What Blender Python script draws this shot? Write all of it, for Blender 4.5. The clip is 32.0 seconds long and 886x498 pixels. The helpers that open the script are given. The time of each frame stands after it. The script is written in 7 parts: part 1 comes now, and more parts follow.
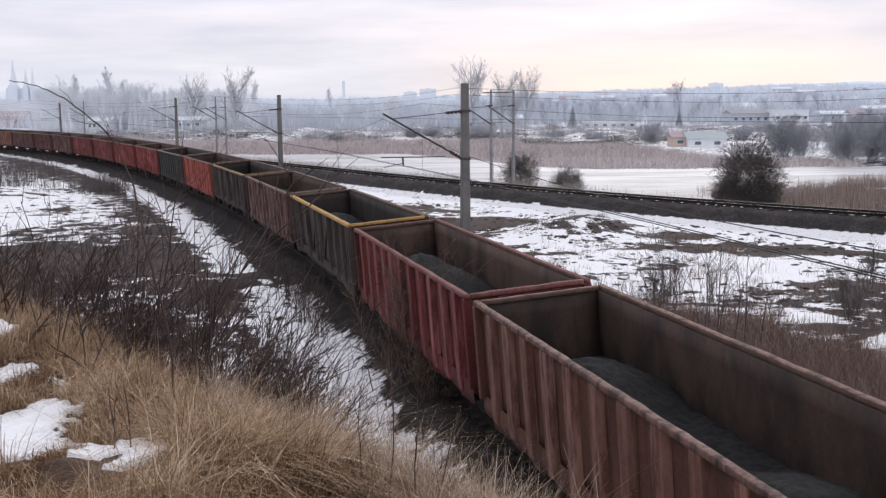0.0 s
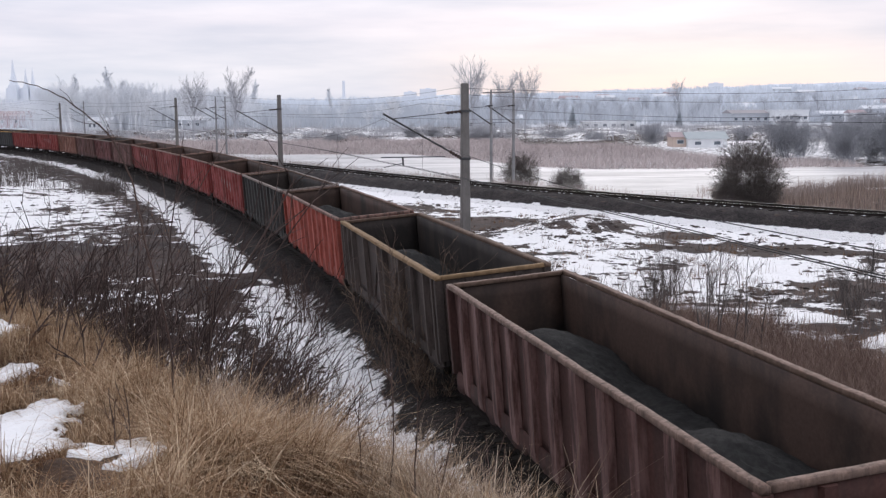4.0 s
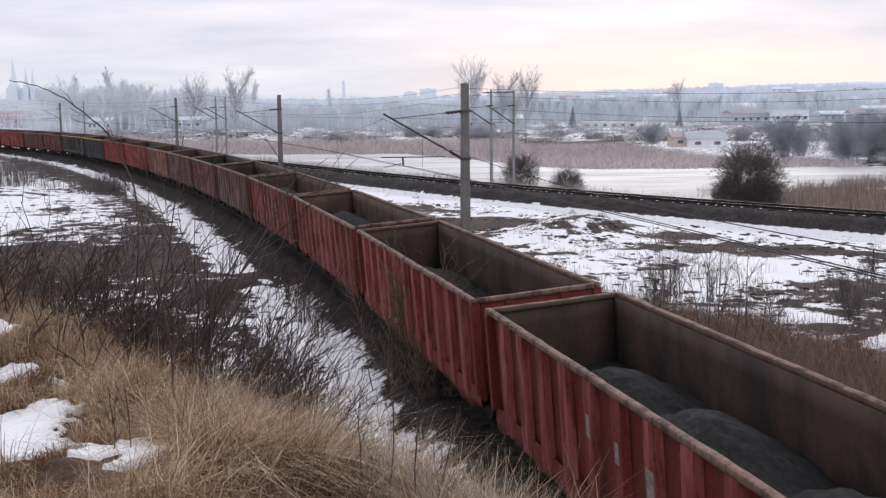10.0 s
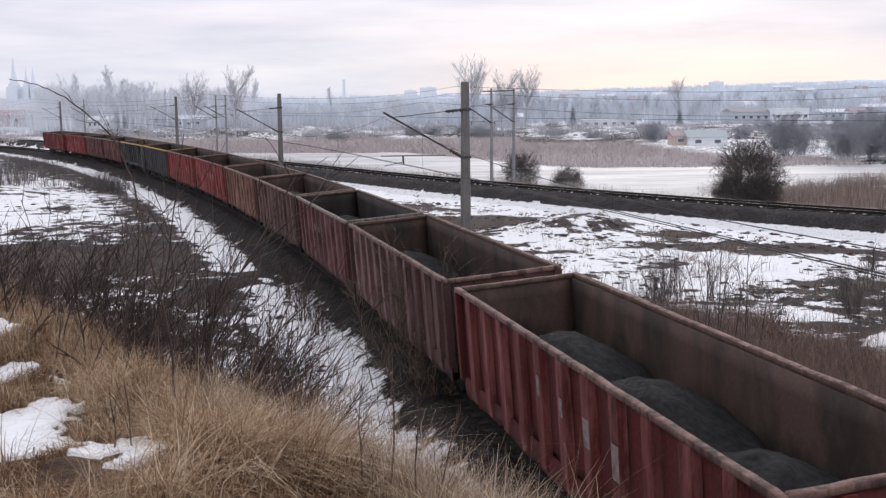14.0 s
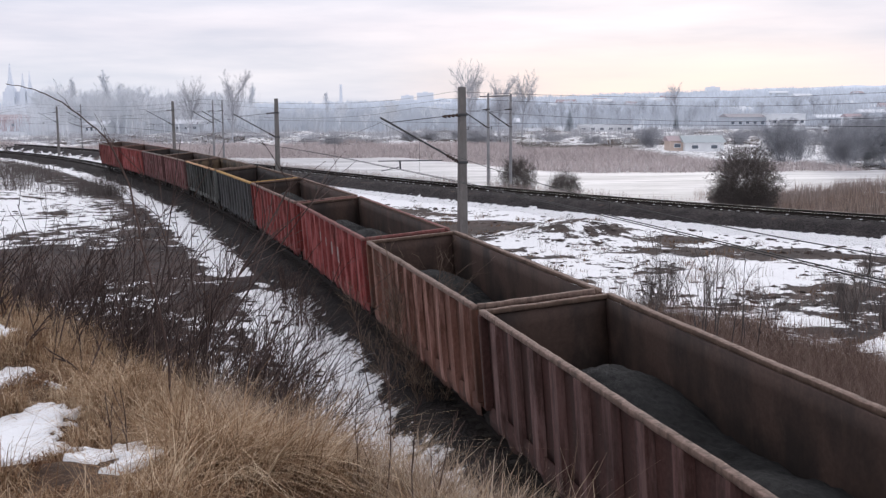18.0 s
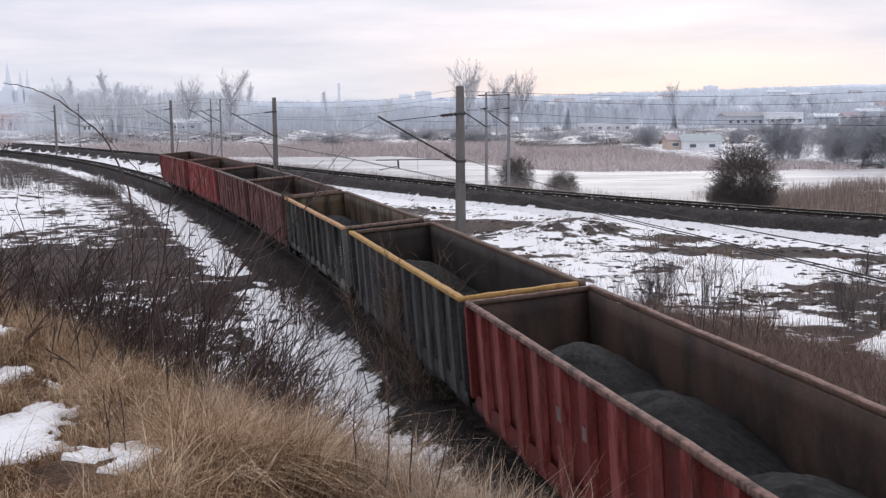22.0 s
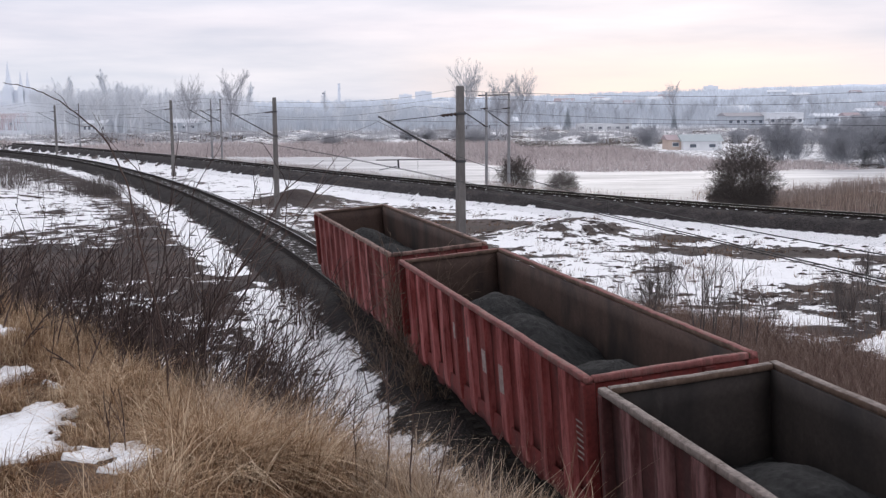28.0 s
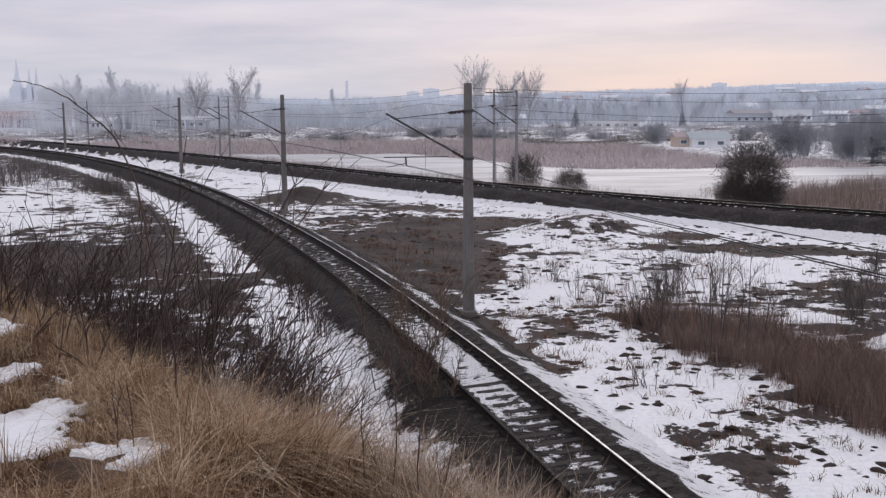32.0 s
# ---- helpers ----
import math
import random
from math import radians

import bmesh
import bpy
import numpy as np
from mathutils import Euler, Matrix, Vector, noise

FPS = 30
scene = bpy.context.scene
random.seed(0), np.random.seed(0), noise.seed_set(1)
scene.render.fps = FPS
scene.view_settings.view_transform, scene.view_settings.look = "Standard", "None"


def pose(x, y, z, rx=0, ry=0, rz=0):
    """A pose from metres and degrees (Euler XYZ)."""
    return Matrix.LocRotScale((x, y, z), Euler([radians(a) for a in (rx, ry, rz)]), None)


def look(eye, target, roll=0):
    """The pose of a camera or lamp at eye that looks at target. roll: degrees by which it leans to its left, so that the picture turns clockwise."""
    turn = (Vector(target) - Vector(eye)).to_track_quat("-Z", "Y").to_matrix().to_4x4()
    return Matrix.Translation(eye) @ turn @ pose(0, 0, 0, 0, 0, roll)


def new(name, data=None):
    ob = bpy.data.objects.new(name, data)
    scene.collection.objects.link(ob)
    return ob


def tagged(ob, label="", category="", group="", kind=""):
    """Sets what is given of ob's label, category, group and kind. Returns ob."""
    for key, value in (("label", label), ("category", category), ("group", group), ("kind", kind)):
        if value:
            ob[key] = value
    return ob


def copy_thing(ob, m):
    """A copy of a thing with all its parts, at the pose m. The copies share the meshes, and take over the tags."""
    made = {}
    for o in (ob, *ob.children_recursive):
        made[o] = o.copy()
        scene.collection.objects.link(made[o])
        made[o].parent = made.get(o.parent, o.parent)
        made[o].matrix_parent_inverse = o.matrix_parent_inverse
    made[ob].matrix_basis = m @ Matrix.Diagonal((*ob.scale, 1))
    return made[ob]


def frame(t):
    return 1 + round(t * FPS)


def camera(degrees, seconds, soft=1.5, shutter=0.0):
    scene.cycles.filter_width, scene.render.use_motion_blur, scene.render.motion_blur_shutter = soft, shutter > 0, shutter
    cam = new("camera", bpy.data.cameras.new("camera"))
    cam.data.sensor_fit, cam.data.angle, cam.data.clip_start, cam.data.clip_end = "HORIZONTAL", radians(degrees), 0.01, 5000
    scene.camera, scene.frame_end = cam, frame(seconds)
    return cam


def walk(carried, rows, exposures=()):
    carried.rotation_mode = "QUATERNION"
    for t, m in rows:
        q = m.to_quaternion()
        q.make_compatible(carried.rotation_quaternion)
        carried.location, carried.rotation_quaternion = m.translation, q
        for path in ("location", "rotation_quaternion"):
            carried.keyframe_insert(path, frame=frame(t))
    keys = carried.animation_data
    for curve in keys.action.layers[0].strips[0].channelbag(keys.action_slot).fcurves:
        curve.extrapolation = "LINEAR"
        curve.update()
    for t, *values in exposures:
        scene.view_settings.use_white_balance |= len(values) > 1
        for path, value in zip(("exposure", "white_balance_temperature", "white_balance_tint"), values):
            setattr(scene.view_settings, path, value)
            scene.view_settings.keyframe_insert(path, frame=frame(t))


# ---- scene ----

# ---------------------------------------------------------------- camera
EYE_Z = 7.017
PITCH, ROLL = 7.654, 0.413


def view(yaw, up, lean=0.0):
    """The camera's pose: yaw to its left, tilt and lean in degrees off the resting view."""
    return pose(0, 0, EYE_Z, 90 - PITCH - up, 0, yaw) @ pose(0, 0, 0, 0, 0, -ROLL - lean)


cam = camera(45.467, 32.0, soft=1.35)
walk(cam, [(0, view(0.256, 0.138, 0.03)), (5, view(0.256, 0.139, 0.022)), (10.5, view(0.260, 0.139, 0.022)),
           (12.5, view(0.260, 0.133, 0.038)), (13, view(0.251, 0.143, 0.014)), (13.5, view(0.257, 0.178, 0.035)),
           (14, view(0.275, 0.215, 0.06)), (14.5, view(0.256, 0.10, 0.01)), (15.5, view(0.28, 0.15, 0.03)),
           (16.5, view(0.319, 0.190, 0.045)), (17, view(0.338, 0.134, 0.024)), (17.5, view(0.277, 0.182, 0.023)),
           (18, view(0.099, -0.058, -0.005)), (18.5, view(0.066, -0.024, -0.009)), (19, view(0.055, -0.058, -0.006)),
           (19.5, view(0.024, -0.004, 0.012)), (20, view(-0.032, -0.022, 0.02)), (20.5, view(-0.006, 0, 0)),
           (21, view(-0.004, -0.002, 0.005)), (25, view(0, 0, 0)), (29, view(0.002, 0, 0)), (30.5, view(-0.008, 0.011, -0.01)),
           (31, view(-0.073, 0.026, -0.018)), (31.5, view(0.028, 0.119, -0.014)), (32, view(0.418, 0.144, 0.003))],
     exposures=[(0, 0.11, 6440, 10), (30, 0.09, 6440, 10), (30.5, 0.0, 6440, 10), (31, -0.17, 6440, 11), (31.5, -0.22, 6450, 12), (32, -0.27, 6460, 13)])

# ---------------------------------------------------------------- plan of the tracks
BEND = [(-330, -0.0070), (-230, -0.0056), (-180, -0.0043), (-140, -0.0030), (-110, -0.0017), (-85, -0.0018), (-60, -0.0021),
        (-40, -0.0021), (-20, -0.0023), (0, -0.0015), (20, 0.0002), (40, 0.0), (420, 0.0)]
CANT = 0.0557
STEP = 0.5
SS = np.arange(-330, 420.01, STEP)
_k = np.interp(SS, [b[0] for b in BEND], [b[1] for b in BEND])
_i0 = int(np.argmin(abs(SS)))
TH = np.concatenate([[0], np.cumsum((_k[1:] + _k[:-1]) / 2 * STEP)])
TH = -1.3126 + TH - TH[_i0]
TX = np.concatenate([[0], np.cumsum((np.cos(TH[1:]) + np.cos(TH[:-1])) / 2 * STEP)])
TY = np.concatenate([[0], np.cumsum((np.sin(TH[1:]) + np.sin(TH[:-1])) / 2 * STEP)])
TX, TY = 1.983 + TX - TX[_i0], 22.436 + TY - TY[_i0]


def line_at(s):
    """x, y and heading of the near track at the length s (0 near the viewer, negative far off)."""
    return np.interp(s, SS, TX), np.interp(s, SS, TY), np.interp(s, SS, TH)


def spline(points, n=12):
    """A smooth line through the points, n steps a piece."""
    p = [np.array(q, float) for q in points]
    p = [2 * p[0] - p[1]] + p + [2 * p[-1] - p[-2]]
    out = []
    for i in range(1, len(p) - 2):
        for t in np.linspace(0, 1, n, endpoint=False):
            out.append(0.5 * (2 * p[i] + (p[i + 1] - p[i - 1]) * t + (2 * p[i - 1] - 5 * p[i] + 4 * p[i + 1] - p[i + 2]) * t ** 2
                              + (3 * p[i] - p[i - 1] - 3 * p[i + 1] + p[i + 2]) * t ** 3))
    return np.array(out + [p[-2]])


# the far track, on its embankment
FAR = spline([(-260, 372), (-165, 292), (-95.2, 223.0), (-47.3, 162.3), (-19.4, 121.2), (-2.6, 96.0), (9.0, 80.5), (18.0, 70.2),
              (25.8, 62.2), (45, 44), (95, 2), (190, -75)], 14)
FAR_Z = 0.5


def off_line(px, py, lx, ly):
    """Signed distance of the points from a polyline (positive: right of its way) and the nearest index."""
    best = np.full(px.shape, 1e18)
    idx = np.zeros(px.shape, int)
    for i in range(len(lx)):
        d = (px - lx[i]) ** 2 + (py - ly[i]) ** 2
        m = d < best
        best[m], idx[m] = d[m], i
    j = np.clip(idx, 1, len(lx) - 2)
    tx, ty = lx[j + 1] - lx[j - 1], ly[j + 1] - ly[j - 1]
    n = np.hypot(tx, ty)
    side = ((px - lx[idx]) * ty - (py - ly[idx]) * tx) / n
    return np.where(best > 400 ** 2, 400, np.sign(side) * np.maximum(abs(side), np.sqrt(best) * 0.9)), idx


def hash2(ix, iy, seed):
    v = np.sin(ix * 127.1 + iy * 311.7 + seed * 74.7) * 43758.5453
    return v - np.floor(v)


def grain(x, y, seed=0):
    """Smooth noise from 0 to 1 on arrays."""
    ix, iy = np.floor(x), np.floor(y)
    fx, fy = x - ix, y - iy
    fx, fy = fx * fx * (3 - 2 * fx), fy * fy * (3 - 2 * fy)
    a, b = hash2(ix, iy, seed), hash2(ix + 1, iy, seed)
    c, d = hash2(ix, iy + 1, seed), hash2(ix + 1, iy + 1, seed)
    return (a * (1 - fx) + b * fx) * (1 - fy) + (c * (1 - fx) + d * fx) * fy


def rough(x, y, seed=0, octaves=4):
    out, amp, tot = 0, 1.0, 0
    for o in range(octaves):
        out = out + amp * grain(x * 2 ** o, y * 2 ** o, seed + o)
        tot += amp
        amp *= 0.5
    return out / tot


def smooth(a, b, x):
    t = np.clip((x - a) / (b - a), 0, 1)
    return t * t * (3 - 2 * t)


def ground_z(x, y):
    """Height of the ground: valley floor, the bank on which the viewer stands, the far embankment, the hills."""
    x, y = np.asarray(x, float), np.asarray(y, float)
    dl, _ = off_line(x, y, TX[::6], TY[::6])
    dr, _ = off_line(x, y, FAR[:, 0], FAR[:, 1])
    r = np.hypot(x, y)
    z = -0.78 + 0.30 * (rough(x / 5, y / 5, 3) - 0.5) + 0.20 * (rough(x / 0.9, y / 0.9, 5) - 0.5)
    beyond = smooth(3, 16, -dr) * (r < 900)
    z = z * (1 - beyond) + (-2.5 + 0.5 * (rough(x / 14, y / 14, 8) - 0.5)) * beyond
    # heaps of rubble and snow at the far side of the reeds
    z = z + 5.0 * np.maximum(0, rough(x / 13, y / 9, 21, 3) - 0.50) * smooth(262, 290, r) * (1 - smooth(400, 460, r)) * (y > 0)
    # mounds between the tracks
    for mx, my, rad, h in ((-12.6, 90, 2.2, 0.95), (8.6, 66, 3.0, 0.8), (6.2, 63.5, 2.2, 0.5), (-29, 108, 2.5, 0.9), (-41, 92, 5, 0.8)):
        z = z + h * np.exp(-((x - mx) ** 2 + (y - my) ** 2 * 0.6) / rad ** 2)
    # formation of the near track, ditch beside it
    z = z * smooth(2.0, 3.4, abs(dl)) + (-0.86) * (1 - smooth(2.0, 3.4, abs(dl)))
    # embankment of the far track
    bankf = FAR_Z - 0.32 - 0.62 * np.maximum(0, abs(dr) - 2.2)
    z = np.where(r < 520, np.maximum(z, bankf), z)
    # the viewer's bank
    e = 0.55 * (y - 5.8) + 0.84 * (x - 0.42)
    crest = 5.36 - 0.09 * y + 0.10 * np.minimum(0, x) * 0.3 + 0.55 * smooth(9.5, 16, y) * smooth(2.0, 5.5, -x)
    top = crest - 1.15 * np.log1p(np.exp(np.clip(e * 1.6, -30, 30))) / 1.6 + 0.35 * (rough(x / 1.6, y / 1.6, 11) - 0.5) + 0.22 * (rough(x / 0.55, y / 0.55, 12, 2) - 0.5)
    side = -0.8 + 2.2 * (dl - 3.0)
    bank = np.minimum(top, side)
    z = np.where((dl > 2.4) & (r < 60), np.maximum(z, bank), z)
    # hills
    az = np.degrees(np.arctan2(x, y))
    z = z + smooth(430, 1500, r) * (9 + 15 * smooth(-12, 25, az) + 8 * (rough(az / 9 + 7, r / 700, 31, 3) - 0.5))
    return z


def track_pose(s, z=0.0, lift=0.0):
    x, y, h = line_at(s)
    return pose(float(x), float(y), z, math.degrees(CANT), 0, math.degrees(float(h)))


# ---------------------------------------------------------------- light
world = bpy.data.worlds.new("winter_sky")
scene.world = world
world.use_nodes = True
wn = world.node_tree.nodes
wl = world.node_tree.links
wn.clear()


def wnode(kind, **kw):
    n = wn.new(kind)
    for k, v in kw.items():
        n.inputs[k].default_value = v
    return n


w_out = wn.new("ShaderNodeOutputWorld")
w_bg = wnode("ShaderNodeBackground", Strength=1.0)
w_sky = wn.new("ShaderNodeTexSky")
w_sky.sky_type, w_sky.sun_disc = "NISHITA", False
w_sky.sun_elevation, w_sky.sun_rotation = radians(9), radians(12)
w_co = wn.new("ShaderNodeTexCoord")
w_sep = wn.new("ShaderNodeSeparateXYZ")
wl.new(w_co.outputs["Generated"], w_sep.inputs[0])
# overcast: pale haze at the horizon, grey-white cloud above
w_ramp = wn.new("ShaderNodeValToRGB")
els = w_ramp.color_ramp.elements
els[0].position, els[0].color = 0.0, (0.70, 0.75, 0.84, 1)
els[1].position, els[1].color = 1.0, (1.05, 1.07, 1.14, 1)
for pos, col in ((0.03, (0.78, 0.80, 0.86, 1)), (0.075, (0.81, 0.80, 0.865, 1)), (0.12, (0.825, 0.84, 0.915, 1)), (0.17, (0.71, 0.765, 0.885, 1)), (0.32, (0.82, 0.845, 0.92, 1)), (0.6, (0.99, 1.00, 1.07, 1))):
    el = els.new(pos)
    el.color = col
wl.new(w_sep.outputs["Z"], w_ramp.inputs[0])
# long soft cloud streaks
w_map = wnode("ShaderNodeMapping", Scale=(2.2, 2.2, 17.0))
w_map.inputs["Rotation"].default_value = (0.0, radians(7), 0.0)
wl.new(w_co.outputs["Generated"], w_map.inputs[0])
w_noise = wnode("ShaderNodeTexNoise", Scale=1.9, Detail=5.0, Roughness=0.55)
wl.new(w_map.outputs[0], w_noise.inputs[0])
w_cr = wn.new("ShaderNodeValToRGB")
w_cr.color_ramp.elements[0].position, w_cr.color_ramp.elements[0].color = 0.36, (0.815, 0.835, 0.895, 1)
w_cr.color_ramp.elements[1].position, w_cr.color_ramp.elements[1].color = 0.66, (1.06, 1.02, 1.03, 1)
wl.new(w_noise.outputs[0], w_cr.inputs[0])
w_mul = wn.new("ShaderNodeMix")
w_mul.data_type, w_mul.blend_type = "RGBA", "MULTIPLY"
w_mul.inputs[0].default_value = 1.0
wl.new(w_ramp.outputs[0], w_mul.inputs[6])
wl.new(w_cr.outputs[0], w_mul.inputs[7])
# the low sun's glow behind the cloud
w_dot = wn.new("ShaderNodeVectorMath")
w_dot.operation = "DOT_PRODUCT"
w_dot.inputs[1].default_value = (math.sin(radians(12.0)), math.cos(radians(12.0)), 0.02)
wl.new(w_co.outputs["Generated"], w_dot.inputs[0])
w_az = wn.new("ShaderNodeMapRange")
w_az.interpolation_type = "SMOOTHSTEP"
w_az.inputs["From Min"].default_value, w_az.inputs["From Max"].default_value = 0.958, 1.0
wl.new(w_dot.outputs["Value"], w_az.inputs[0])
w_band = wn.new("ShaderNodeValToRGB")
be = w_band.color_ramp.elements
be[0].position, be[0].color = 0.0, (1, 1, 1, 1)
be[1].position, be[1].color = 0.066, (0, 0, 0, 1)
b2 = be.new(0.028)
b2.color = (0.9, 0.9, 0.9, 1)
wl.new(w_sep.outputs["Z"], w_band.inputs[0])
w_f = wn.new("ShaderNodeMath")
w_f.operation = "MULTIPLY"
wl.new(w_az.outputs[0], w_f.inputs[0])
wl.new(w_band.outputs[0], w_f.inputs[1])
w_f2 = wn.new("ShaderNodeMath")
w_f2.operation = "MULTIPLY"
wl.new(w_f.outputs[0], w_f2.inputs[0])
wl.new(w_noise.outputs[0], w_f2.inputs[1])
w_glow = wn.new("ShaderNodeMix")
w_glow.data_type = "RGBA"
w_glow.inputs[7].default_value = (0.97, 0.755, 0.665, 1)
wl.new(w_f2.outputs[0], w_glow.inputs[0])
wl.new(w_mul.outputs[2], w_glow.inputs[6])
# a little clear-sky light through the cloud
w_add = wn.new("ShaderNodeMix")
w_add.data_type, w_add.blend_type = "RGBA", "ADD"
w_add.inputs[0].default_value = 0.003
wl.new(w_glow.outputs[2], w_add.inputs[6])
wl.new(w_sky.outputs[0], w_add.inputs[7])
wl.new(w_add.outputs[2], w_bg.inputs[0])
wl.new(w_bg.outputs[0], w_out.inputs[0])

sun_data = bpy.data.lights.new("sun", "SUN")
sun_data.energy, sun_data.angle, sun_data.color = 0.5, radians(25), (1.0, 0.93, 0.86)
sun = new("sun", sun_data)
sun.matrix_world = look((60, 280, 90), (0, 0, 0))


# ---------------------------------------------------------------- materials
def material(name, build, rough_=0.9, metal=0.0, spec=0.3):
    m = bpy.data.materials.new(name)
    m.use_nodes = True
    nt = m.node_tree
    bsdf = nt.nodes["Principled BSDF"]
    bsdf.inputs["Roughness"].default_value = rough_
    bsdf.inputs["Metallic"].default_value = metal
    bsdf.inputs["Specular IOR Level"].default_value = spec
    build(nt, bsdf)
    return m


def node(nt, kind, **kw):
    n = nt.nodes.new(kind)
    for k, v in kw.items():
        n.inputs[k].default_value = v
    return n


def coords(nt, scale=(1, 1, 1), vary=True):
    """Object coordinates, shifted from object to object."""
    co = nt.nodes.new("ShaderNodeTexCoord")
    mp = node(nt, "ShaderNodeMapping", Scale=scale)
    if vary:
        info = nt.nodes.new("ShaderNodeObjectInfo")
        ad = nt.nodes.new("ShaderNodeVectorMath")
        ad.operation = "MULTIPLY_ADD"
        ad.inputs[1].default_value = (37.0, 53.0, 0.0)
        nt.links.new(info.outputs["Random"], ad.inputs[0])
        nt.links.new(co.outputs["Object"], ad.inputs[2])
        nt.links.new(ad.outputs[0], mp.inputs[0])
    else:
        nt.links.new(co.outputs["Object"], mp.inputs[0])
    return mp.outputs[0]


def noise_tex(nt, vec, scale, detail=4.0, rough_=0.55):
    n = node(nt, "ShaderNodeTexNoise", Scale=scale, Detail=detail, Roughness=rough_)
    nt.links.new(vec, n.inputs["Vector"])
    return n.outputs[0]


def ramp(nt, fac, stops):
    n = nt.nodes.new("ShaderNodeValToRGB")
    e = n.color_ramp.elements
    e[0].position, e[0].color = stops[0][0], (*stops[0][1], 1)
    e[1].position, e[1].color = stops[-1][0], (*stops[-1][1], 1)
    for p, c in stops[1:-1]:
        q = e.new(p)
        q.color = (*c, 1)
    nt.links.new(fac, n.inputs[0])
    return n.outputs[0]


def mix(nt, fac, a, b, mode="MIX"):
    n = nt.nodes.new("ShaderNodeMix")
    n.data_type, n.blend_type = "RGBA", mode
    for slot, v in ((0, fac), (6, a), (7, b)):
        if isinstance(v, (int, float)):
            n.inputs[slot].default_value = v
        elif isinstance(v, tuple):
            n.inputs[slot].default_value = (*v, 1)
        else:
            nt.links.new(v, n.inputs[slot])
    return n.outputs[2]


def math_(nt, op, a, b=None, c=None, clamp=False):
    n = nt.nodes.new("ShaderNodeMath")
    n.operation, n.use_clamp = op, clamp
    for i, v in enumerate((a, b, c)):
        if v is None:
            continue
        if isinstance(v, (int, float)):
            n.inputs[i].default_value = v
        else:
            nt.links.new(v, n.inputs[i])
    return n.outputs[0]


def bump(nt, bsdf, height, strength, dist):
    b = node(nt, "ShaderNodeBump", Strength=strength, Distance=dist)
    nt.links.new(height, b.inputs["Height"])
    nt.links.new(b.outputs[0], bsdf.inputs["Normal"])


def plain(name, lo, hi, scale=3.0, rough_=0.9, metal=0.0, bump_=0.15, dist=0.01, stretch=(1, 1, 1), spec=0.3):
    """A surface between two colours with grain at two scales."""
    def build(nt, bsdf):
        v = coords(nt, stretch)
        a, b = noise_tex(nt, v, scale), noise_tex(nt, v, scale * 9, 3)
        f = math_(nt, "ADD", math_(nt, "MULTIPLY", a, 0.7), math_(nt, "MULTIPLY", b, 0.3))
        nt.links.new(ramp(nt, f, [(0.32, lo), (0.68, hi)]), bsdf.inputs["Base Color"])
        if bump_:
            bump(nt, bsdf, b, bump_, dist)
    return material(name, build, rough_, metal, spec)


def fibres(name, stops, rough_=0.85, size=0.9, own=0.65, patch=0.5):
    """Blades, twigs, reeds: one colour an island, from the stops."""
    def build(nt, bsdf):
        g = nt.nodes.new("ShaderNodeNewGeometry")
        v = coords(nt, (1, 1, 1), False)
        f = math_(nt, "ADD", math_(nt, "MULTIPLY", g.outputs["Random Per Island"], own), math_(nt, "MULTIPLY", noise_tex(nt, v, size, 3), patch))
        nt.links.new(ramp(nt, f, stops), bsdf.inputs["Base Color"])
    return material(name, build, rough_, spec=0.15)


def snow_over(name, soil, litter, sharp=7.0, scale=1.3, stones=0.0, speck=0.8):
    """Earth and litter with snow where the attribute 'snow' and the grain allow it."""
    def build(nt, bsdf):
        v = coords(nt, (1, 1, 1), False)
        att = nt.nodes.new("ShaderNodeAttribute")
        att.attribute_name = "snow"
        n1 = noise_tex(nt, v, scale * 0.35, 3, 0.5)
        n2 = noise_tex(nt, v, scale, 6, 0.62)
        n3 = noise_tex(nt, v, scale * 9, 4, 0.6)
        earth = mix(nt, ramp(nt, n1, [(0.4, (0, 0, 0)), (0.62, (1, 1, 1))]), soil, litter)
        earth = mix(nt, 0.75, earth, ramp(nt, n3, [(0.3, (0.35, 0.35, 0.35)), (0.7, (1.35, 1.3, 1.25))]), "MULTIPLY")
        if stones:
            vor = node(nt, "ShaderNodeTexVoronoi", Scale=stones)
            nt.links.new(v, vor.inputs["Vector"])
            earth = mix(nt, 0.8, earth, ramp(nt, vor.outputs["Color"], [(0.15, (0.45, 0.45, 0.45)), (0.9, (1.6, 1.55, 1.5))]), "MULTIPLY")
        k = math_(nt, "ADD", math_(nt, "MULTIPLY", math_(nt, "SUBTRACT", n2, 0.5), 2.5), math_(nt, "MULTIPLY", math_(nt, "SUBTRACT", n3, 0.5), speck))
        k = math_(nt, "ADD", k, math_(nt, "SUBTRACT", att.outputs["Fac"], 0.5))
        k = math_(nt, "MULTIPLY_ADD", k, sharp, 0.5, clamp=True)
        white = ramp(nt, n3, [(0.25, (0.75, 0.745, 0.75)), (0.6, (0.90, 0.89, 0.89))])
        nt.links.new(mix(nt, k, earth, white), bsdf.inputs["Base Color"])
        h = math_(nt, "ADD", math_(nt, "MULTIPLY", k, 0.6), math_(nt, "ADD", math_(nt, "MULTIPLY", n3, 0.6), math_(nt, "MULTIPLY", n2, 1.2)))
        if stones:
            h = math_(nt, "ADD", h, math_(nt, "MULTIPLY", vor.outputs["Distance"], -1.6))
        bump(nt, bsdf, h, 0.6, 0.10)
    return material(name, build, 0.85, spec=0.2)


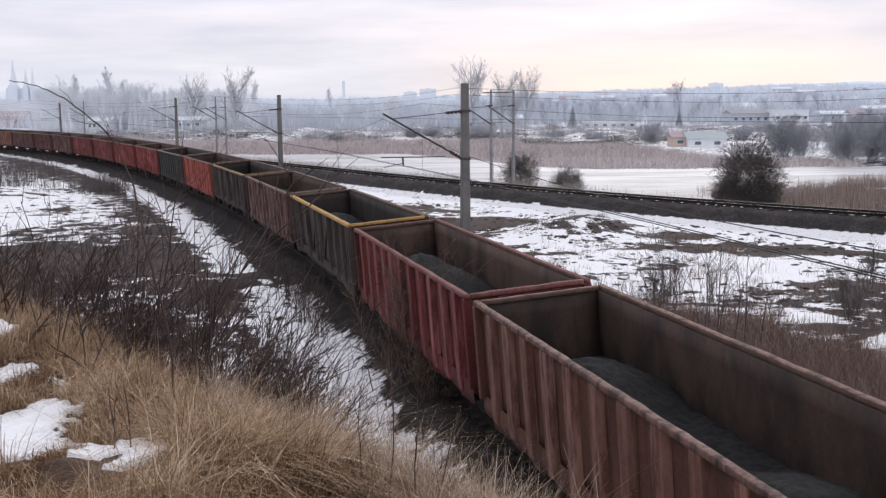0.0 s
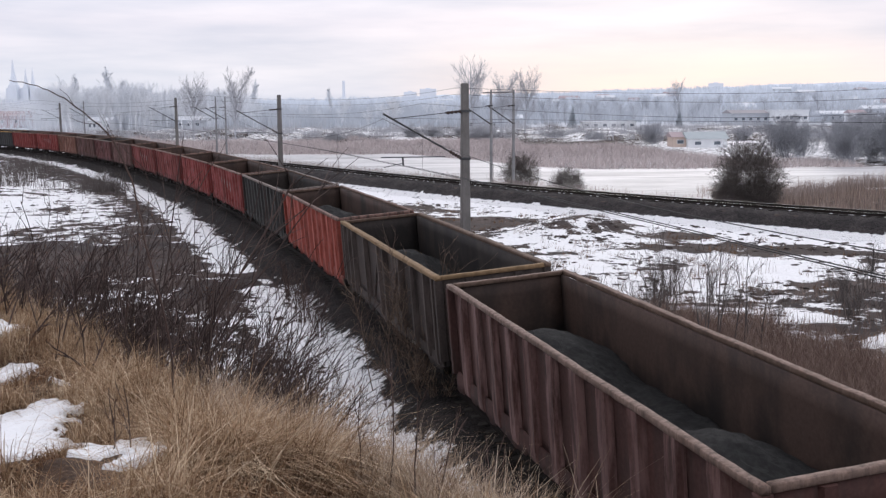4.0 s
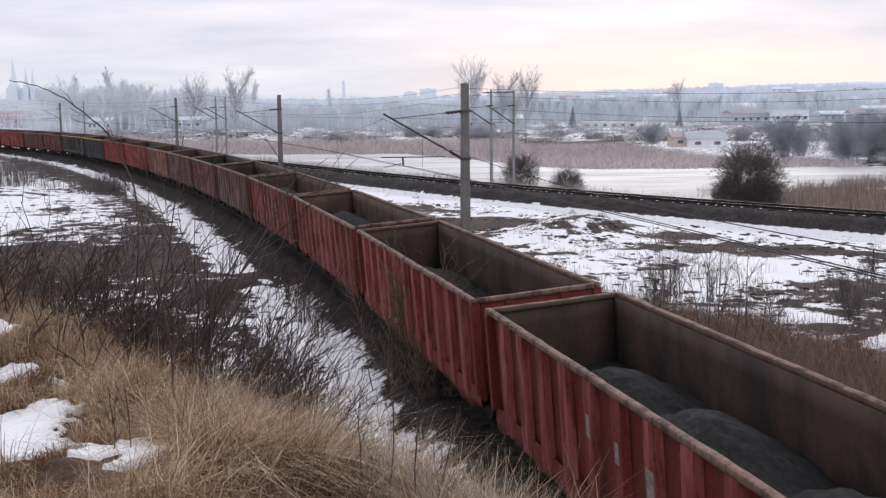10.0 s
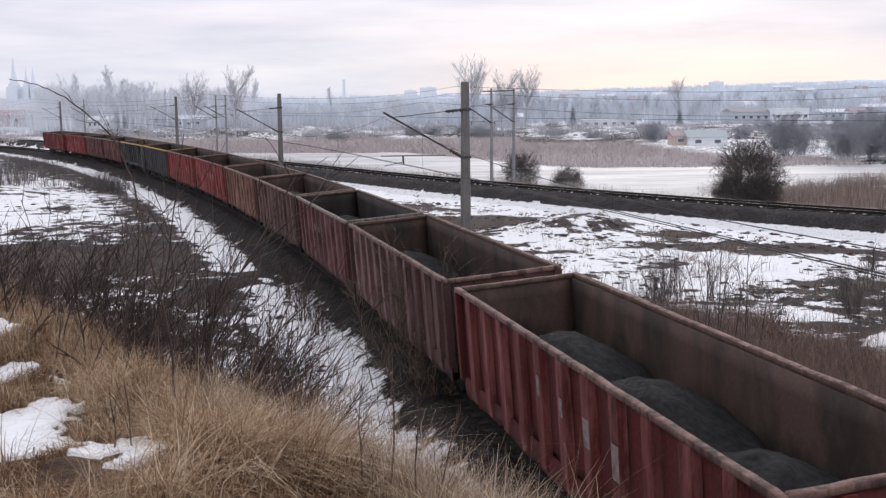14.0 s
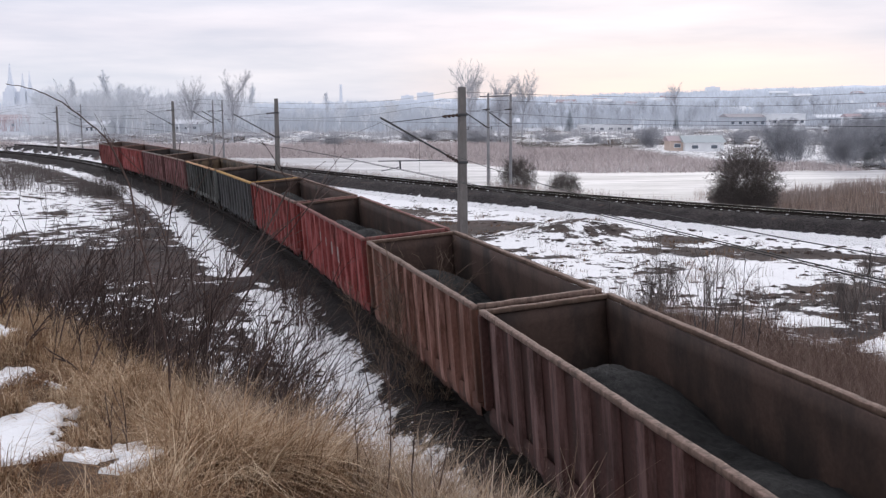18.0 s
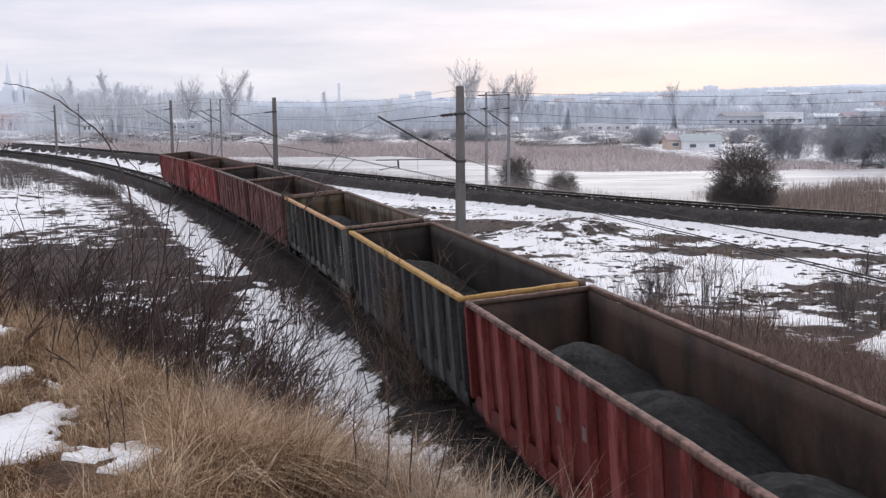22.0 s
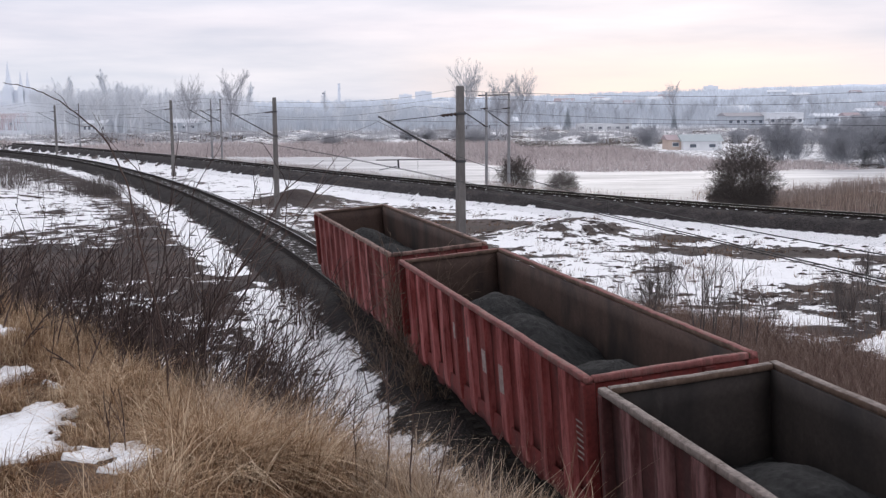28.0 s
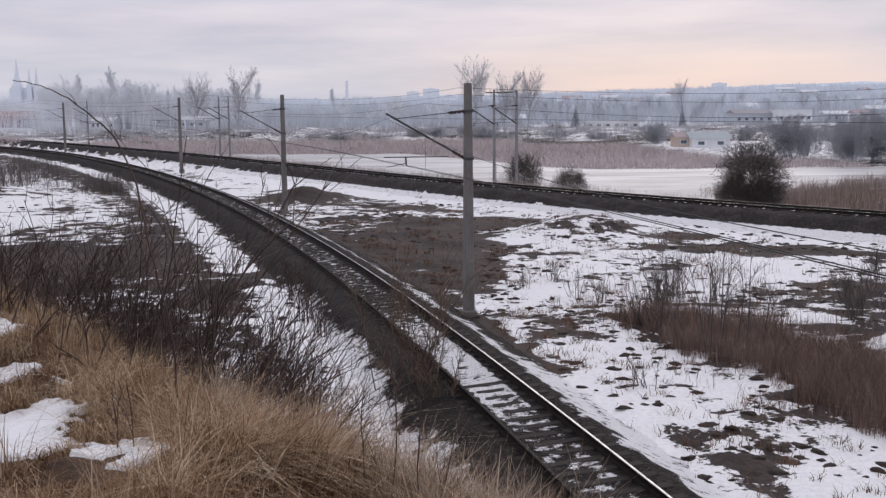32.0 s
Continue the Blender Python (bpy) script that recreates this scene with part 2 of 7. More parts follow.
def paint(name, base, rust=(0.13, 0.06, 0.035), worn=0.5, dirt=0.5, grime=(0.035, 0.03, 0.028), streak=3.0, even=0.6, hard=0.0, fade=0.42, chalk=0.60, tide=0.0):
    """Weathered wagon paint: rust blotches, vertical streaks, chalky fading, coal grime, a coal-dust tide mark up to a height."""
    def build(nt, bsdf):
        v = coords(nt)
        blot = noise_tex(nt, v, 1.1, 6, 0.65)
        fine = noise_tex(nt, v, 14, 4, 0.6)
        st = noise_tex(nt, coords(nt, (streak, streak, 0.4)), 1.0, 4, 0.6)
        lo = tuple(c * (0.62 + 0.28 * even) for c in base)
        hi = tuple(min(1, c * (1.25 - 0.15 * even) + 0.012 * (1 - even)) for c in base)
        col = ramp(nt, fine, [(0.3, lo), (0.7, hi)])
        f = ramp(nt, math_(nt, "ADD", math_(nt, "MULTIPLY", blot, 0.6), math_(nt, "MULTIPLY", st, 0.4)), [(0.60 - 0.16 * worn, (0, 0, 0)), (0.68, (1, 1, 1))])
        col = mix(nt, math_(nt, "MULTIPLY", f, 0.55 + 0.4 * worn), col, rust)
        g = ramp(nt, st, [(0.50 - 0.14 * dirt + 0.10 * hard, (0, 0, 0)), (0.70 - 0.16 * hard, (1, 1, 1))])
        col = mix(nt, math_(nt, "MULTIPLY", g, 0.35 + 0.5 * dirt), col, grime)
        pale = ramp(nt, noise_tex(nt, coords(nt, (streak * 1.5, streak * 1.5, 0.7)), 1.0, 5, 0.7), [(chalk, (0, 0, 0)), (chalk + 0.18, (1, 1, 1))])
        own = nt.nodes.new("ShaderNodeObjectInfo").outputs["Random"]
        col = mix(nt, math_(nt, "MULTIPLY", pale, math_(nt, "MULTIPLY_ADD", own, fade * 0.9, fade * 0.4, clamp=True)), col, tuple(min(1, c * 1.4 + (0.11 if fade > 0.7 else 0.05) * (0.55 + 0.45 * c / max(base))) for c in base))
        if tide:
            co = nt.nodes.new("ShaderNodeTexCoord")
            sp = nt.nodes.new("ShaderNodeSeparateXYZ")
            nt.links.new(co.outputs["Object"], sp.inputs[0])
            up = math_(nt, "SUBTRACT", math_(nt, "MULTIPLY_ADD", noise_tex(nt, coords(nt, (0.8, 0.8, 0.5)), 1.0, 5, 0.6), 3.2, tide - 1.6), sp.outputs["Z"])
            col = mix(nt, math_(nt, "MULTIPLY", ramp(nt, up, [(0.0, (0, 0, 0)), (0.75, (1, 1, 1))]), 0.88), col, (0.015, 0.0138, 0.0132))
        nt.links.new(col, bsdf.inputs["Base Color"])
        bump(nt, bsdf, fine, 0.25, 0.006)
    return material(name, build, 0.74, spec=0.18)


M = {}
M["ground"] = snow_over("snowy_earth", (0.044, 0.033, 0.031), (0.080, 0.059, 0.052), 14.0, 0.8, 0.0, 0.7)
M["ballast"] = snow_over("ballast_stone", (0.0155, 0.0125, 0.0118), (0.031, 0.0245, 0.0225), 6.0, 3.4, 13.0, 1.2)
M["ballast_far"] = snow_over("brown_ballast_stone", (0.027, 0.0235, 0.0245), (0.046, 0.040, 0.041), 6.0, 2.2, 9.0, 1.2)
M["clod"] = plain("dark_wet_turf", (0.026, 0.019, 0.017), (0.085, 0.060, 0.050), 6.0, bump_=1.0, dist=0.05)
# far ground, with distance haze painted into its colour
M["far_field"] = plain("haze_painted_far_fields", (0.50, 0.525, 0.565), (0.64, 0.66, 0.69), 0.02, bump_=0)
# brown litter of the bank, darkened as the shade between blades
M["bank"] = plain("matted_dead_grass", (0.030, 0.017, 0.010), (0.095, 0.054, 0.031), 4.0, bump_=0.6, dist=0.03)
M["snow"] = plain("settled_snow", (0.78, 0.775, 0.78), (0.90, 0.895, 0.895), 5.0, 0.8, bump_=0.5, dist=0.02)
M["ice"] = plain("snow_dusted_ice", (0.30, 0.29, 0.29), (0.74, 0.72, 0.715), 0.16, 0.55, bump_=0.1, stretch=(0.35, 1.6, 1))
M["rail"] = plain("rail_steel", (0.013, 0.0105, 0.0098), (0.030, 0.023, 0.020), 8, 0.8, spec=0.1)
M["rail_top"] = plain("polished_rail_head", (0.20, 0.195, 0.195), (0.42, 0.41, 0.41), 5, 0.28, 1.0, bump_=0)
# left rail's head: shade and missing sky glint are put into this colour
M["rail_shaded"] = plain("shade_dark_rail_head", (0.016, 0.014, 0.013), (0.04, 0.036, 0.034), 5, 0.7, 0.0, bump_=0, spec=0.1)
M["sleeper"] = plain("tarred_sleeper_wood", (0.020, 0.017, 0.016), (0.055, 0.046, 0.040), 5, stretch=(4, 0.7, 2))
M["concrete"] = plain("weathered_concrete", (0.125, 0.115, 0.108), (0.225, 0.21, 0.20), 3, bump_=0.3, stretch=(1, 1, 0.3))
M["steel"] = plain("dark_galvanised_steel", (0.05, 0.05, 0.052), (0.10, 0.10, 0.105), 6, 0.55, 0.5)
M["pale_post"] = plain("pale_galvanised_post", (0.22, 0.215, 0.22), (0.33, 0.325, 0.33), 3, 0.7, bump_=0.2)
M["ceramic"] = plain("brown_glazed_ceramic", (0.035, 0.022, 0.018), (0.06, 0.036, 0.028), 6, 0.25, bump_=0)
M["wire"] = plain("copper_wire_tarnished", (0.03, 0.03, 0.03), (0.055, 0.05, 0.05), 6, 0.6, 0.4, bump_=0)
M["bog"] = plain("bogie_grime", (0.018, 0.016, 0.015), (0.05, 0.042, 0.037), 6, 0.85)
M["coal"] = plain("coal_dust", (0.012, 0.0117, 0.0115), (0.054, 0.052, 0.0505), 9, 0.8, bump_=1.0, dist=0.08)
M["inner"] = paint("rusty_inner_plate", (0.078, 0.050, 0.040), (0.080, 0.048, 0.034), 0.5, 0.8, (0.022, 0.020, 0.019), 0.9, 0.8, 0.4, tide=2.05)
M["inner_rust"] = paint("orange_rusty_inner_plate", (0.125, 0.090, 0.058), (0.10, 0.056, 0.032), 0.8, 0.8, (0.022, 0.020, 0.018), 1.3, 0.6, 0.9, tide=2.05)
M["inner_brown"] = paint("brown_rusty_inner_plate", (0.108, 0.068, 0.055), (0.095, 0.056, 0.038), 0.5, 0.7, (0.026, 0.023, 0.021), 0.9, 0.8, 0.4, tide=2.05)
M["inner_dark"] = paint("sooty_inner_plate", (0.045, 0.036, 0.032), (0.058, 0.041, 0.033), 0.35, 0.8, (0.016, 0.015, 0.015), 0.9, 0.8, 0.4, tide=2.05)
M["straw"] = fibres("dry_straw_grass", [(0.25, (0.080, 0.036, 0.019)), (0.55, (0.245, 0.148, 0.083)), (0.78, (0.41, 0.278, 0.170)), (1.0, (0.72, 0.565, 0.395))], 0.85, 2.4, 0.55, 0.85)
M["straw_pale"] = fibres("pale_bleached_straw", [(0.25, (0.16, 0.105, 0.068)), (0.55, (0.36, 0.262, 0.185)), (1.0, (0.66, 0.54, 0.42))], 0.85, 2.4, 0.7, 0.6)
# red-brown dead grass, darker for the shade between tussocks put into it
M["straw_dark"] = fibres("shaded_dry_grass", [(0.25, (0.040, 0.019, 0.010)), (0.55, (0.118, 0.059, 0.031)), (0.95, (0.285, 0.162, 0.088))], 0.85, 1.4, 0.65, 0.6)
M["weed"] = fibres("feathery_brown_weed", [(0.2, (0.068, 0.046, 0.037)), (0.6, (0.145, 0.102, 0.078)), (0.9, (0.28, 0.21, 0.155))])
M["twig"] = fibres("bare_rose_twigs", [(0.2, (0.036, 0.024, 0.021)), (0.6, (0.082, 0.055, 0.047)), (0.9, (0.165, 0.118, 0.102))])
M["cane"] = fibres("dark_rose_canes", [(0.2, (0.032, 0.0225, 0.020)), (0.6, (0.066, 0.046, 0.041)), (0.9, (0.125, 0.090, 0.080))])
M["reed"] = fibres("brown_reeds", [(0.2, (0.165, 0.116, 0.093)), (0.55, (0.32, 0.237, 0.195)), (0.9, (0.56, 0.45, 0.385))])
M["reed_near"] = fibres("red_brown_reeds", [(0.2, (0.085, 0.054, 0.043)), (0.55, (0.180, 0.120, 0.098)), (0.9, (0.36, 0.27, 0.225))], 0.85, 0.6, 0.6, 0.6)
# far reed bed: its brown is lightened with painted distance haze
M["reed_far"] = fibres("haze_pale_reed_bed", [(0.2, (0.54, 0.465, 0.45)), (0.55, (0.60, 0.52, 0.505)), (0.9, (0.67, 0.595, 0.58))])
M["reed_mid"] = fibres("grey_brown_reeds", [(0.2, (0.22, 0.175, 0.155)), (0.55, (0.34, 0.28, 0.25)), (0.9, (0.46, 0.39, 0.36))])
# trees beyond the reeds: distance haze is painted into bark and twigs
M["bark"] = plain("haze_painted_bark", (0.40, 0.41, 0.445), (0.50, 0.505, 0.54), 4, stretch=(3, 3, 0.5))
M["tree_twig"] = fibres("haze_painted_tree_twigs", [(0.2, (0.52, 0.525, 0.56)), (0.9, (0.62, 0.62, 0.65))])
M["bush_twig"] = fibres("dark_bush_twigs", [(0.2, (0.070, 0.060, 0.057)), (0.9, (0.16, 0.138, 0.128))])
# distance haze put into the colours of these far twigs and needles
M["haze_pale_twig"] = fibres("haze_painted_far_twigs", [(0.2, (0.76, 0.78, 0.815)), (0.9, (0.85, 0.865, 0.89))])
M["haze_twig"] = fibres("haze_painted_mid_twigs", [(0.2, (0.52, 0.55, 0.595)), (0.9, (0.63, 0.655, 0.695))])
M["scrub"] = fibres("haze_painted_scrub_twigs", [(0.2, (0.42, 0.42, 0.445)), (0.9, (0.56, 0.56, 0.585))])
M["far_scrub_twig"] = fibres("haze_grey_bush_twigs", [(0.2, (0.36, 0.37, 0.40)), (0.9, (0.49, 0.495, 0.525))])
M["fir"] = fibres("haze_painted_fir_needles", [(0.2, (0.48, 0.52, 0.56)), (0.9, (0.58, 0.62, 0.66))])


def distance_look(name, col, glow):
    """Far ridge: winter haze painted into the colour, and a little glow of its own."""
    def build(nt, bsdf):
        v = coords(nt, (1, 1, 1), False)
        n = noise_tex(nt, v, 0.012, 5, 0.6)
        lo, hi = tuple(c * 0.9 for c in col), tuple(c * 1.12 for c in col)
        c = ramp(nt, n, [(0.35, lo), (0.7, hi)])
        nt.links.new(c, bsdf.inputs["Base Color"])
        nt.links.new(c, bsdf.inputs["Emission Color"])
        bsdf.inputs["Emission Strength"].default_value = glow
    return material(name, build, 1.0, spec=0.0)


M["ridge"] = distance_look("haze_glow_ridge", (0.47, 0.50, 0.56), 0.40)
M["ridge_far"] = distance_look("far_haze_glow_ridge", (0.46, 0.495, 0.565), 0.48)
# muted town walls and roofs, distance haze mixed into their colours
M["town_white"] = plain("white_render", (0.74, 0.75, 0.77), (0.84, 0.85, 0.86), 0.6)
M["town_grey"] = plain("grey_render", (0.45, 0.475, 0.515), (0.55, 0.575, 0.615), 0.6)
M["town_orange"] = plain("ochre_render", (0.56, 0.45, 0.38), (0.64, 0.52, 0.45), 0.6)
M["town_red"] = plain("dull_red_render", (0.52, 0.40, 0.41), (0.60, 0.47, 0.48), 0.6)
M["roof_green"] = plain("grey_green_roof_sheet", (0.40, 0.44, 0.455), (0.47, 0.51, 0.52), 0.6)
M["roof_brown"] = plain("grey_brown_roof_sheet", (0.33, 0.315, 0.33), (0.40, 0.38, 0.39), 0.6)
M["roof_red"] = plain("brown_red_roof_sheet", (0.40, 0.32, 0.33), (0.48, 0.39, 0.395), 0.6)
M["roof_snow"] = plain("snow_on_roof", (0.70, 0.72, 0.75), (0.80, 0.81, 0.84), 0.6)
M["pane"] = plain("dark_window_glass", (0.10, 0.12, 0.15), (0.16, 0.18, 0.21), 1.0, 0.15, bump_=0)
# church, blocks and chimney, paled almost to sky by painted-in haze
M["stone_far"] = plain("haze_painted_masonry", (0.76, 0.79, 0.84), (0.83, 0.855, 0.90), 0.05)
M["letter_faded"] = plain("faded_pale_lettering", (0.17, 0.12, 0.11), (0.27, 0.21, 0.20), 9, bump_=0)
M["plate_white"] = plain("faded_white_marking", (0.17, 0.11, 0.10), (0.40, 0.33, 0.31), 9, bump_=0)


# ---------------------------------------------------------------- mesh helpers
def mesh_np(name, verts, quads=None, tris=None, mat=None, smooth_=False):
    """A mesh from arrays of corners and of faces."""
    me = bpy.data.meshes.new(name)
    verts = np.asarray(verts, np.float32)
    lists = [a for a in (quads, tris) if a is not None and len(a)]
    loops = np.concatenate([np.asarray(a, np.int32).ravel() for a in lists])
    sizes = np.concatenate([np.full(len(a), np.shape(a)[1], np.int32) for a in lists])
    me.vertices.add(len(verts))
    me.vertices.foreach_set("co", verts.ravel())
    me.loops.add(len(loops))
    me.loops.foreach_set("vertex_index", loops)
    me.polygons.add(len(sizes))
    me.polygons.foreach_set("loop_start", np.concatenate([[0], np.cumsum(sizes)[:-1]]).astype(np.int32))
    me.polygons.foreach_set("loop_total", sizes)
    if smooth_:
        me.polygons.foreach_set("use_smooth", np.ones(len(sizes), bool))
    me.update(calc_edges=True)
    me.validate()
    if mat:
        me.materials.append(mat)
    return me


def link(name, me, parent=None, label=""):
    ob = new(name, me)
    if parent is not None:
        ob.parent = parent
    if label:
        ob["label"] = label
    return ob


def to_mesh(name, bm, *mats):
    me = bpy.data.meshes.new(name)
    bmesh.ops.recalc_face_normals(bm, faces=bm.faces)
    bm.to_mesh(me)
    bm.free()
    for m in mats:
        me.materials.append(m)
    return me


def part(name, bm, mat, parent, label=""):
    return link(name, to_mesh(name, bm, mat), parent, label)


def box(bm, x, y, z, sx, sy, sz, bevel=0.0, m=None):
    """A box about (x, y, z), with eased edges."""
    r = bmesh.ops.create_cube(bm, size=1.0)
    vs = r["verts"]
    bmesh.ops.scale(bm, vec=(sx, sy, sz), verts=vs)
    if bevel:
        es = list({e for v in vs for e in v.link_edges})
        g = bmesh.ops.bevel(bm, geom=es, offset=bevel, segments=1, affect="EDGES")
        vs = list({v for f in g["faces"] for v in f.verts} | {v for v in vs if v.is_valid})
    bmesh.ops.translate(bm, vec=(x, y, z), verts=vs)
    if m is not None:
        bmesh.ops.transform(bm, matrix=m, verts=vs)
    return vs


def cyl(bm, a, b, r1, r2=None, n=8):
    """A round bar from a to b."""
    a, b = Vector(a), Vector(b)
    d = b - a
    m = Matrix.Translation((a + b) / 2) @ d.to_track_quat("Z", "Y").to_matrix().to_4x4()
    return bmesh.ops.create_cone(bm, cap_ends=True, segments=n, radius1=r1, radius2=r1 if r2 is None else r2, depth=d.length, matrix=m)["verts"]


def empty(name, m, label, category, group="", kind=""):
    ob = new(name)
    ob.matrix_basis = m
    ob.empty_display_size = 0.2
    return tagged(ob, label, category, group, kind)


def tubes(paths, radii, sides=3):
    """Thin tapered stems: paths (n, k, 3), radii (n, k). Gives corners and quads."""
    n, k, _ = paths.shape
    t = np.gradient(paths, axis=1)
    t /= np.linalg.norm(t, axis=2, keepdims=True) + 1e-9
    ref = np.where(abs(t[..., 2:3]) > 0.9, np.array([1.0, 0, 0]), np.array([0, 0, 1.0]))
    u = np.cross(t, ref)
    u /= np.linalg.norm(u, axis=2, keepdims=True) + 1e-9
    w = np.cross(t, u)
    ang = np.arange(sides) * 2 * math.pi / sides
    ring = paths[:, :, None, :] + radii[:, :, None, None] * (np.cos(ang)[None, None, :, None] * u[:, :, None, :] + np.sin(ang)[None, None, :, None] * w[:, :, None, :])
    base = (np.arange(n)[:, None, None] * k + np.arange(k - 1)[None, :, None]) * sides
    i = np.arange(sides)[None, None, :]
    j = (np.arange(sides) + 1)[None, None, :] % sides
    q = np.stack([base + i, base + j, base + sides + j, base + sides + i], -1)
    return ring.reshape(-1, 3), q.reshape(-1, 4)


def blades(base, height, lean, droop, width, rng, k=5, kink=None):
    """Flat bent blades. base (n, 3); lean (n, 2): how far the tip drifts, in heights."""
    n = len(base)
    t = np.linspace(0, 1, k)[None, :]
    h = height[:, None]
    x = base[:, 0:1] + lean[:, 0:1] * h * t ** 1.7
    y = base[:, 1:2] + lean[:, 1:2] * h * t ** 1.7
    z = base[:, 2:3] + h * (t - droop[:, None] * t ** 2.4)
    if kink is not None:
        bend = h * np.maximum(0, t - 0.45)
        x, y, z = x + kink[:, 0:1] * bend, y + kink[:, 1:2] * bend, z - np.hypot(kink[:, 0:1], kink[:, 1:2]) * 0.35 * bend
    c = np.stack([x, y, z], -1)
    a = rng.uniform(0, 2 * math.pi, n)
    side = np.stack([np.cos(a), np.sin(a), np.zeros(n)], -1)[:, None, :] * (width[:, None] * (1 - 0.85 * t))[:, :, None] / 2
    v = np.stack([c - side, c + side], 2).reshape(-1, 3)
    b = (np.arange(n)[:, None] * k + np.arange(k - 1)[None, :]) * 2
    q = np.stack([b, b + 1, b + 3, b + 2], -1).reshape(-1, 4)
    return v, q


def joined(pieces):
    vs, qs, o = [], [], 0
    for v, q in pieces:
        vs.append(v)
        qs.append(q + o)
        o += len(v)
    return np.concatenate(vs), np.concatenate(qs)


# ---------------------------------------------------------------- ground
def snow_cover(x, y):
    """How much snow lies: 0 bare, 1 white."""
    dl, near = off_line(x, y, TX[::4], TY[::4])
    along = SS[::4][near]
    dr, _ = off_line(x, y, FAR[:, 0], FAR[:, 1])
    r = np.hypot(x, y)
    wob = 0.9 * (rough(x / 4, y / 4, 41) - 0.5) + 1.5 * (rough(x / 0.7, y / 0.7, 42, 3) - 0.5)
    # left of the near track: ballast, snowy path, brush, patchy field
    d = dl + 0.7 * wob
    field = 0.50 + 1.2 * (rough(x / 6, y / 9, 47, 3) - 0.5)
    near_path = np.interp(d, [1.4, 2.0, 2.5, 4.0, 4.8, 8.2, 9.0], [-0.25, 0.16, 0.95, 0.82, 0.30, 0.26, 0.30])
    far_path = np.interp(d, [1.8, 2.6, 3.1, 4.6, 5.4, 8.0, 10.0], [-0.25, 0.16, 0.95, 0.82, 0.16, 0.20, 0.52])
    near_path = near_path + (0.15 + 0.2 * (1 - smooth(30, 34, y)) - 0.55 * (1 - smooth(19, 26, y)) - 1.1 * np.maximum(0, rough(x / 1.6 + 3, y / 2.6, 45, 3) - 0.55)) * (1 - smooth(36, 46, y)) * (d > 2.3)
    k = smooth(40, 50, y)
    left = np.where(d < 9, near_path * (1 - k) + far_path * k, field)
    left = left - 1.0 * np.exp(-((along + 27.5 - 1.1 * (dl - 3.0) + wob) / 1.5) ** 2) * (dl > 1.8) * (dl < 7)
    left = left + smooth(62, 76, y) * (1 - smooth(104, 114, y)) * 0.26 * smooth(5, 8, dl)
    # right of it: snow shelf against the stones, a wet bare ditch, then open snow
    q = -dl + 0.75 * wob
    right = 0.70 + 1.1 * (rough(x / 3.2, y / 3.2, 43, 4) - 0.5)
    shelf = np.interp(q, [1.42, 1.8, 2.3, 2.6], [-0.45, 0.72, 0.80, 0.10])
    ditch = smooth(2.3, 2.6, q) * (1 - smooth(3.2, 4.0, q)) * (1 - smooth(-9.5, -6.5, along + wob)) * smooth(-48, -40, along)
    right = np.where(q < 2.5, np.where(along < -8, shelf, np.minimum(np.interp(q, [1.42, 1.8], [-0.45, 0.8]), right + 0.1)), right - 0.95 * ditch)
    c = np.where(dl > 0, left, right)
    # bare and wet places, snow drifts: x, y, half-axes, change
    for bx, by, ax, ay, amt in ((-1.2, 60, 4.2, 11.5, -0.95), (0.9, 49, 1.9, 4.5, -0.9), (4.6, 70.5, 6, 3.4, -0.62), (-6.8, 66, 2.2, 5, -0.3), (-20.5, 53, 7, 7, -0.38), (7.3, 61, 2.3, 2.2, -0.30),
                                (14, 57, 5.5, 1.9, -0.85), (21.5, 54.4, 6, 1.9, -0.85), (14.8, 62.5, 2.8, 1.5, -0.7), (23.0, 61, 4.0, 1.0, -0.5), (8.0, 35, 1.8, 3.0, -0.42), (9.9, 31.3, 2.2, 3.4, -0.55), (12.0, 28, 2.3, 3.4, -0.6),
                                (17.6, 44, 2.6, 5.5, -0.40), (15.4, 37.5, 2.0, 3.4, -0.42), (5.4, 47, 3.0, 6.5, 0.16), (14.6, 48.5, 3.4, 3.4, 0.22), (5.6, 30, 1.4, 6, 0.12), (-12.6, 90, 4, 4, -0.9), (-16, 104, 9, 5, 0.2),
                                (2, 80, 9, 4.0, -0.18), (-9, 84, 7, 12, -0.38)):
        c = c + amt * np.exp(-(((x - bx) / ax) ** 2 + ((y - by) / ay) ** 2) ** 1.5)
    # far embankment: bare slope, drift at its foot, bare ground behind
    c = np.where((abs(dr) < 3.25 + 0.16 * wob) & (r < 600), -0.3, c)
    c = np.where((dr > 3.25 + 0.16 * wob) & (dr < 7.4 + 0.9 * wob) & (r < 600), 0.85, c)
    past = (dr < -5) & (y > 0)
    c = np.where(past, 0.42, c)
    c = np.where(past & (r > 190), 0.2 + 0.45 * smooth(38, 52, x) + 0.5 * (rough(x / 9, y / 5, 52, 3) - 0.5), c)
    c = np.where(past & (x > 26) & (dr > -50) & (dr < -8), 0.10, c)
    c = np.where((r > 268) & (r < 420) & (y > 0), 0.44 + 1.5 * (rough(x / 12, y / 6, 51, 3) - 0.5), c)
    c = np.where(r > 420, 0.45 - 0.15 * (x > 0), c)
    # the bank under the viewer
    e = 0.55 * (y - 5.8) + 0.84 * (x - 0.42)
    c = np.where((r < 22) & (e < 2.0) & (dl > 2.6), -0.3, c)
    c = np.where((e > 2.0) & (r < 42) & (dl > 8.0 + wob), 0.30 + 0.5 * (rough(x / 2, y / 2, 46, 3) - 0.5), c)
    return np.clip(c, -0.5, 1.0)


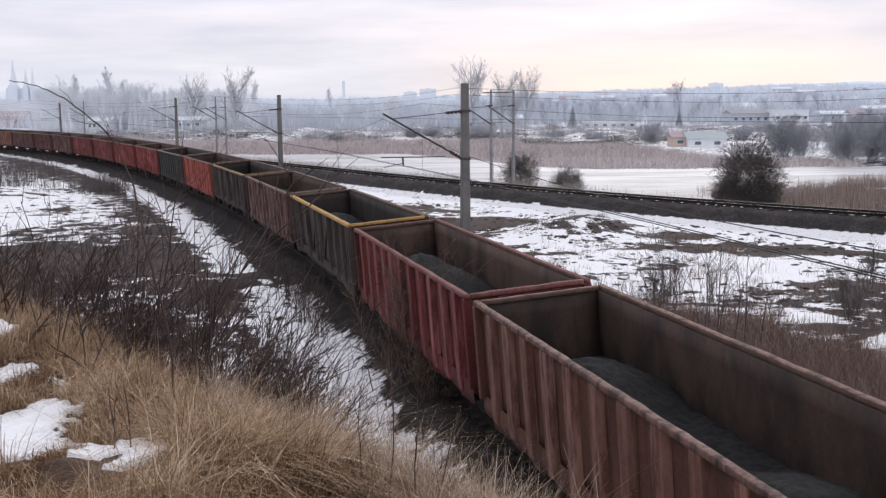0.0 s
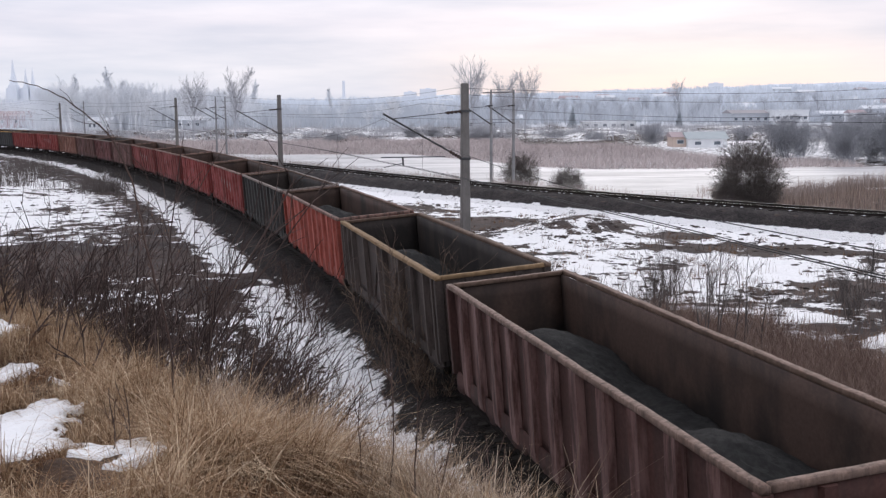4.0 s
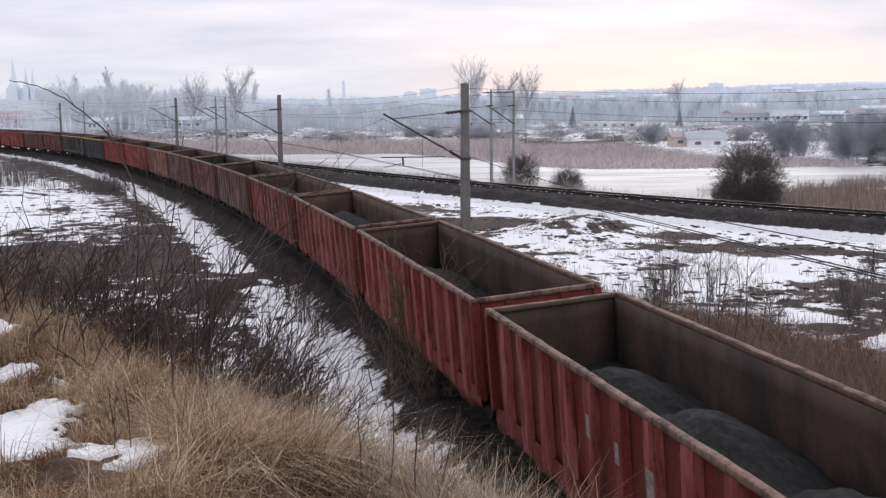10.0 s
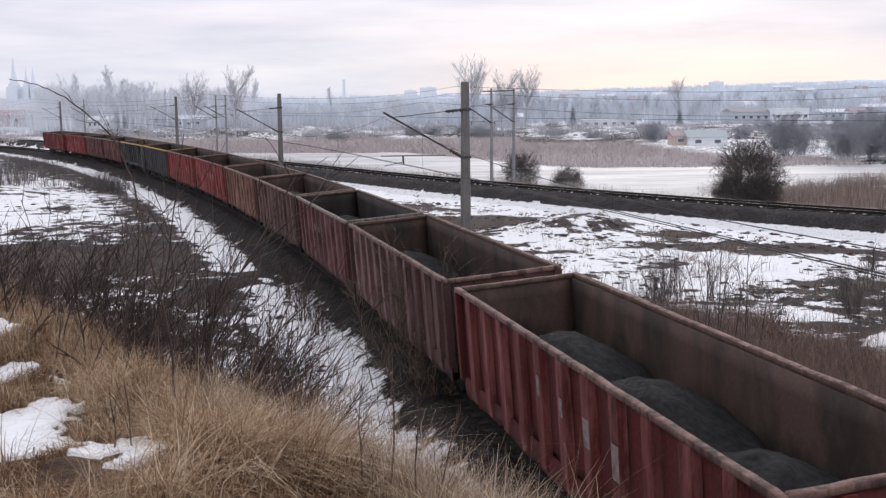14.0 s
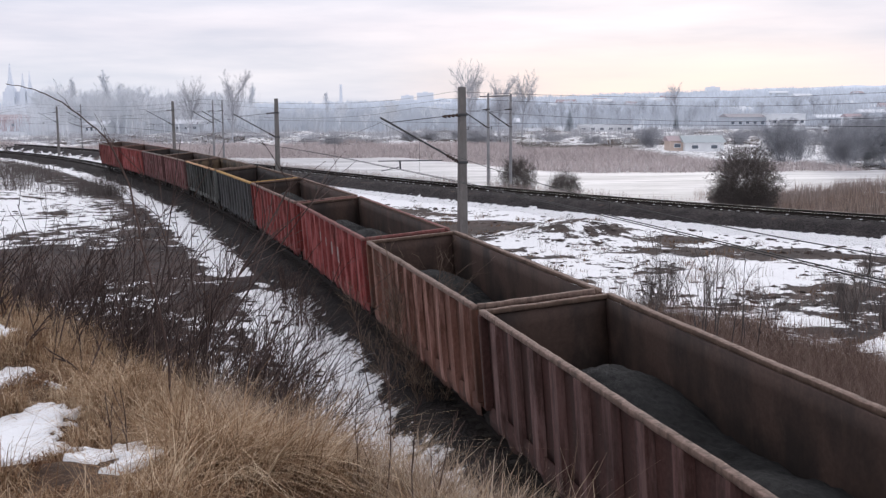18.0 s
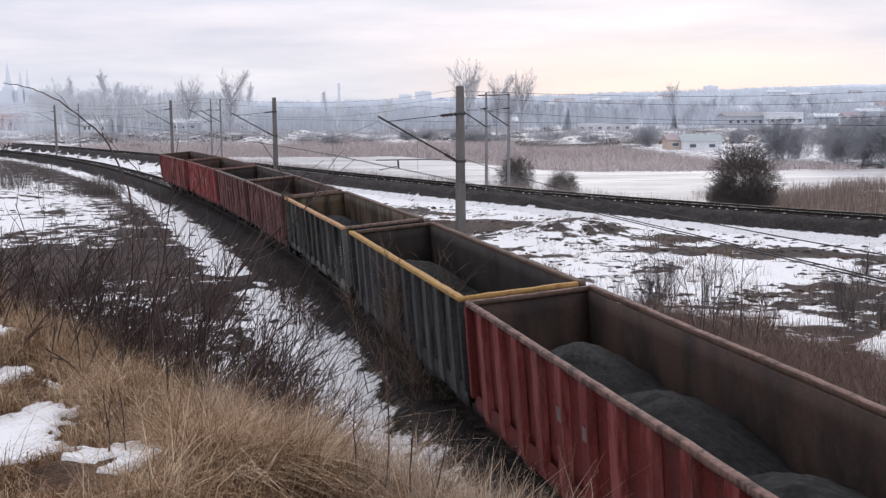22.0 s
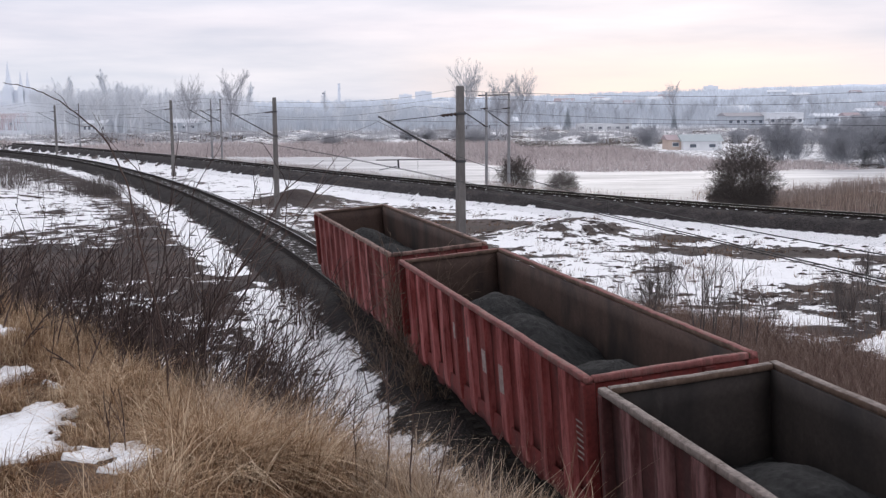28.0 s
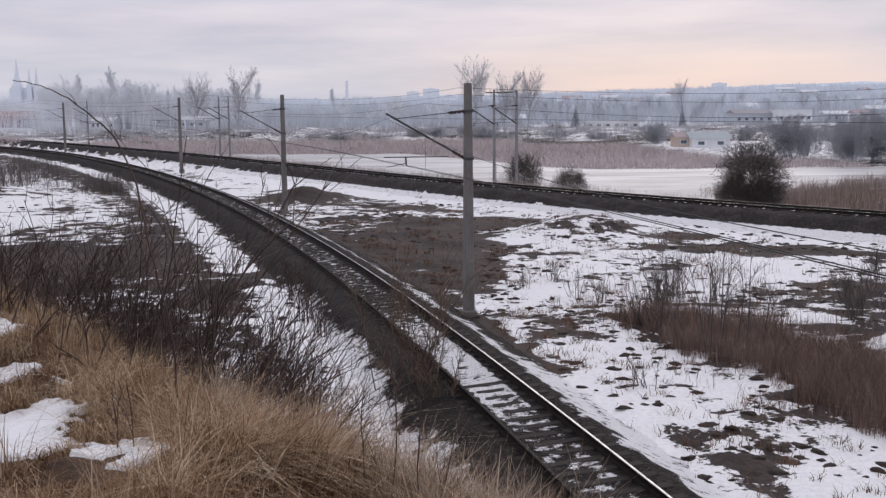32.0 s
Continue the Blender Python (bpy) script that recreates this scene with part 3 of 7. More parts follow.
def build_ground():
    rings = np.concatenate([np.linspace(0, 4, 7), np.geomspace(4.5, 130, 470), np.geomspace(134, 4800, 90)])
    fan = np.concatenate([np.linspace(-31, 31, 470), np.linspace(32, 328, 75)])
    a = np.radians(fan)
    R, A = np.meshgrid(rings[1:], a, indexing="ij")
    x, y = (R * np.sin(A)).ravel(), (R * np.cos(A)).ravel()
    x, y = np.concatenate([[0.0], x]), np.concatenate([[0.0], y])
    z = ground_z(x, y)
    n = len(fan)
    i = np.arange(len(rings) - 2)[:, None] * n
    j = np.arange(n)[None, :]
    k = (np.arange(n) + 1)[None, :] % n
    q = np.stack([1 + i + j, 1 + i + n + j, 1 + i + n + k, 1 + i + k], -1).reshape(-1, 4)[:, ::-1]
    t = np.stack([np.zeros(n, int), 1 + np.arange(n), 1 + (np.arange(n) + 1) % n], -1)[:, ::-1]
    me = mesh_np("ground", np.stack([x, y, z], -1), q, t, M["ground"], True)
    att = me.attributes.new("snow", "FLOAT", "POINT")
    att.data.foreach_set("value", snow_cover(x, y).astype(np.float32))
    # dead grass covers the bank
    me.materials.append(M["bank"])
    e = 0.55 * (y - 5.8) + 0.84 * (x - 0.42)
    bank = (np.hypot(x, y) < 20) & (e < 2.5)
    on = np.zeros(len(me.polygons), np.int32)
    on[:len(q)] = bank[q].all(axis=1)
    on[len(q):] = 1
    # beyond 425 m the ground takes the haze-painted colour
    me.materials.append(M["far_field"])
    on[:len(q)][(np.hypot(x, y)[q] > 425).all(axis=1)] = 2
    me.polygons.foreach_set("material_index", on)
    return tagged(link("ground", me), "snowy earth with bare patches, reaching to the hills", "ground", kind="structure")


ground = build_ground()


def sweep(lx, ly, head, zs, prof, tilt=0.0):
    """A profile (offset to the right, height) drawn along a line."""
    prof = np.array(prof, float)
    m = len(prof)
    off, hz = prof[:, 0][None, :], prof[:, 1][None, :]
    lat = off + hz * math.sin(tilt)
    x = lx[:, None] + np.sin(head)[:, None] * lat
    y = ly[:, None] - np.cos(head)[:, None] * lat
    z = zs + hz - off * math.sin(tilt) + 0 * x
    v = np.stack([x, y, z], -1).reshape(-1, 3)
    i = np.arange(len(lx) - 1)[:, None] * m
    j = np.arange(m - 1)[None, :]
    q = np.stack([i + j, i + j + 1, i + m + j + 1, i + m + j], -1).reshape(-1, 4)
    return v, q


RAIL = [(-0.065, -0.17), (-0.065, -0.155), (-0.012, -0.135), (-0.012, -0.045), (-0.036, -0.035), (-0.036, -0.006), (-0.028, 0.0),
        (0.028, 0.0), (0.036, -0.006), (0.036, -0.035), (0.012, -0.045), (0.012, -0.135), (0.065, -0.155), (0.065, -0.17)]


def rail_mesh(name, lx, ly, head, zs, off, tilt, top="rail_top"):
    v, q = sweep(lx, ly, head, zs, [(off + a, b) for a, b in RAIL], tilt)
    me = mesh_np(name, v, q, None, M["rail"])
    me.materials.append(M[top])
    seg = np.arange(len(q)) % (len(RAIL) - 1)
    me.polygons.foreach_set("material_index", (seg == 6).astype(np.int32))
    return me


def build_near_track():
    rng = np.random.default_rng(4)
    track = empty("railway_track", Matrix(), "canted single railway track with snow between its rails", "track", kind="structure")
    s = np.concatenate([np.arange(-330, -120, 2.0), np.arange(-120, 30, 0.35), np.arange(30, 420, 5.0)])
    lx, ly, h = line_at(s)
    prof = [(-3.3, -1.12), (-2.9, -0.94), (-2.5, -0.80), (-2.1, -0.62), (-1.75, -0.42), (-1.45, -0.24), (-1.1, -0.21), (-0.95, -0.24), (-0.7, -0.24), (-0.45, -0.21), (-0.2, -0.22),
            (0.0, -0.22), (0.2, -0.22), (0.45, -0.21), (0.7, -0.24), (0.95, -0.22), (1.1, -0.185), (1.4, -0.18), (1.75, -0.24), (2.1, -0.42), (2.6, -0.66), (3.1, -0.95)]
    v, q = sweep(lx, ly, h, 0.0, prof, CANT)
    v[:, 2] += rng.uniform(-0.022, 0.022, len(v))
    o = np.tile(np.array([p[0] for p in prof]), len(s))
    sv = np.repeat(s, len(prof))
    # snow packed level with the sleepers over one stretch
    v[:, 2] += 0.034 * (abs(o) < 0.62) * smooth(-14, -11, sv) * (1 - smooth(-6.5, -4, sv))
    me = mesh_np("ballast_bed", v, q, None, M["ballast"])
    dust = np.where(abs(o) < 0.6, 0.30 + 0.46 * smooth(-18, -10, sv) * (1 - smooth(-4, 0, sv)) - 0.12 * smooth(-22, -17, sv) * (1 - smooth(-14, -9, sv)), -0.5)
    dust = np.where((abs(o) > 0.9) & (abs(o) < 1.5), -0.4, dust)
    lie = snow_cover(v[:, 0], v[:, 1])
    dust = np.where((o > 1.7) | (o < -1.3), lie, dust)
    att = me.attributes.new("snow", "FLOAT", "POINT")
    att.data.foreach_set("value", dust.astype(np.float32))
    link("ballast_bed", me, track, "dark crushed stone dusted with snow")
    for off, top, label in ((-0.7535, "rail_top", "steel rail with a bright worn head"), (0.7535, "rail_shaded", "steel rail with shade painted into its dark head")):
        link("rail", rail_mesh("rail", lx, ly, h, 0.0, off, CANT, top), track, label)
    bm = bmesh.new()
    box(bm, 0, 0, -0.279, 0.25, 2.6, 0.15, 0.02)
    sl = to_mesh("sleeper", bm, M["sleeper"])
    for i in range(300):
        p = 16 - 0.62 * i
        ob = link("sleeper", sl, track)
        x, y, hh = line_at(p)
        ob.matrix_basis = pose(float(x), float(y), 0.0, math.degrees(CANT), 0, math.degrees(float(hh)) + rng.uniform(-1.2, 1.2))
    return track


def build_far_track():
    track = empty("railway_track", Matrix(), "straight railway track on a dark stone embankment", "track", kind="structure")
    lx, ly = FAR[:, 0], FAR[:, 1]
    h = np.arctan2(np.gradient(ly), np.gradient(lx))
    rng = np.random.default_rng(5)
    prof = [(-4.6, -1.55), (-3.4, -0.9), (-2.3, -0.36), (-1.7, -0.2), (-0.9, -0.23), (0, -0.21), (0.9, -0.23), (1.7, -0.2), (2.3, -0.36), (2.6, -0.50), (2.9, -0.66), (3.2, -0.80), (3.5, -0.95), (3.8, -1.11), (4.1, -1.28), (4.35, -1.41), (4.6, -1.55), (5.0, -1.9)]
    d = np.concatenate([[0], np.cumsum(np.hypot(np.diff(lx), np.diff(ly)))])
    dd = np.concatenate([np.arange(0, 300, 1.2), np.arange(300, d[-1] - 200, 0.45), np.arange(d[-1] - 200, d[-1], 1.2)])
    fx, fy, fh = np.interp(dd, d, lx), np.interp(dd, d, ly), np.interp(dd, d, np.unwrap(h))
    v, q = sweep(fx, fy, fh, FAR_Z, prof)
    v[:, 2] += rng.uniform(-0.05, 0.05, len(v)) * np.tile(np.array([0.2 if abs(p[0]) > 2.4 else 1.0 for p in prof]), len(dd))
    me = mesh_np("ballast_bed", v, q, None, M["ballast_far"])
    att = me.attributes.new("snow", "FLOAT", "POINT")
    o = np.tile(np.array([p[0] for p in prof]), len(dd))
    att.data.foreach_set("value", np.where(abs(o) < 1, 0.2, np.where(o > 2.5, snow_cover(v[:, 0], v[:, 1]), -0.6)).astype(np.float32))
    link("ballast_bed", me, track, "dark crushed stone slope")
    for off in (-0.7535, 0.7535):
        link("rail", rail_mesh("rail", fx, fy, fh, FAR_Z, off, 0.0), track)
    # sleepers with snow on their ends
    bm = bmesh.new()
    box(bm, 0, 0, -0.24, 0.26, 2.6, 0.15, 0.02)
    sl = to_mesh("sleeper", bm, M["sleeper"])
    bm = bmesh.new()
    box(bm, 0, 0, -0.152, 0.15, 0.10, 0.03, 0.008)
    cap = to_mesh("snow_cap", bm, M["snow"])
    near = np.where((fx > -30) & (fx < 34))[0]
    for p in np.arange(dd[near[0]], dd[near[-1]], 0.66)[:220]:
        x, y, hh = np.interp(p, dd, fx), np.interp(p, dd, fy), np.interp(p, dd, fh)
        ob = link("sleeper", sl, track)
        ob.matrix_basis = pose(x, y, FAR_Z, 0, 0, math.degrees(hh))
        if rng.random() < 0.7:
            c = link("snow_cap", cap, track)
            c.matrix_basis = pose(x, y, FAR_Z, 0, 0, math.degrees(hh)) @ pose(0, rng.uniform(-1.18, -1.0), 0)
    return track


build_near_track()
build_far_track()


def build_pond():
    """Frozen, snow-dusted pond behind the far embankment."""
    xs = np.linspace(-70, 88, 80)
    near, far = [], []
    lx, ly = FAR[:, 0], FAR[:, 1]
    o = np.argsort(lx)
    for x in xs:
        t = np.interp(x, lx[o], ly[o])
        a = t + 17 + 6 * (rough(np.array(x / 9), np.array(1.0), 3) - 0.5) + 10 * smooth(30, 60, x) + 30 * smooth(30, 80, x)
        a = max(float(a), float(np.interp(x, [14, 22, 28, 34, 44, 88], [0, 88, 102, 108, 118, 150])))
        b = 152 + 50 * (1 - smooth(-12, 20, x)) + 10 * (rough(np.array(x / 8), np.array(4.0), 5) - 0.5)
        near.append(float(a))
        far.append(float(max(a + 0.5, b)))
    v, q = [], []
    m = 9
    for i, x in enumerate(xs):
        for j in range(m):
            v.append((x, near[i] + (far[i] - near[i]) * j / (m - 1), -2.24))
    for i in range(len(xs) - 1):
        for j in range(m - 1):
            q.append((i * m + j, (i + 1) * m + j, (i + 1) * m + j + 1, i * m + j + 1))
    me = mesh_np("frozen_pond", np.array(v), np.array(q), None, M["ice"], True)
    tagged(link("frozen_pond", me), "frozen pond with a grey-white dusting of snow", "pond", kind="structure")
    return xs, np.array(near), np.array(far)


POND = build_pond()


# ---------------------------------------------------------------- overhead line
def mast_template(name, h, wide, slim, label):
    """Overhead-line mast: tapered post, slanting bracket with insulator, tie rod, steady arm. The bracket points along +y."""
    mast = empty(name, Matrix(), label, "mast", "overhead line masts")
    bm = bmesh.new()
    vs = box(bm, 0, 0, h / 2 - 0.3, wide, wide, h + 0.6, 0.03)
    for v in vs:
        k = 1 - 0.36 * max(0, v.co.z) / h
        v.co.x *= k
        v.co.y *= k
    part("post", bm, M["pale_post" if slim else "concrete"], mast)
    bm = bmesh.new()
    box(bm, 0, 0, -0.12, wide * 1.35, wide * 1.35, 0.4, 0.05)
    part("footing", bm, M["concrete"], mast)
    zl, zt = 5.65, 7.35
    bm = bmesh.new()
    cyl(bm, (0, 0.62, zl + 0.34), (0, 3.05, zt), 0.06 if slim else 0.036, n=8)
    part("bracket", bm, M["steel"], mast, "dark slanting steel tube")
    bm = bmesh.new()
    cyl(bm, (0, 0.14, zl + 0.06), (0, 0.62, zl + 0.34), 0.035, n=8)
    for t in (0.25, 0.45, 0.65, 0.85):
        a, b = Vector((0, 0.14, zl + 0.06)), Vector((0, 0.62, zl + 0.34))
        cyl(bm, a.lerp(b, t - 0.05), a.lerp(b, t + 0.05), 0.085, 0.05, n=8)
    part("insulator", bm, M["ceramic"], mast, "brown ceramic insulator")
    bm = bmesh.new()
    cyl(bm, (0, 0.1, 7.42), (0, 0.75, 7.36), 0.03, n=6)
    for t in (0.2, 0.35, 0.5, 0.65):
        cyl(bm, (0, t - 0.05, 7.42 - 0.09 * t), (0, t + 0.05, 7.42 - 0.09 * t), 0.07, 0.04, n=8)
    part("insulator", bm, M["ceramic"], mast, "brown ceramic insulator")
    bm = bmesh.new()
    cyl(bm, (0, 0.7, 7.36), (0, 2.75, 7.16), 0.016, n=5)
    part("tie_rod", bm, M["steel"], mast)
    bm = bmesh.new()
    cyl(bm, (0, 0.75, 5.78), (0, 3.15, 5.80), 0.02, n=5)
    cyl(bm, (0, 2.35, 5.80), (0, 2.33, 5.50), 0.035, n=5)
    part("steady_arm", bm, M["steel"], mast)
    bm = bmesh.new()
    cyl(bm, (0, 2.33, 5.58), (0, 3.05, 5.44), 0.014, n=5)
    part("registration_arm", bm, M["steel"], mast)
    for z in (zl + 0.05, 7.42):
        bm = bmesh.new()
        box(bm, 0, 0, z, wide * 0.92, wide * 0.92, 0.09, 0.01)
        part("clamp", bm, M["steel"], mast)
    return mast


mast = mast_template("catenary_mast", 8.42, 0.38, False, "tapered grey concrete catenary mast with a slanting bracket")
LOW = 0.55
near_masts = []
for i, (s, off, hh) in enumerate(((-16.0, 3.1, 0.0), (-55.0, 3.25, 0.0), (-107.0, 5.2, 0.25), (-172.0, 5.7, 0.0), (-232.0, 5.0, 0.0), (28.0, 3.2, 0.0))):
    x, y, h = (float(q) for q in line_at(s))
    x, y = x - math.sin(h) * off, y + math.cos(h) * off
    m = pose(x, y, -0.65 + hh, 0, 0, math.degrees(h) + 180)
    if i == 0:
        mast.matrix_basis = m
        ob = mast
    else:
        ob = copy_thing(mast, m)
    near_masts.append((s, ob))

slim = mast_template("catenary_mast", 8.9, 0.26, True, "slim grey steel catenary mast with a slanting bracket")
first = True
fd = np.concatenate([[0], np.cumsum(np.hypot(np.diff(FAR[:, 0]), np.diff(FAR[:, 1])))])
far_masts = []
for x, y in ((4.2, 100.9), (6.5, 103.7), (-33.1, 152.7), (-31.7, 152.6), (-77, 226), (-118, 268), (53, 52)):
    j = int(np.argmin((FAR[:, 0] - x) ** 2 + (FAR[:, 1] - y) ** 2))
    j = min(max(j, 1), len(FAR) - 2)
    h = math.degrees(math.atan2(FAR[j + 1, 1] - FAR[j - 1, 1], FAR[j + 1, 0] - FAR[j - 1, 0]))
    m = pose(x, y, -0.55, 0, 0, h + 180)
    if first:
        slim.matrix_basis, ob, first = m, slim, False
    else:
        ob = copy_thing(slim, m)
    far_masts.append((x, y))


def wire(name, pts, r, label):
    p = np.array(pts)[None]
    v, q = tubes(p, np.full(p.shape[:2], r), 4)
    return tagged(link(name, mesh_np(name, v, q, None, M["wire"])), label, "wire", "overhead wires")


def near_wires():
    order = sorted(s for s, _ in near_masts)
    for a, b in zip(order[:-1], order[1:]):
        n = 25
        mess, c1, c2 = [], [], []
        for t in np.linspace(0, 1, n):
            s = a + (b - a) * t
            x, y, h = (float(q) for q in line_at(s))
            st = 0.25 * math.cos(math.pi * t) * (1 if order.index(a) % 2 else -1)
            lat = lambda o: (x + math.sin(h) * o, y - math.cos(h) * o)
            mess.append((*lat(0.2 + st), 6.52 - 4.6 * t * (1 - t)))
            c1.append((*lat(0.2 + st), 5.0 + 0.3 * t * (b > 0)))
            c2.append((*lat(0.32 + st), 5.0 + 0.3 * t * (b > 0)))
        wire("messenger_wire", mess, 0.0075, "dark messenger wire sagging between masts")
        wire("contact_wire", c1, 0.008, "dark contact wire above the near track")
        wire("contact_wire", c2, 0.008, "dark contact wire above the near track")
        for i in range(3, n - 2, 4):
            wire("dropper", [mess[i], tuple((np.array(mess[i]) + np.array(c1[i])) / 2), c1[i]], 0.004, "thin dropper between the wires")


near_wires()


def far_wires():
    lx, ly = FAR[:, 0], FAR[:, 1]
    h = np.arctan2(np.gradient(ly), np.gradient(lx))
    stops = [int(np.argmin((lx - x) ** 2 + (ly - y) ** 2)) for x, y in sorted(((-118, 268), (-77, 226), (-32.5, 152.7), (5, 102), (53, 52), (95, 8)))]
    for off, z0, sag, name in ((-0.4, 7.1, 1.1, "messenger_wire"), (-0.4, 5.75, 0.0, "contact_wire"), (-4.2, 8.5, 0.9, "feeder_wire"), (-4.0, 7.9, 0.9, "feeder_wire")):
        for a, b in zip(stops[:-1], stops[1:]):
            a, b = min(a, b), max(a, b)
            pts = []
            for t in np.linspace(0, 1, 13):
                i = a + (b - a) * t
                x, y, hh = np.interp(i, range(len(lx)), lx), np.interp(i, range(len(lx)), ly), np.interp(i, range(len(lx)), h)
                pts.append((x + math.sin(hh) * off, y - math.cos(hh) * off, z0 - 4 * sag * t * (1 - t)))
            wire(name, pts, 0.012, "dark overhead wire of the far track")


far_wires()
bm = bmesh.new()
cyl(bm, (3.4, 100.0, 8.05), (6.5, 103.7, 8.15), 0.05, n=6)
tagged(part("cross_beam", bm, M["steel"], None), "thin steel beam joining two mast heads", "beam")


# ---------------------------------------------------------------- wagons
FLOOR, TOP, HALF = 1.24, 3.105, 1.315
LEAN = 1.05  # degrees by which the wagons heel over beyond the cant


def plate(L, z0, z1, y0, thick, seed, along="x", out=1):
    """A dented steel wall: outer skin, inner skin and edges; slot 0 outside, slot 1 inside."""
    n, m = max(4, int(L / 0.3)), 7
    rng = np.random.default_rng(seed)
    u = np.linspace(-L / 2, L / 2, n)
    w = np.linspace(z0, z1, m)
    U, Wz = np.meshgrid(u, w, indexing="ij")
    edge = np.minimum(np.minimum(U - U.min(), U.max() - U) / 0.6, np.minimum(Wz - z0, z1 - Wz) / 0.3).clip(0, 1)
    d1 = (rough(U * 1.1 + seed, Wz * 1.3, seed) - 0.5) * 0.06 * edge
    outer = np.full_like(U, y0) + out * d1
    inner = outer - out * thick
    sets = []
    for d in (outer, inner):
        sets.append(np.stack([U, d, Wz] if along == "x" else [d, U, Wz], -1).reshape(-1, 3))
    i, j = np.arange(n - 1)[:, None] * m, np.arange(m - 1)[None, :]
    q = np.stack([i + j, i + m + j, i + m + j + 1, i + j + 1], -1).reshape(-1, 4)
    v = np.concatenate(sets)
    k = n * m
    ring = list(range(0, k, m)) + list(range(k - m + 1, k)) + list(range(k - m - 1, m - 2, -m)) + list(range(m - 2, 0, -1))
    rim = np.array([(a, b, b + k, a + k) for a, b in zip(ring, ring[1:] + ring[:1])])
    qq = np.concatenate([q, q[:, ::-1] + k, rim])
    me = mesh_np("wall", v, qq)
    me.polygons.foreach_set("material_index", np.concatenate([np.zeros(len(q)), np.ones(len(q)), np.ones(len(rim))]).astype(np.int32))
    bm = bmesh.new()
    bm.from_mesh(me)
    bpy.data.meshes.remove(me)
    return bm


def rib_mesh(width, depth, z0, z1):
    """Pressed hat-section stiffener, deeper at its foot, against a wall at y = 0 and standing out towards -y."""
    bm = bmesh.new()
    ring = []
    for z, k in ((z0, 0.82), (z0 + 0.25, 1.0), (z1 - 0.12, 1.0), (z1, 0.96)):
        ring.append([bm.verts.new(p) for p in ((-width / 2, 0.0, z), (-width * 0.38, -depth * k, z), (width * 0.38, -depth * k, z), (width / 2, 0.0, z))])
    for a, b in zip(ring[:-1], ring[1:]):
        for i in range(3):
            bm.faces.new((a[i], a[i + 1], b[i + 1], b[i]))
    bm.faces.new(ring[0][::-1])
    bm.faces.new(ring[-1])
    return bm


def coal_mesh(L, seed, fill):
    """What is left of the coal: two or three heaps over a thin layer."""
    rng = np.random.default_rng(seed)
    n, m = 110, 28
    u, w = np.linspace(-L / 2 + 0.08, L / 2 - 0.08, n), np.linspace(-HALF + 0.07, HALF - 0.07, m)
    U, V = np.meshgrid(u, w, indexing="ij")
    z = 0.42 * fill + 0 * U
    k = 2 if fill < 0.9 else 3
    for i in range(k):
        cx = (-0.27 + 0.54 * i / (k - 1)) * L + rng.uniform(-0.5, 0.5)
        h = 1.62 * min(fill, 0.95) * rng.uniform(0.85, 1.0)
        cy = rng.uniform(-0.15, 0.15)
        d = np.sqrt(((U - cx) / 2.9) ** 2 + ((V - cy) / 2.0) ** 2)
        z = np.maximum(z, h * np.clip(1.06 - np.sqrt(d * d + 0.05), 0, 1) + 0.1)
    z = z + 0.10 * (rough(U * 1.4 + seed, V * 1.4, seed) - 0.5) + 0.17 * (rough(U * 5, V * 5, seed + 3, 4) - 0.5)
    v = np.stack([U, V, FLOOR + np.maximum(0.03, z)], -1).reshape(-1, 3)
    i, j = np.arange(n - 1)[:, None] * m, np.arange(m - 1)[None, :]
    q = np.stack([i + j, i + m + j, i + m + j + 1, i + j + 1], -1).reshape(-1, 4)
    k0 = n * m
    ring = list(range(0, k0, m)) + list(range(k0 - m + 1, k0)) + list(range(k0 - m - 1, m - 2, -m)) + list(range(m - 2, 0, -1))
    low = v[ring].copy()
    low[:, 2] = FLOOR + 0.005
    e = len(ring)
    rim = np.array([(ring[a], k0 + a, k0 + (a + 1) % e, ring[(a + 1) % e]) for a in range(e)])
    return mesh_np("coal_load", np.concatenate([v, low]), np.concatenate([q, rim]), None, M["coal"], True)


MESHES = {}


def shared(key, make, *mats):
    if key not in MESHES:
        MESHES[key] = to_mesh(key[0], make(), *mats)
    return MESHES[key]


def piece(name, me, parent, mats, m=None, label=""):
    """A part on a shared mesh with its own materials."""
    ob = link(name, me, parent, label)
    for slot, mat in zip(ob.material_slots, mats):
        slot.link = "OBJECT"
        slot.material = mat
    if m is not None:
        ob.matrix_basis = m
    return ob


def bogie_frame():
    bm = bmesh.new()
    for y in (-1.0, 1.0):
        box(bm, 0, y, 0.62, 2.3, 0.14, 0.22, 0.03)
        box(bm, 0, y, 0.45, 0.7, 0.18, 0.3, 0.03)
        for x in (-0.9, 0.9):
            box(bm, x, y, 0.48, 0.34, 0.2, 0.34, 0.03)
    box(bm, 0, 0, 0.72, 0.4, 2.1, 0.22, 0.03)
    return bm


def wheel():
    bm = bmesh.new()
    cyl(bm, (0, -0.065, 0), (0, 0.065, 0), 0.46, n=24)
    cyl(bm, (0, 0.06, 0), (0, 0.1, 0), 0.49, n=24)
    cyl(bm, (0, -0.12, 0), (0, -0.06, 0), 0.14, n=10)
    return bm


def axle():
    bm = bmesh.new()
    cyl(bm, (0, -0.75, 0), (0, 0.75, 0), 0.08, n=10)
    return bm


def slab(x, y, z, sx, sy, sz, bevel=0.015):
    def make():
        bm = bmesh.new()
        box(bm, x, y, z, sx, sy, sz, bevel)
        return bm
    return make


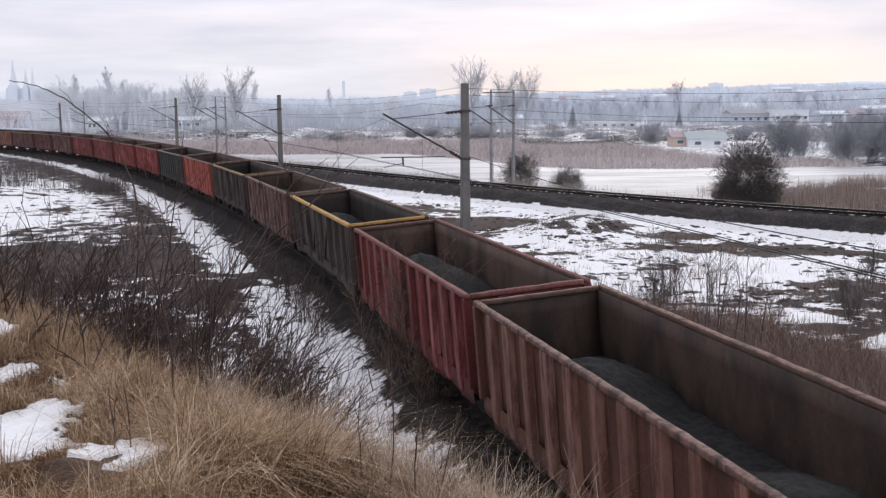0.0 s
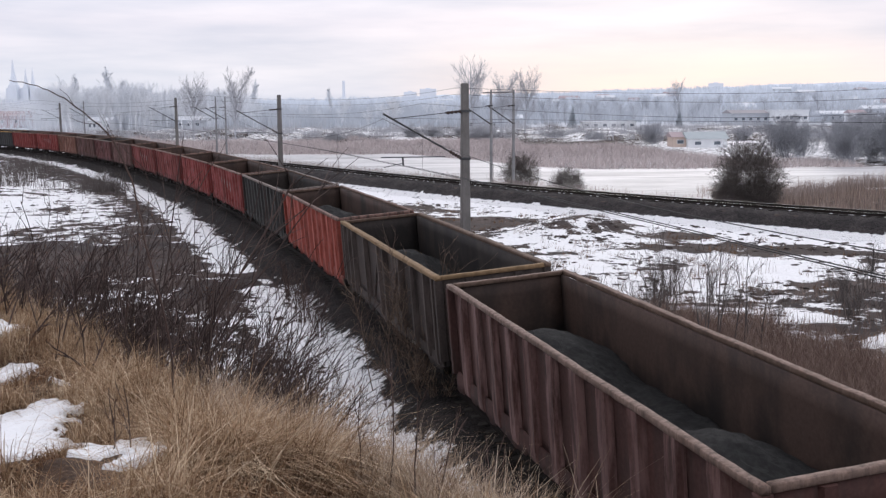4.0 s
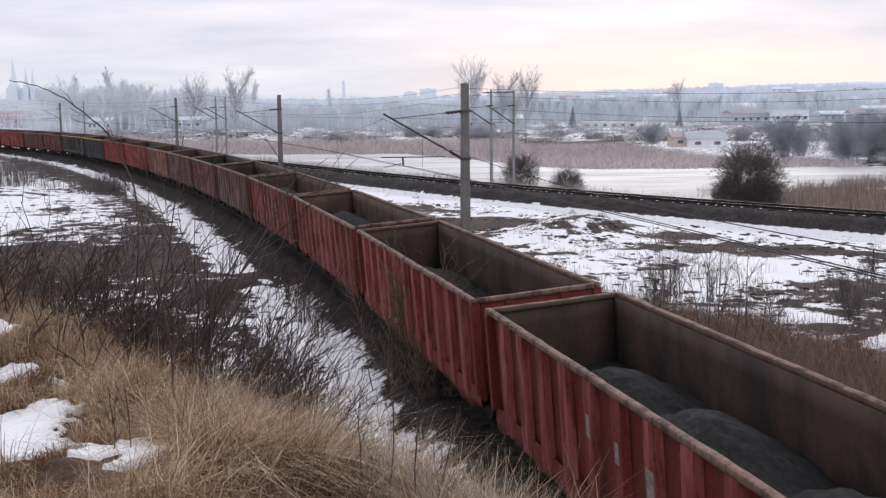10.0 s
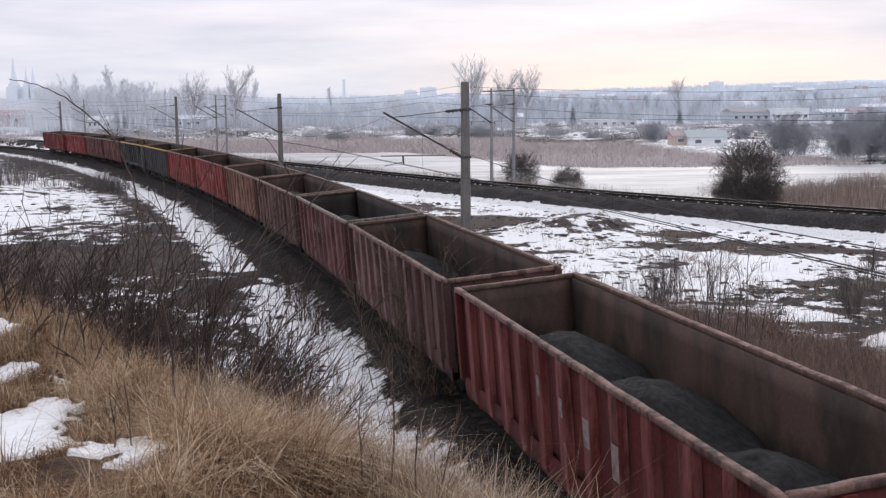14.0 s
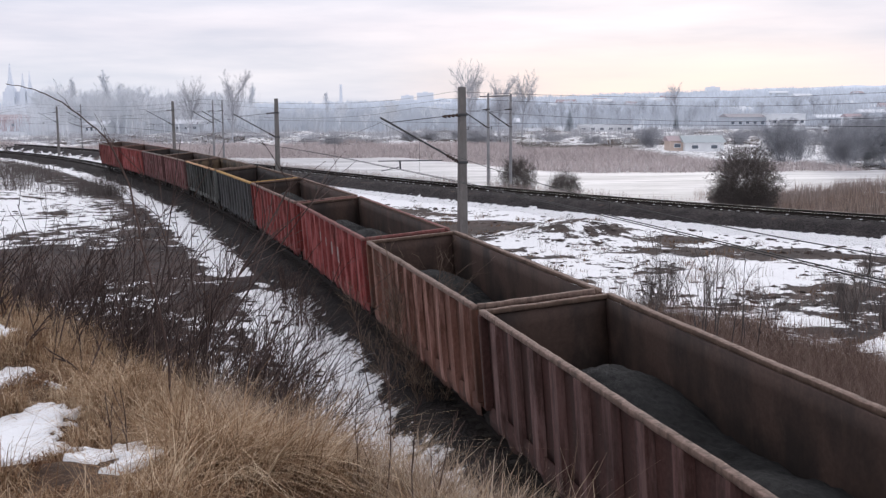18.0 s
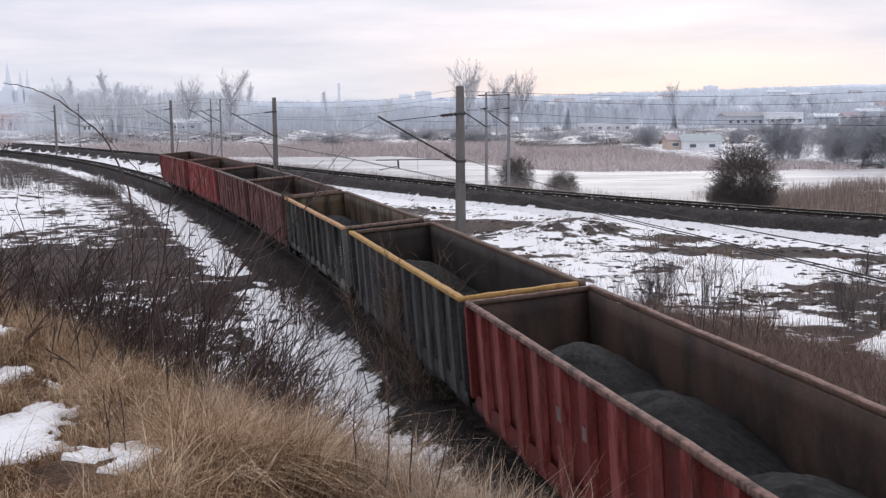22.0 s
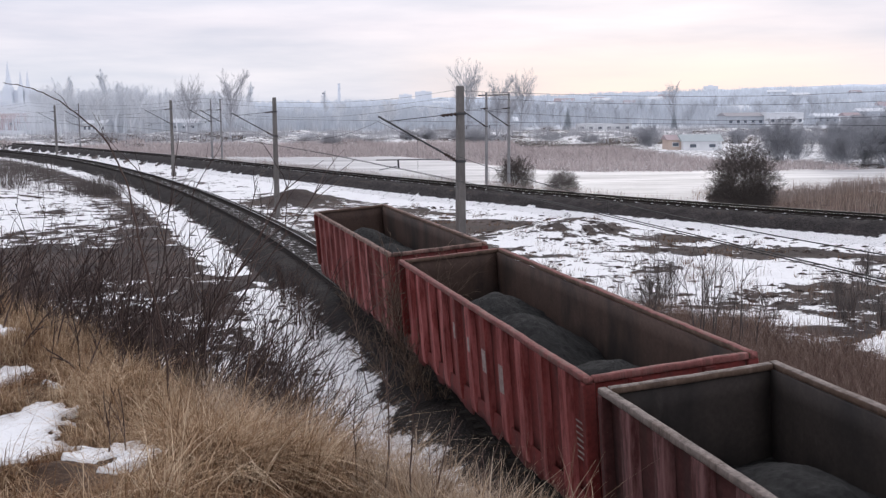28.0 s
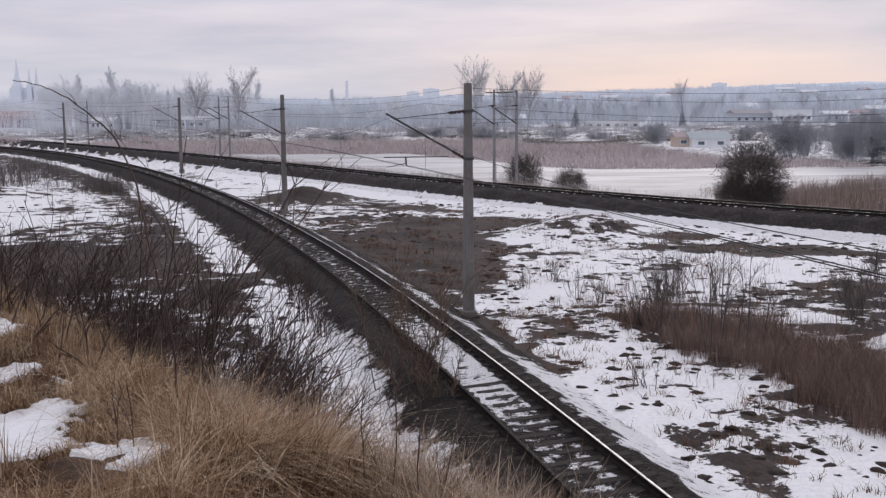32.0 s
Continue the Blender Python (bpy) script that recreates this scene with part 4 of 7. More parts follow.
def rail_cap(key, length, wide, axis, seed):
    """A battered top rail along the given axis; its face towards the hold (+y or +x) wears the inside's paint."""
    if key not in MESHES:
        n = max(6, int(length / 0.22))
        u = np.linspace(-length / 2, length / 2, n)
        ease = np.clip(np.minimum(u - u[0], u[-1] - u) / 0.5, 0, 1)
        lift = 0.016 * (rough(u * 0.9 + seed, u * 0, seed, 3) - 0.5) * ease + 0.016 * (rough(u * 4, u * 0 + seed, seed + 2, 2) - 0.5)
        push = 0.028 * (rough(u * 0.7, u * 0 + seed, seed + 5, 3) - 0.5) * ease + 0.02 * (rough(u * 5, u * 0 + seed, seed + 7, 2) - 0.5)
        w, c = wide / 2, 0.009
        ring = [(-w, -0.05 + c), (-w, 0.05 - c), (-w + c, 0.05), (w - c, 0.05), (w, 0.05 - c), (w, -0.05 + c), (w - c, -0.05), (-w + c, -0.05)]
        m = len(ring)
        v = np.array([[(a, p + push[k], z + lift[k] * (z > 0)) for p, z in ring] for k, a in enumerate(u)]).reshape(-1, 3)
        if axis == 0:
            v = np.stack([v[:, 1], -v[:, 0], v[:, 2]], -1)
        q = [(k * m + e, k * m + (e + 1) % m, (k + 1) * m + (e + 1) % m, (k + 1) * m + e) for k in range(n - 1) for e in range(m)]
        ends = [(0, 1, 2, 3), (0, 3, 4, 7), (7, 4, 5, 6)]
        q += [tuple(e) for e in ends] + [tuple((n - 1) * m + a for a in e[::-1]) for e in ends]
        me = mesh_np("top_rail", v, np.array(q))
        for mat in (M["rim_worn"], M["rim_rust"]):
            me.materials.append(mat)
        slot = np.zeros(len(q), np.int32)
        slot[:(n - 1) * m] = np.tile(np.array([0, 0, 0, 0, 1, 1, 1, 0]), n - 1)
        me.polygons.foreach_set("material_index", slot)
        bm = bmesh.new()
        bm.from_mesh(me)
        bmesh.ops.recalc_face_normals(bm, faces=bm.faces)
        bm.to_mesh(me)
        bm.free()
        MESHES[key] = me
    return MESHES[key]


def skirt_mesh(L, seed, low):
    """The drop flaps along a side's foot: bent plates with a ragged, torn lower edge."""
    rng = np.random.default_rng(seed)
    n = int(L / 0.11)
    u = np.linspace(-L / 2 + 0.02, L / 2 - 0.02, n)
    bay = np.floor((u + L / 2) / 0.62)
    hang = low + 0.16 * (hash2(bay, bay * 0 + seed, 3) - 0.5) + 0.10 * (rough(u * 2.2 + seed, u * 0, seed, 3) - 0.5) + rng.uniform(-0.025, 0.025, n)
    bulge = 0.05 * (rough(u * 1.6, u * 0 + seed, seed + 1, 3) - 0.5)
    v = []
    for d in (0.0, 0.018):
        for f, out in ((0.0, 0.0), (0.5, 0.025), (1.0, 0.012)):
            v.append(np.stack([u, bulge * f - out + d, 1.10 + (hang - 1.10) * f], -1))
    v = np.concatenate(v)
    q = []
    for k in range(n - 1):
        for r in (0, 1):
            a = r * n + k
            q += [(a, a + n, a + n + 1, a + 1), (a + 3 * n + 1, a + 4 * n + 1, a + 4 * n, a + 3 * n)]
        a = 2 * n + k
        q.append((a, a + 3 * n, a + 3 * n + 1, a + 1))
    return mesh_np("flap", v, np.array(q))


def buffer():
    bm = bmesh.new()
    cyl(bm, (0, 0, 0), (0.34, 0, 0), 0.09, n=10)
    cyl(bm, (0.34, 0, 0), (0.60, 0, 0), 0.065, n=10)
    cyl(bm, (0.60, 0, 0), (0.64, 0, 0), 0.21, 0.19, n=16)
    return bm


def wagon(L, style, col, rim, inner, fill, seed, label, marks=(), text=False):
    """An open bogie wagon, its front towards +x, standing on the rails at z = 0."""
    paint_, rim_, in_ = M[col], M[rim], M[inner]
    w = empty("coal_wagon", Matrix(), label, "wagon", "wagons of the coal train")
    dark = M["bog"]
    floor = slab(0, 0, FLOOR - 0.05, L - 0.02, 2 * HALF - 0.1, 0.09)
    piece("floor", shared(("floor", L), floor, dark), w, [dark])
    z0, z1 = 1.02, TOP - 0.10
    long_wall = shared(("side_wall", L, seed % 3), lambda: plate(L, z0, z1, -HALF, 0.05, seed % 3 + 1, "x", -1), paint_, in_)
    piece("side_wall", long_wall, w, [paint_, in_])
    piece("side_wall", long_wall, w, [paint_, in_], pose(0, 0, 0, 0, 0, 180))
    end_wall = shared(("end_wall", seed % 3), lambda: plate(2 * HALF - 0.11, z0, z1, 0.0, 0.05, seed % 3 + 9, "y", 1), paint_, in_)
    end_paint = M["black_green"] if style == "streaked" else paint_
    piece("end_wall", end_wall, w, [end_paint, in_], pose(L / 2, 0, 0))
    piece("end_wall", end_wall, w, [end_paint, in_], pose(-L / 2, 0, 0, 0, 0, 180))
    # top rails
    bright = rim in ("rim_yellow", "rim_orange", "rim_tan")
    side_rail = rail_cap(("top_rail", L, seed % 5, bright), L + 0.10, 0.165 if bright else 0.125, 1, seed % 5)
    end_rail = rail_cap(("top_rail", seed % 4), 2 * HALF - 0.04, 0.13, 0, seed % 4 + 11)
    zr = TOP - 0.055
    for y in (-1, 1):
        piece("top_rail", side_rail, w, [M["rim_rust"] if bright and y > 0 else rim_, M["rim_rust"]], pose(0, y * (HALF + 0.065), zr, 0, 0, 90 + 90 * y))
    end_mat = M["rim_brown"] if style == "streaked" else rim_
    for x in (-1, 1):
        piece("top_rail", end_rail, w, [M["rim_rust"] if bright and x < 0 else end_mat, M["rim_rust"]], pose(x * (L / 2 - 0.02), 0, zr, 0, 0, 90 + 90 * x))
    # stiffeners
    if style == "braced":
        spots = [-0.47, -0.405, -0.35, -0.19, -0.03, 0.03, 0.19, 0.30, 0.405, 0.47]
        wide, deep = 0.15, 0.15
    elif style == "streaked":
        spots = [-0.46 + 0.092 * i for i in range(11)]
        wide, deep = 0.16, 0.12
    else:
        n = 10 if L > 12 else 9
        spots = [-0.425 + 0.85 * i / n for i in range(n + 1)]
        wide, deep = 0.42, 0.125
    low = 0.66 if style == "ribbed" else 0.80
    rib = shared(("rib", style), lambda: rib_mesh(wide, deep, low + 0.1, TOP - 0.107), paint_)
    # paler copy of the paint, so the proud ribs read as lit
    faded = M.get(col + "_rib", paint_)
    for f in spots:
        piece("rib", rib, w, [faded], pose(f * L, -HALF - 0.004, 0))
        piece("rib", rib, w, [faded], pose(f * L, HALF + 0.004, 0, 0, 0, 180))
    # drop flaps along the foot of the sides
    key = ("flap", L, seed % 4)
    if key not in MESHES:
        MESHES[key] = skirt_mesh(L, seed % 4 + 20, low)
        MESHES[key].materials.append(paint_)
    for y, turn in ((-1, 0), (1, 180)):
        piece("flap", MESHES[key], w, [paint_], pose(0, y * (HALF + 0.055), 0, 0, 0, turn), "bent drop flaps with a ragged lower edge")
    if style == "braced":
        z_lo, z_hi = 1.15, TOP - 0.2
        for a, b in ((-0.145, -0.05), (0.045, -0.025), (0.05, 0.165)):
            dx, dz = (b - a) * L, z_hi - z_lo
            ln = math.hypot(dx, dz)
            me = shared(("brace", round(ln, 2)), slab(0, 0, 0, 0.12, 0.07, ln - 0.1), paint_)
            for y, turn in ((-1, 0), (1, 180)):
                piece("brace", me, w, [paint_], pose(0, 0, 0, 0, 0, turn) @ pose((a + b) / 2 * L, -HALF - 0.03, (z_lo + z_hi) / 2, 0, math.degrees(math.atan2(dx, dz)), 0))
    post = shared(("corner_post",), slab(0, 0, (z0 + z1) / 2, 0.15, 0.2, z1 - z0, 0.02), paint_)
    for x in (-1, 1):
        for y in (-1, 1):
            piece("corner_post", post, w, [paint_], pose(x * (L / 2 - 0.03), y * (HALF + 0.06), 0))
    end_rib = shared(("end_rib",), lambda: rib_mesh(0.22, 0.09, 1.05, TOP - 0.12), paint_)
    bar = shared(("end_bar",), slab(0, 0, 0, 0.09, 2 * HALF - 0.2, 0.16, 0.02), paint_)
    for x, turn in ((1, 90), (-1, -90)):
        for y in (-0.62, 0.62):
            piece("end_rib", end_rib, w, [end_paint], pose(x * (L / 2 + 0.004), y, 0, 0, 0, turn))
        for z in (1.75, 2.45):
            piece("end_bar", bar, w, [end_paint], pose(x * (L / 2 + 0.03), 0, z))
    sill = shared(("side_sill", L), slab(0, 0, 0.97, L, 0.12, 0.2, 0.02), paint_)
    for y in (-1, 1):
        piece("side_sill", sill, w, [paint_ if style != "braced" else dark], pose(0, y * (HALF - 0.02), 0))
    # unseen bars and a box, added to keep light from passing underneath
    for y in (-0.55, 0.55):
        piece("sole_bar", shared(("sole_bar", L), slab(0, 0, 0.80, L - 1.0, 0.12, 0.34), dark), w, [dark], pose(0, y, 0))
    piece("brake_gear", shared(("brake_gear",), slab(0, 0, 0.62, 3.6, 1.7, 0.42, 0.05), dark), w, [dark], pose(-0.4, 0, 0))
    piece("underframe", shared(("underframe", L), slab(0, 0, 0.95, L - 0.3, 0.6, 0.3), dark), w, [dark])
    # running gear
    fr, wh, ax = shared(("bogie",), bogie_frame, dark), shared(("wheel",), wheel, dark), shared(("axle",), axle, dark)
    for x in (-1, 1):
        b = piece("bogie", fr, w, [dark], pose(x * (L / 2 - 2.35), 0, 0))
        for dx in (-0.9, 0.9):
            piece("axle", ax, b, [dark], pose(dx, 0, 0.46))
            for y, turn in ((-0.77, 0), (0.77, 180)):
                piece("wheel", wh, b, [dark], pose(dx, y, 0.46, 0, 0, turn))
    bf = shared(("buffer",), buffer, dark)
    for x, turn in ((1, 0), (-1, 180)):
        for y in (-0.875, 0.875):
            piece("buffer", bf, w, [dark], pose(x * (L / 2 - 0.06), y, 1.06, 0, 0, turn))
        piece("coupling", shared(("coupling",), slab(0.28, 0, 1.0, 0.62, 0.07, 0.09), dark), w, [dark], pose(x * (L / 2 - 0.05), 0, 0, 0, 0, turn))
    link("coal_load", coal_mesh(L, seed, fill), w, "heaps of black coal dust left on the floor")
    # faded markings on the panels
    for f, z, sx, sz in marks:
        ink = M["letter_faded" if sz < 0.3 else "plate_white"]
        me = shared(("marking", sx, sz), slab(0, 0, 0, sx, 0.006, sz, 0.001), ink)
        piece("marking", me, w, [ink], pose(f * L, -HALF - 0.133, z), "faded white painted panel")
        piece("marking", me, w, [ink], pose(-f * L, HALF + 0.133, z))
    if text:
        for k in range(7):
            wd = (0.62, 0.70, 0.48, 0.66, 0.55, 0.70, 0.40)[k]
            me = shared(("lettering", wd), slab(0, 0, 0, wd * 0.6, 0.006, 0.028, 0.001), M["plate_white"])
            piece("lettering", me, w, [M["plate_white"]], pose(L / 2 - (1.1 if style == "streaked" else 0.44) - (0.7 - wd) * 0.35, -HALF - 0.045, 2.25 - 0.10 * k))
    return w


for key, args in {
        "red": ((0.180, 0.031, 0.027), (0.12, 0.045, 0.035), 0.25, 0.35),
        "red_bright": ((0.26, 0.056, 0.038), (0.16, 0.06, 0.04), 0.25, 0.30),
        "red_dark": ((0.145, 0.031, 0.027), (0.10, 0.045, 0.035), 0.4, 0.5),
        "maroon": ((0.095, 0.032, 0.030), (0.10, 0.05, 0.04), 0.5, 0.55),
        "rust_brown": ((0.165, 0.074, 0.052), (0.15, 0.065, 0.04), 0.6, 0.4),
        "brown_grey": ((0.100, 0.048, 0.041), (0.09, 0.05, 0.04), 0.5, 0.55),
        "black": ((0.044, 0.045, 0.047), (0.02, 0.018, 0.017), 0.5, 0.6, (0.010, 0.010, 0.010), 2.4, 0.2, 0.7),
        "black_green": ((0.035, 0.033, 0.031), (0.055, 0.045, 0.04), 0.3, 0.4),
        "soot_brown": ((0.074, 0.057, 0.050), (0.05, 0.038, 0.032), 0.5, 0.6, (0.022, 0.019, 0.018)),
        "grey_streaked": ((0.132, 0.136, 0.126), (0.040, 0.034, 0.028), 0.7, 0.85, (0.012, 0.012, 0.011), 2.2, 0.3, 1.0)}.items():
    base, *rest = args
    M[key] = paint("wagon_paint_" + key, tuple(0.88 * c for c in base), *rest)
    # chalked, rubbed ribs, their lit look painted in paler; the grey wagon's sooty
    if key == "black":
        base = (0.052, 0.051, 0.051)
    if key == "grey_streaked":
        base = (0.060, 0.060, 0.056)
    M[key + "_rib"] = paint("lit_chalked_wagon_paint_" + key, base, *rest, fade=0.85 if max(base) > 0.09 else 0.45, chalk=0.42)
M["rim_worn"] = paint("worn_rusty_rim", (0.21, 0.125, 0.102), (0.06, 0.036, 0.028), 0.8, 0.6, (0.03, 0.024, 0.022), 3.4, 0.2, 0.6, fade=0.6, chalk=0.52)
M["rim_red"] = paint("worn_red_rim", (0.20, 0.072, 0.064), (0.27, 0.18, 0.15), 0.6, 0.4, (0.06, 0.04, 0.035), 7.0, 0.2, 0.3, fade=0.6, chalk=0.52)
M["rim_brown"] = paint("worn_brown_rim", (0.22, 0.15, 0.12), (0.10, 0.058, 0.042), 0.7, 0.4, (0.05, 0.04, 0.034), 7.0, 0.2, 0.3, fade=0.6, chalk=0.52)
M["rim_rust"] = paint("rusted_bare_rim", (0.13, 0.085, 0.062), (0.10, 0.06, 0.04), 0.6, 0.4, (0.05, 0.04, 0.035), fade=0.5, chalk=0.5)
M["rim_grey"] = paint("worn_grey_rim", (0.21, 0.17, 0.15), (0.11, 0.068, 0.05), 0.65, 0.4, (0.05, 0.043, 0.04), 7.0, 0.2, 0.3, fade=0.6, chalk=0.52)
M["rim_yellow"] = paint("ochre_yellow_rim", (0.42, 0.25, 0.088), (0.33, 0.18, 0.07), 0.35, 0.15, (0.14, 0.09, 0.04), fade=0.5, chalk=0.5)
M["rim_tan"] = paint("tan_yellow_rim", (0.225, 0.145, 0.078), (0.16, 0.095, 0.05), 0.4, 0.25, (0.10, 0.07, 0.04), fade=0.5, chalk=0.5)
M["rim_orange"] = paint("faded_orange_rim", (0.46, 0.27, 0.145), (0.34, 0.17, 0.08), 0.4, 0.15, (0.15, 0.09, 0.05), fade=0.5, chalk=0.5)

PANELS = ((-0.085, 2.28, 0.13, 0.36), (0.0, 2.2, 0.14, 0.32), (0.085, 2.1, 0.24, 0.46), (0.17, 2.0, 0.25, 0.55))
LETTER = ((-0.085, 2.2, 0.18, 0.24), (0.0, 2.2, 0.16, 0.22))
# rear end along the track at 16 s, length, look; from the last wagon to the first
TRAIN = [
    (-136.67, 12.58, "ribbed", "red_dark", "rim_worn", "inner", 0.95, "dark red ribbed coal wagon ending the train", (), False),
    (-122.75, 12.85, "ribbed", "red", "rim_red", "inner", 0.95, "red ribbed coal wagon with white panels and lettering", PANELS, True),
    (-109.25, 11.15, "ribbed", "maroon", "rim_grey", "inner_dark", 0.85, "short maroon coal wagon with a worn grey rim", LETTER, False),
    (-97.45, 11.20, "ribbed", "maroon", "rim_brown", "inner", 0.95, "short dark maroon ribbed coal wagon with coal heaps", (), False),
    (-85.25, 12.75, "streaked", "grey_streaked", "rim_orange", "inner_rust", 0.80, "grey coal wagon streaked black with an orange rim", (), True),
    (-71.15, 12.80, "ribbed", "black", "rim_yellow", "inner_dark", 0.84, "black ribbed coal wagon with a yellow rim", (), False),
    (-57.80, 12.95, "ribbed", "red", "rim_worn", "inner", 1.0, "red ribbed coal wagon with a worn rim", LETTER, False),
    (-44.10, 13.20, "ribbed", "red", "rim_red", "inner", 0.95, "bright red ribbed coal wagon with white panels", PANELS, True),
    (-30.05, 11.15, "ribbed", "rust_brown", "rim_brown", "inner", 0.88, "short rust-brown coal wagon with coal heaps", (), False),
    (-18.30, 11.75, "ribbed", "brown_grey", "rim_brown", "inner", 0.80, "brown-grey ribbed coal wagon", (), False),
    (-5.75, 10.60, "ribbed", "maroon", "rim_grey", "inner_dark", 0.85, "short maroon coal wagon with white lettering", LETTER, False),
    (5.65, 12.15, "ribbed", "brown_grey", "rim_worn", "inner", 0.70, "brown-grey ribbed coal wagon with a rusty rim", (), False),
    (18.90, 12.90, "ribbed", "red_dark", "rim_worn", "inner_brown", 0.95, "dark red ribbed coal wagon with white panels", PANELS, False),
    (32.75, 12.70, "ribbed", "red_dark", "rim_worn", "inner_brown", 0.90, "dark red ribbed coal wagon with a worn rim", LETTER, False),
    (46.50, 13.00, "ribbed", "red", "rim_worn", "inner", 0.70, "red ribbed coal wagon with a rusty rim", LETTER, False),
    (60.60, 12.75, "ribbed", "red", "rim_worn", "inner", 0.98, "red ribbed coal wagon with white panels and two coal heaps", PANELS, False),
    (74.30, 12.60, "ribbed", "black_green", "rim_grey", "inner_dark", 0.80, "black-green ribbed coal wagon with a grey rim", (), False),
    (87.75, 12.70, "ribbed", "red_bright", "rim_worn", "inner", 0.98, "orange-red ribbed coal wagon with two coal heaps", (), False),
    (101.40, 12.70, "braced", "soot_brown", "rim_tan", "inner_dark", 0.75, "sooty brown braced coal wagon with a tan rim", (), False),
    (115.25, 13.20, "ribbed", "brown_grey", "rim_brown", "inner", 0.80, "brown-grey ribbed coal wagon with a worn rim", (), False),
    (129.70, 12.60, "braced", "soot_brown", "rim_yellow", "inner_dark", 0.80, "sooty brown braced coal wagon with a yellow rim", (), False),
    (143.60, 12.85, "ribbed", "red_dark", "rim_red", "inner_brown", 0.95, "dark red ribbed coal wagon with a pink worn rim", (), False),
    (157.25, 12.75, "ribbed", "rust_brown", "rim_worn", "inner", 0.80, "rust-brown ribbed coal wagon with a worn rim", (), False),
    (171.60, 12.70, "ribbed", "red_dark", "rim_worn", "inner", 0.80, "dark red ribbed coal wagon at the head", (), False)]
WAGONS = [(rear, L, wagon(L, style, col, rim, inner, fill, 3 * i + 1, label, marks, text))
          for i, (rear, L, style, col, rim, inner, fill, label, marks, text) in enumerate(TRAIN)]

SPEED = [(0, 9.969), (2.5, 9.991), (5, 9.769), (8, 9.426), (11, 9.749), (14, 10.008), (17, 9.728), (20, 9.589), (23, 9.844), (26, 9.742), (29, 9.649), (32, 9.716)]
_tt = np.arange(0, 32.01, 0.05)
_vv = np.interp(_tt, [a for a, _ in SPEED], [b for _, b in SPEED])
_way = np.concatenate([[0], np.cumsum((_vv[1:] + _vv[:-1]) / 2 * 0.05)])
_way -= _way[320]


def motions():
    """The train rolls along the near track."""
    for rear, L, ob in WAGONS:
        rows = []
        for t in np.arange(0, 32.01, 0.5):
            s = rear + L / 2 + float(np.interp(t, _tt, _way))
            reach = L / 2 - 2.35
            xa, ya, _ = line_at(s + reach)
            xb, yb, _ = line_at(s - reach)
            rows.append((float(t), pose((xa + xb) / 2, (ya + yb) / 2, 0, math.degrees(CANT) + LEAN, 0, math.degrees(math.atan2(ya - yb, xa - xb)))))
        walk(ob, rows)


# ---------------------------------------------------------------- trees
def grow(rng, start, aim, length, k, wander, lift):
    """Paths of n stems from their starts: (n, k, 3)."""
    n = len(start)
    d = aim / (np.linalg.norm(aim, axis=1, keepdims=True) + 1e-9)
    p = [start]
    for i in range(k - 1):
        d = d + rng.normal(0, wander, (n, 3))
        d[:, 2] += lift
        d /= np.linalg.norm(d, axis=1, keepdims=True) + 1e-9
        p.append(p[-1] + d * (length / (k - 1))[:, None])
    return np.stack(p, 1)


def bough(rng, paths, per, f_lo, f_hi, ratio, spread, up, k=5, wander=0.12, lift=0.05):
    """Side shoots on given stems."""
    n, kk, _ = paths.shape
    src = np.repeat(np.arange(n), per)
    f = rng.uniform(f_lo, f_hi, len(src)) * (kk - 1)
    i = np.minimum(f.astype(int), kk - 2)
    w = (f - i)[:, None]
    start = paths[src, i] * (1 - w) + paths[src, i + 1] * w
    along = paths[src, i + 1] - paths[src, i]
    along /= np.linalg.norm(along, axis=1, keepdims=True) + 1e-9
    side = rng.normal(0, 1, (len(src), 3))
    side -= (side * along).sum(1, keepdims=True) * along
    side /= np.linalg.norm(side, axis=1, keepdims=True) + 1e-9
    aim = along + side * spread
    aim[:, 2] += up
    length = np.linalg.norm(paths[src, -1] - paths[src, 0], axis=1) * ratio * rng.uniform(0.6, 1.15, len(src)) * (1.15 - 0.55 * f / (kk - 1))
    return grow(rng, start, aim, length, k, wander, lift)


def taper(paths, r0, r1):
    k = paths.shape[1]
    return np.broadcast_to(np.linspace(r0, r1, k)[None, :], paths.shape[:2]) * 1.0


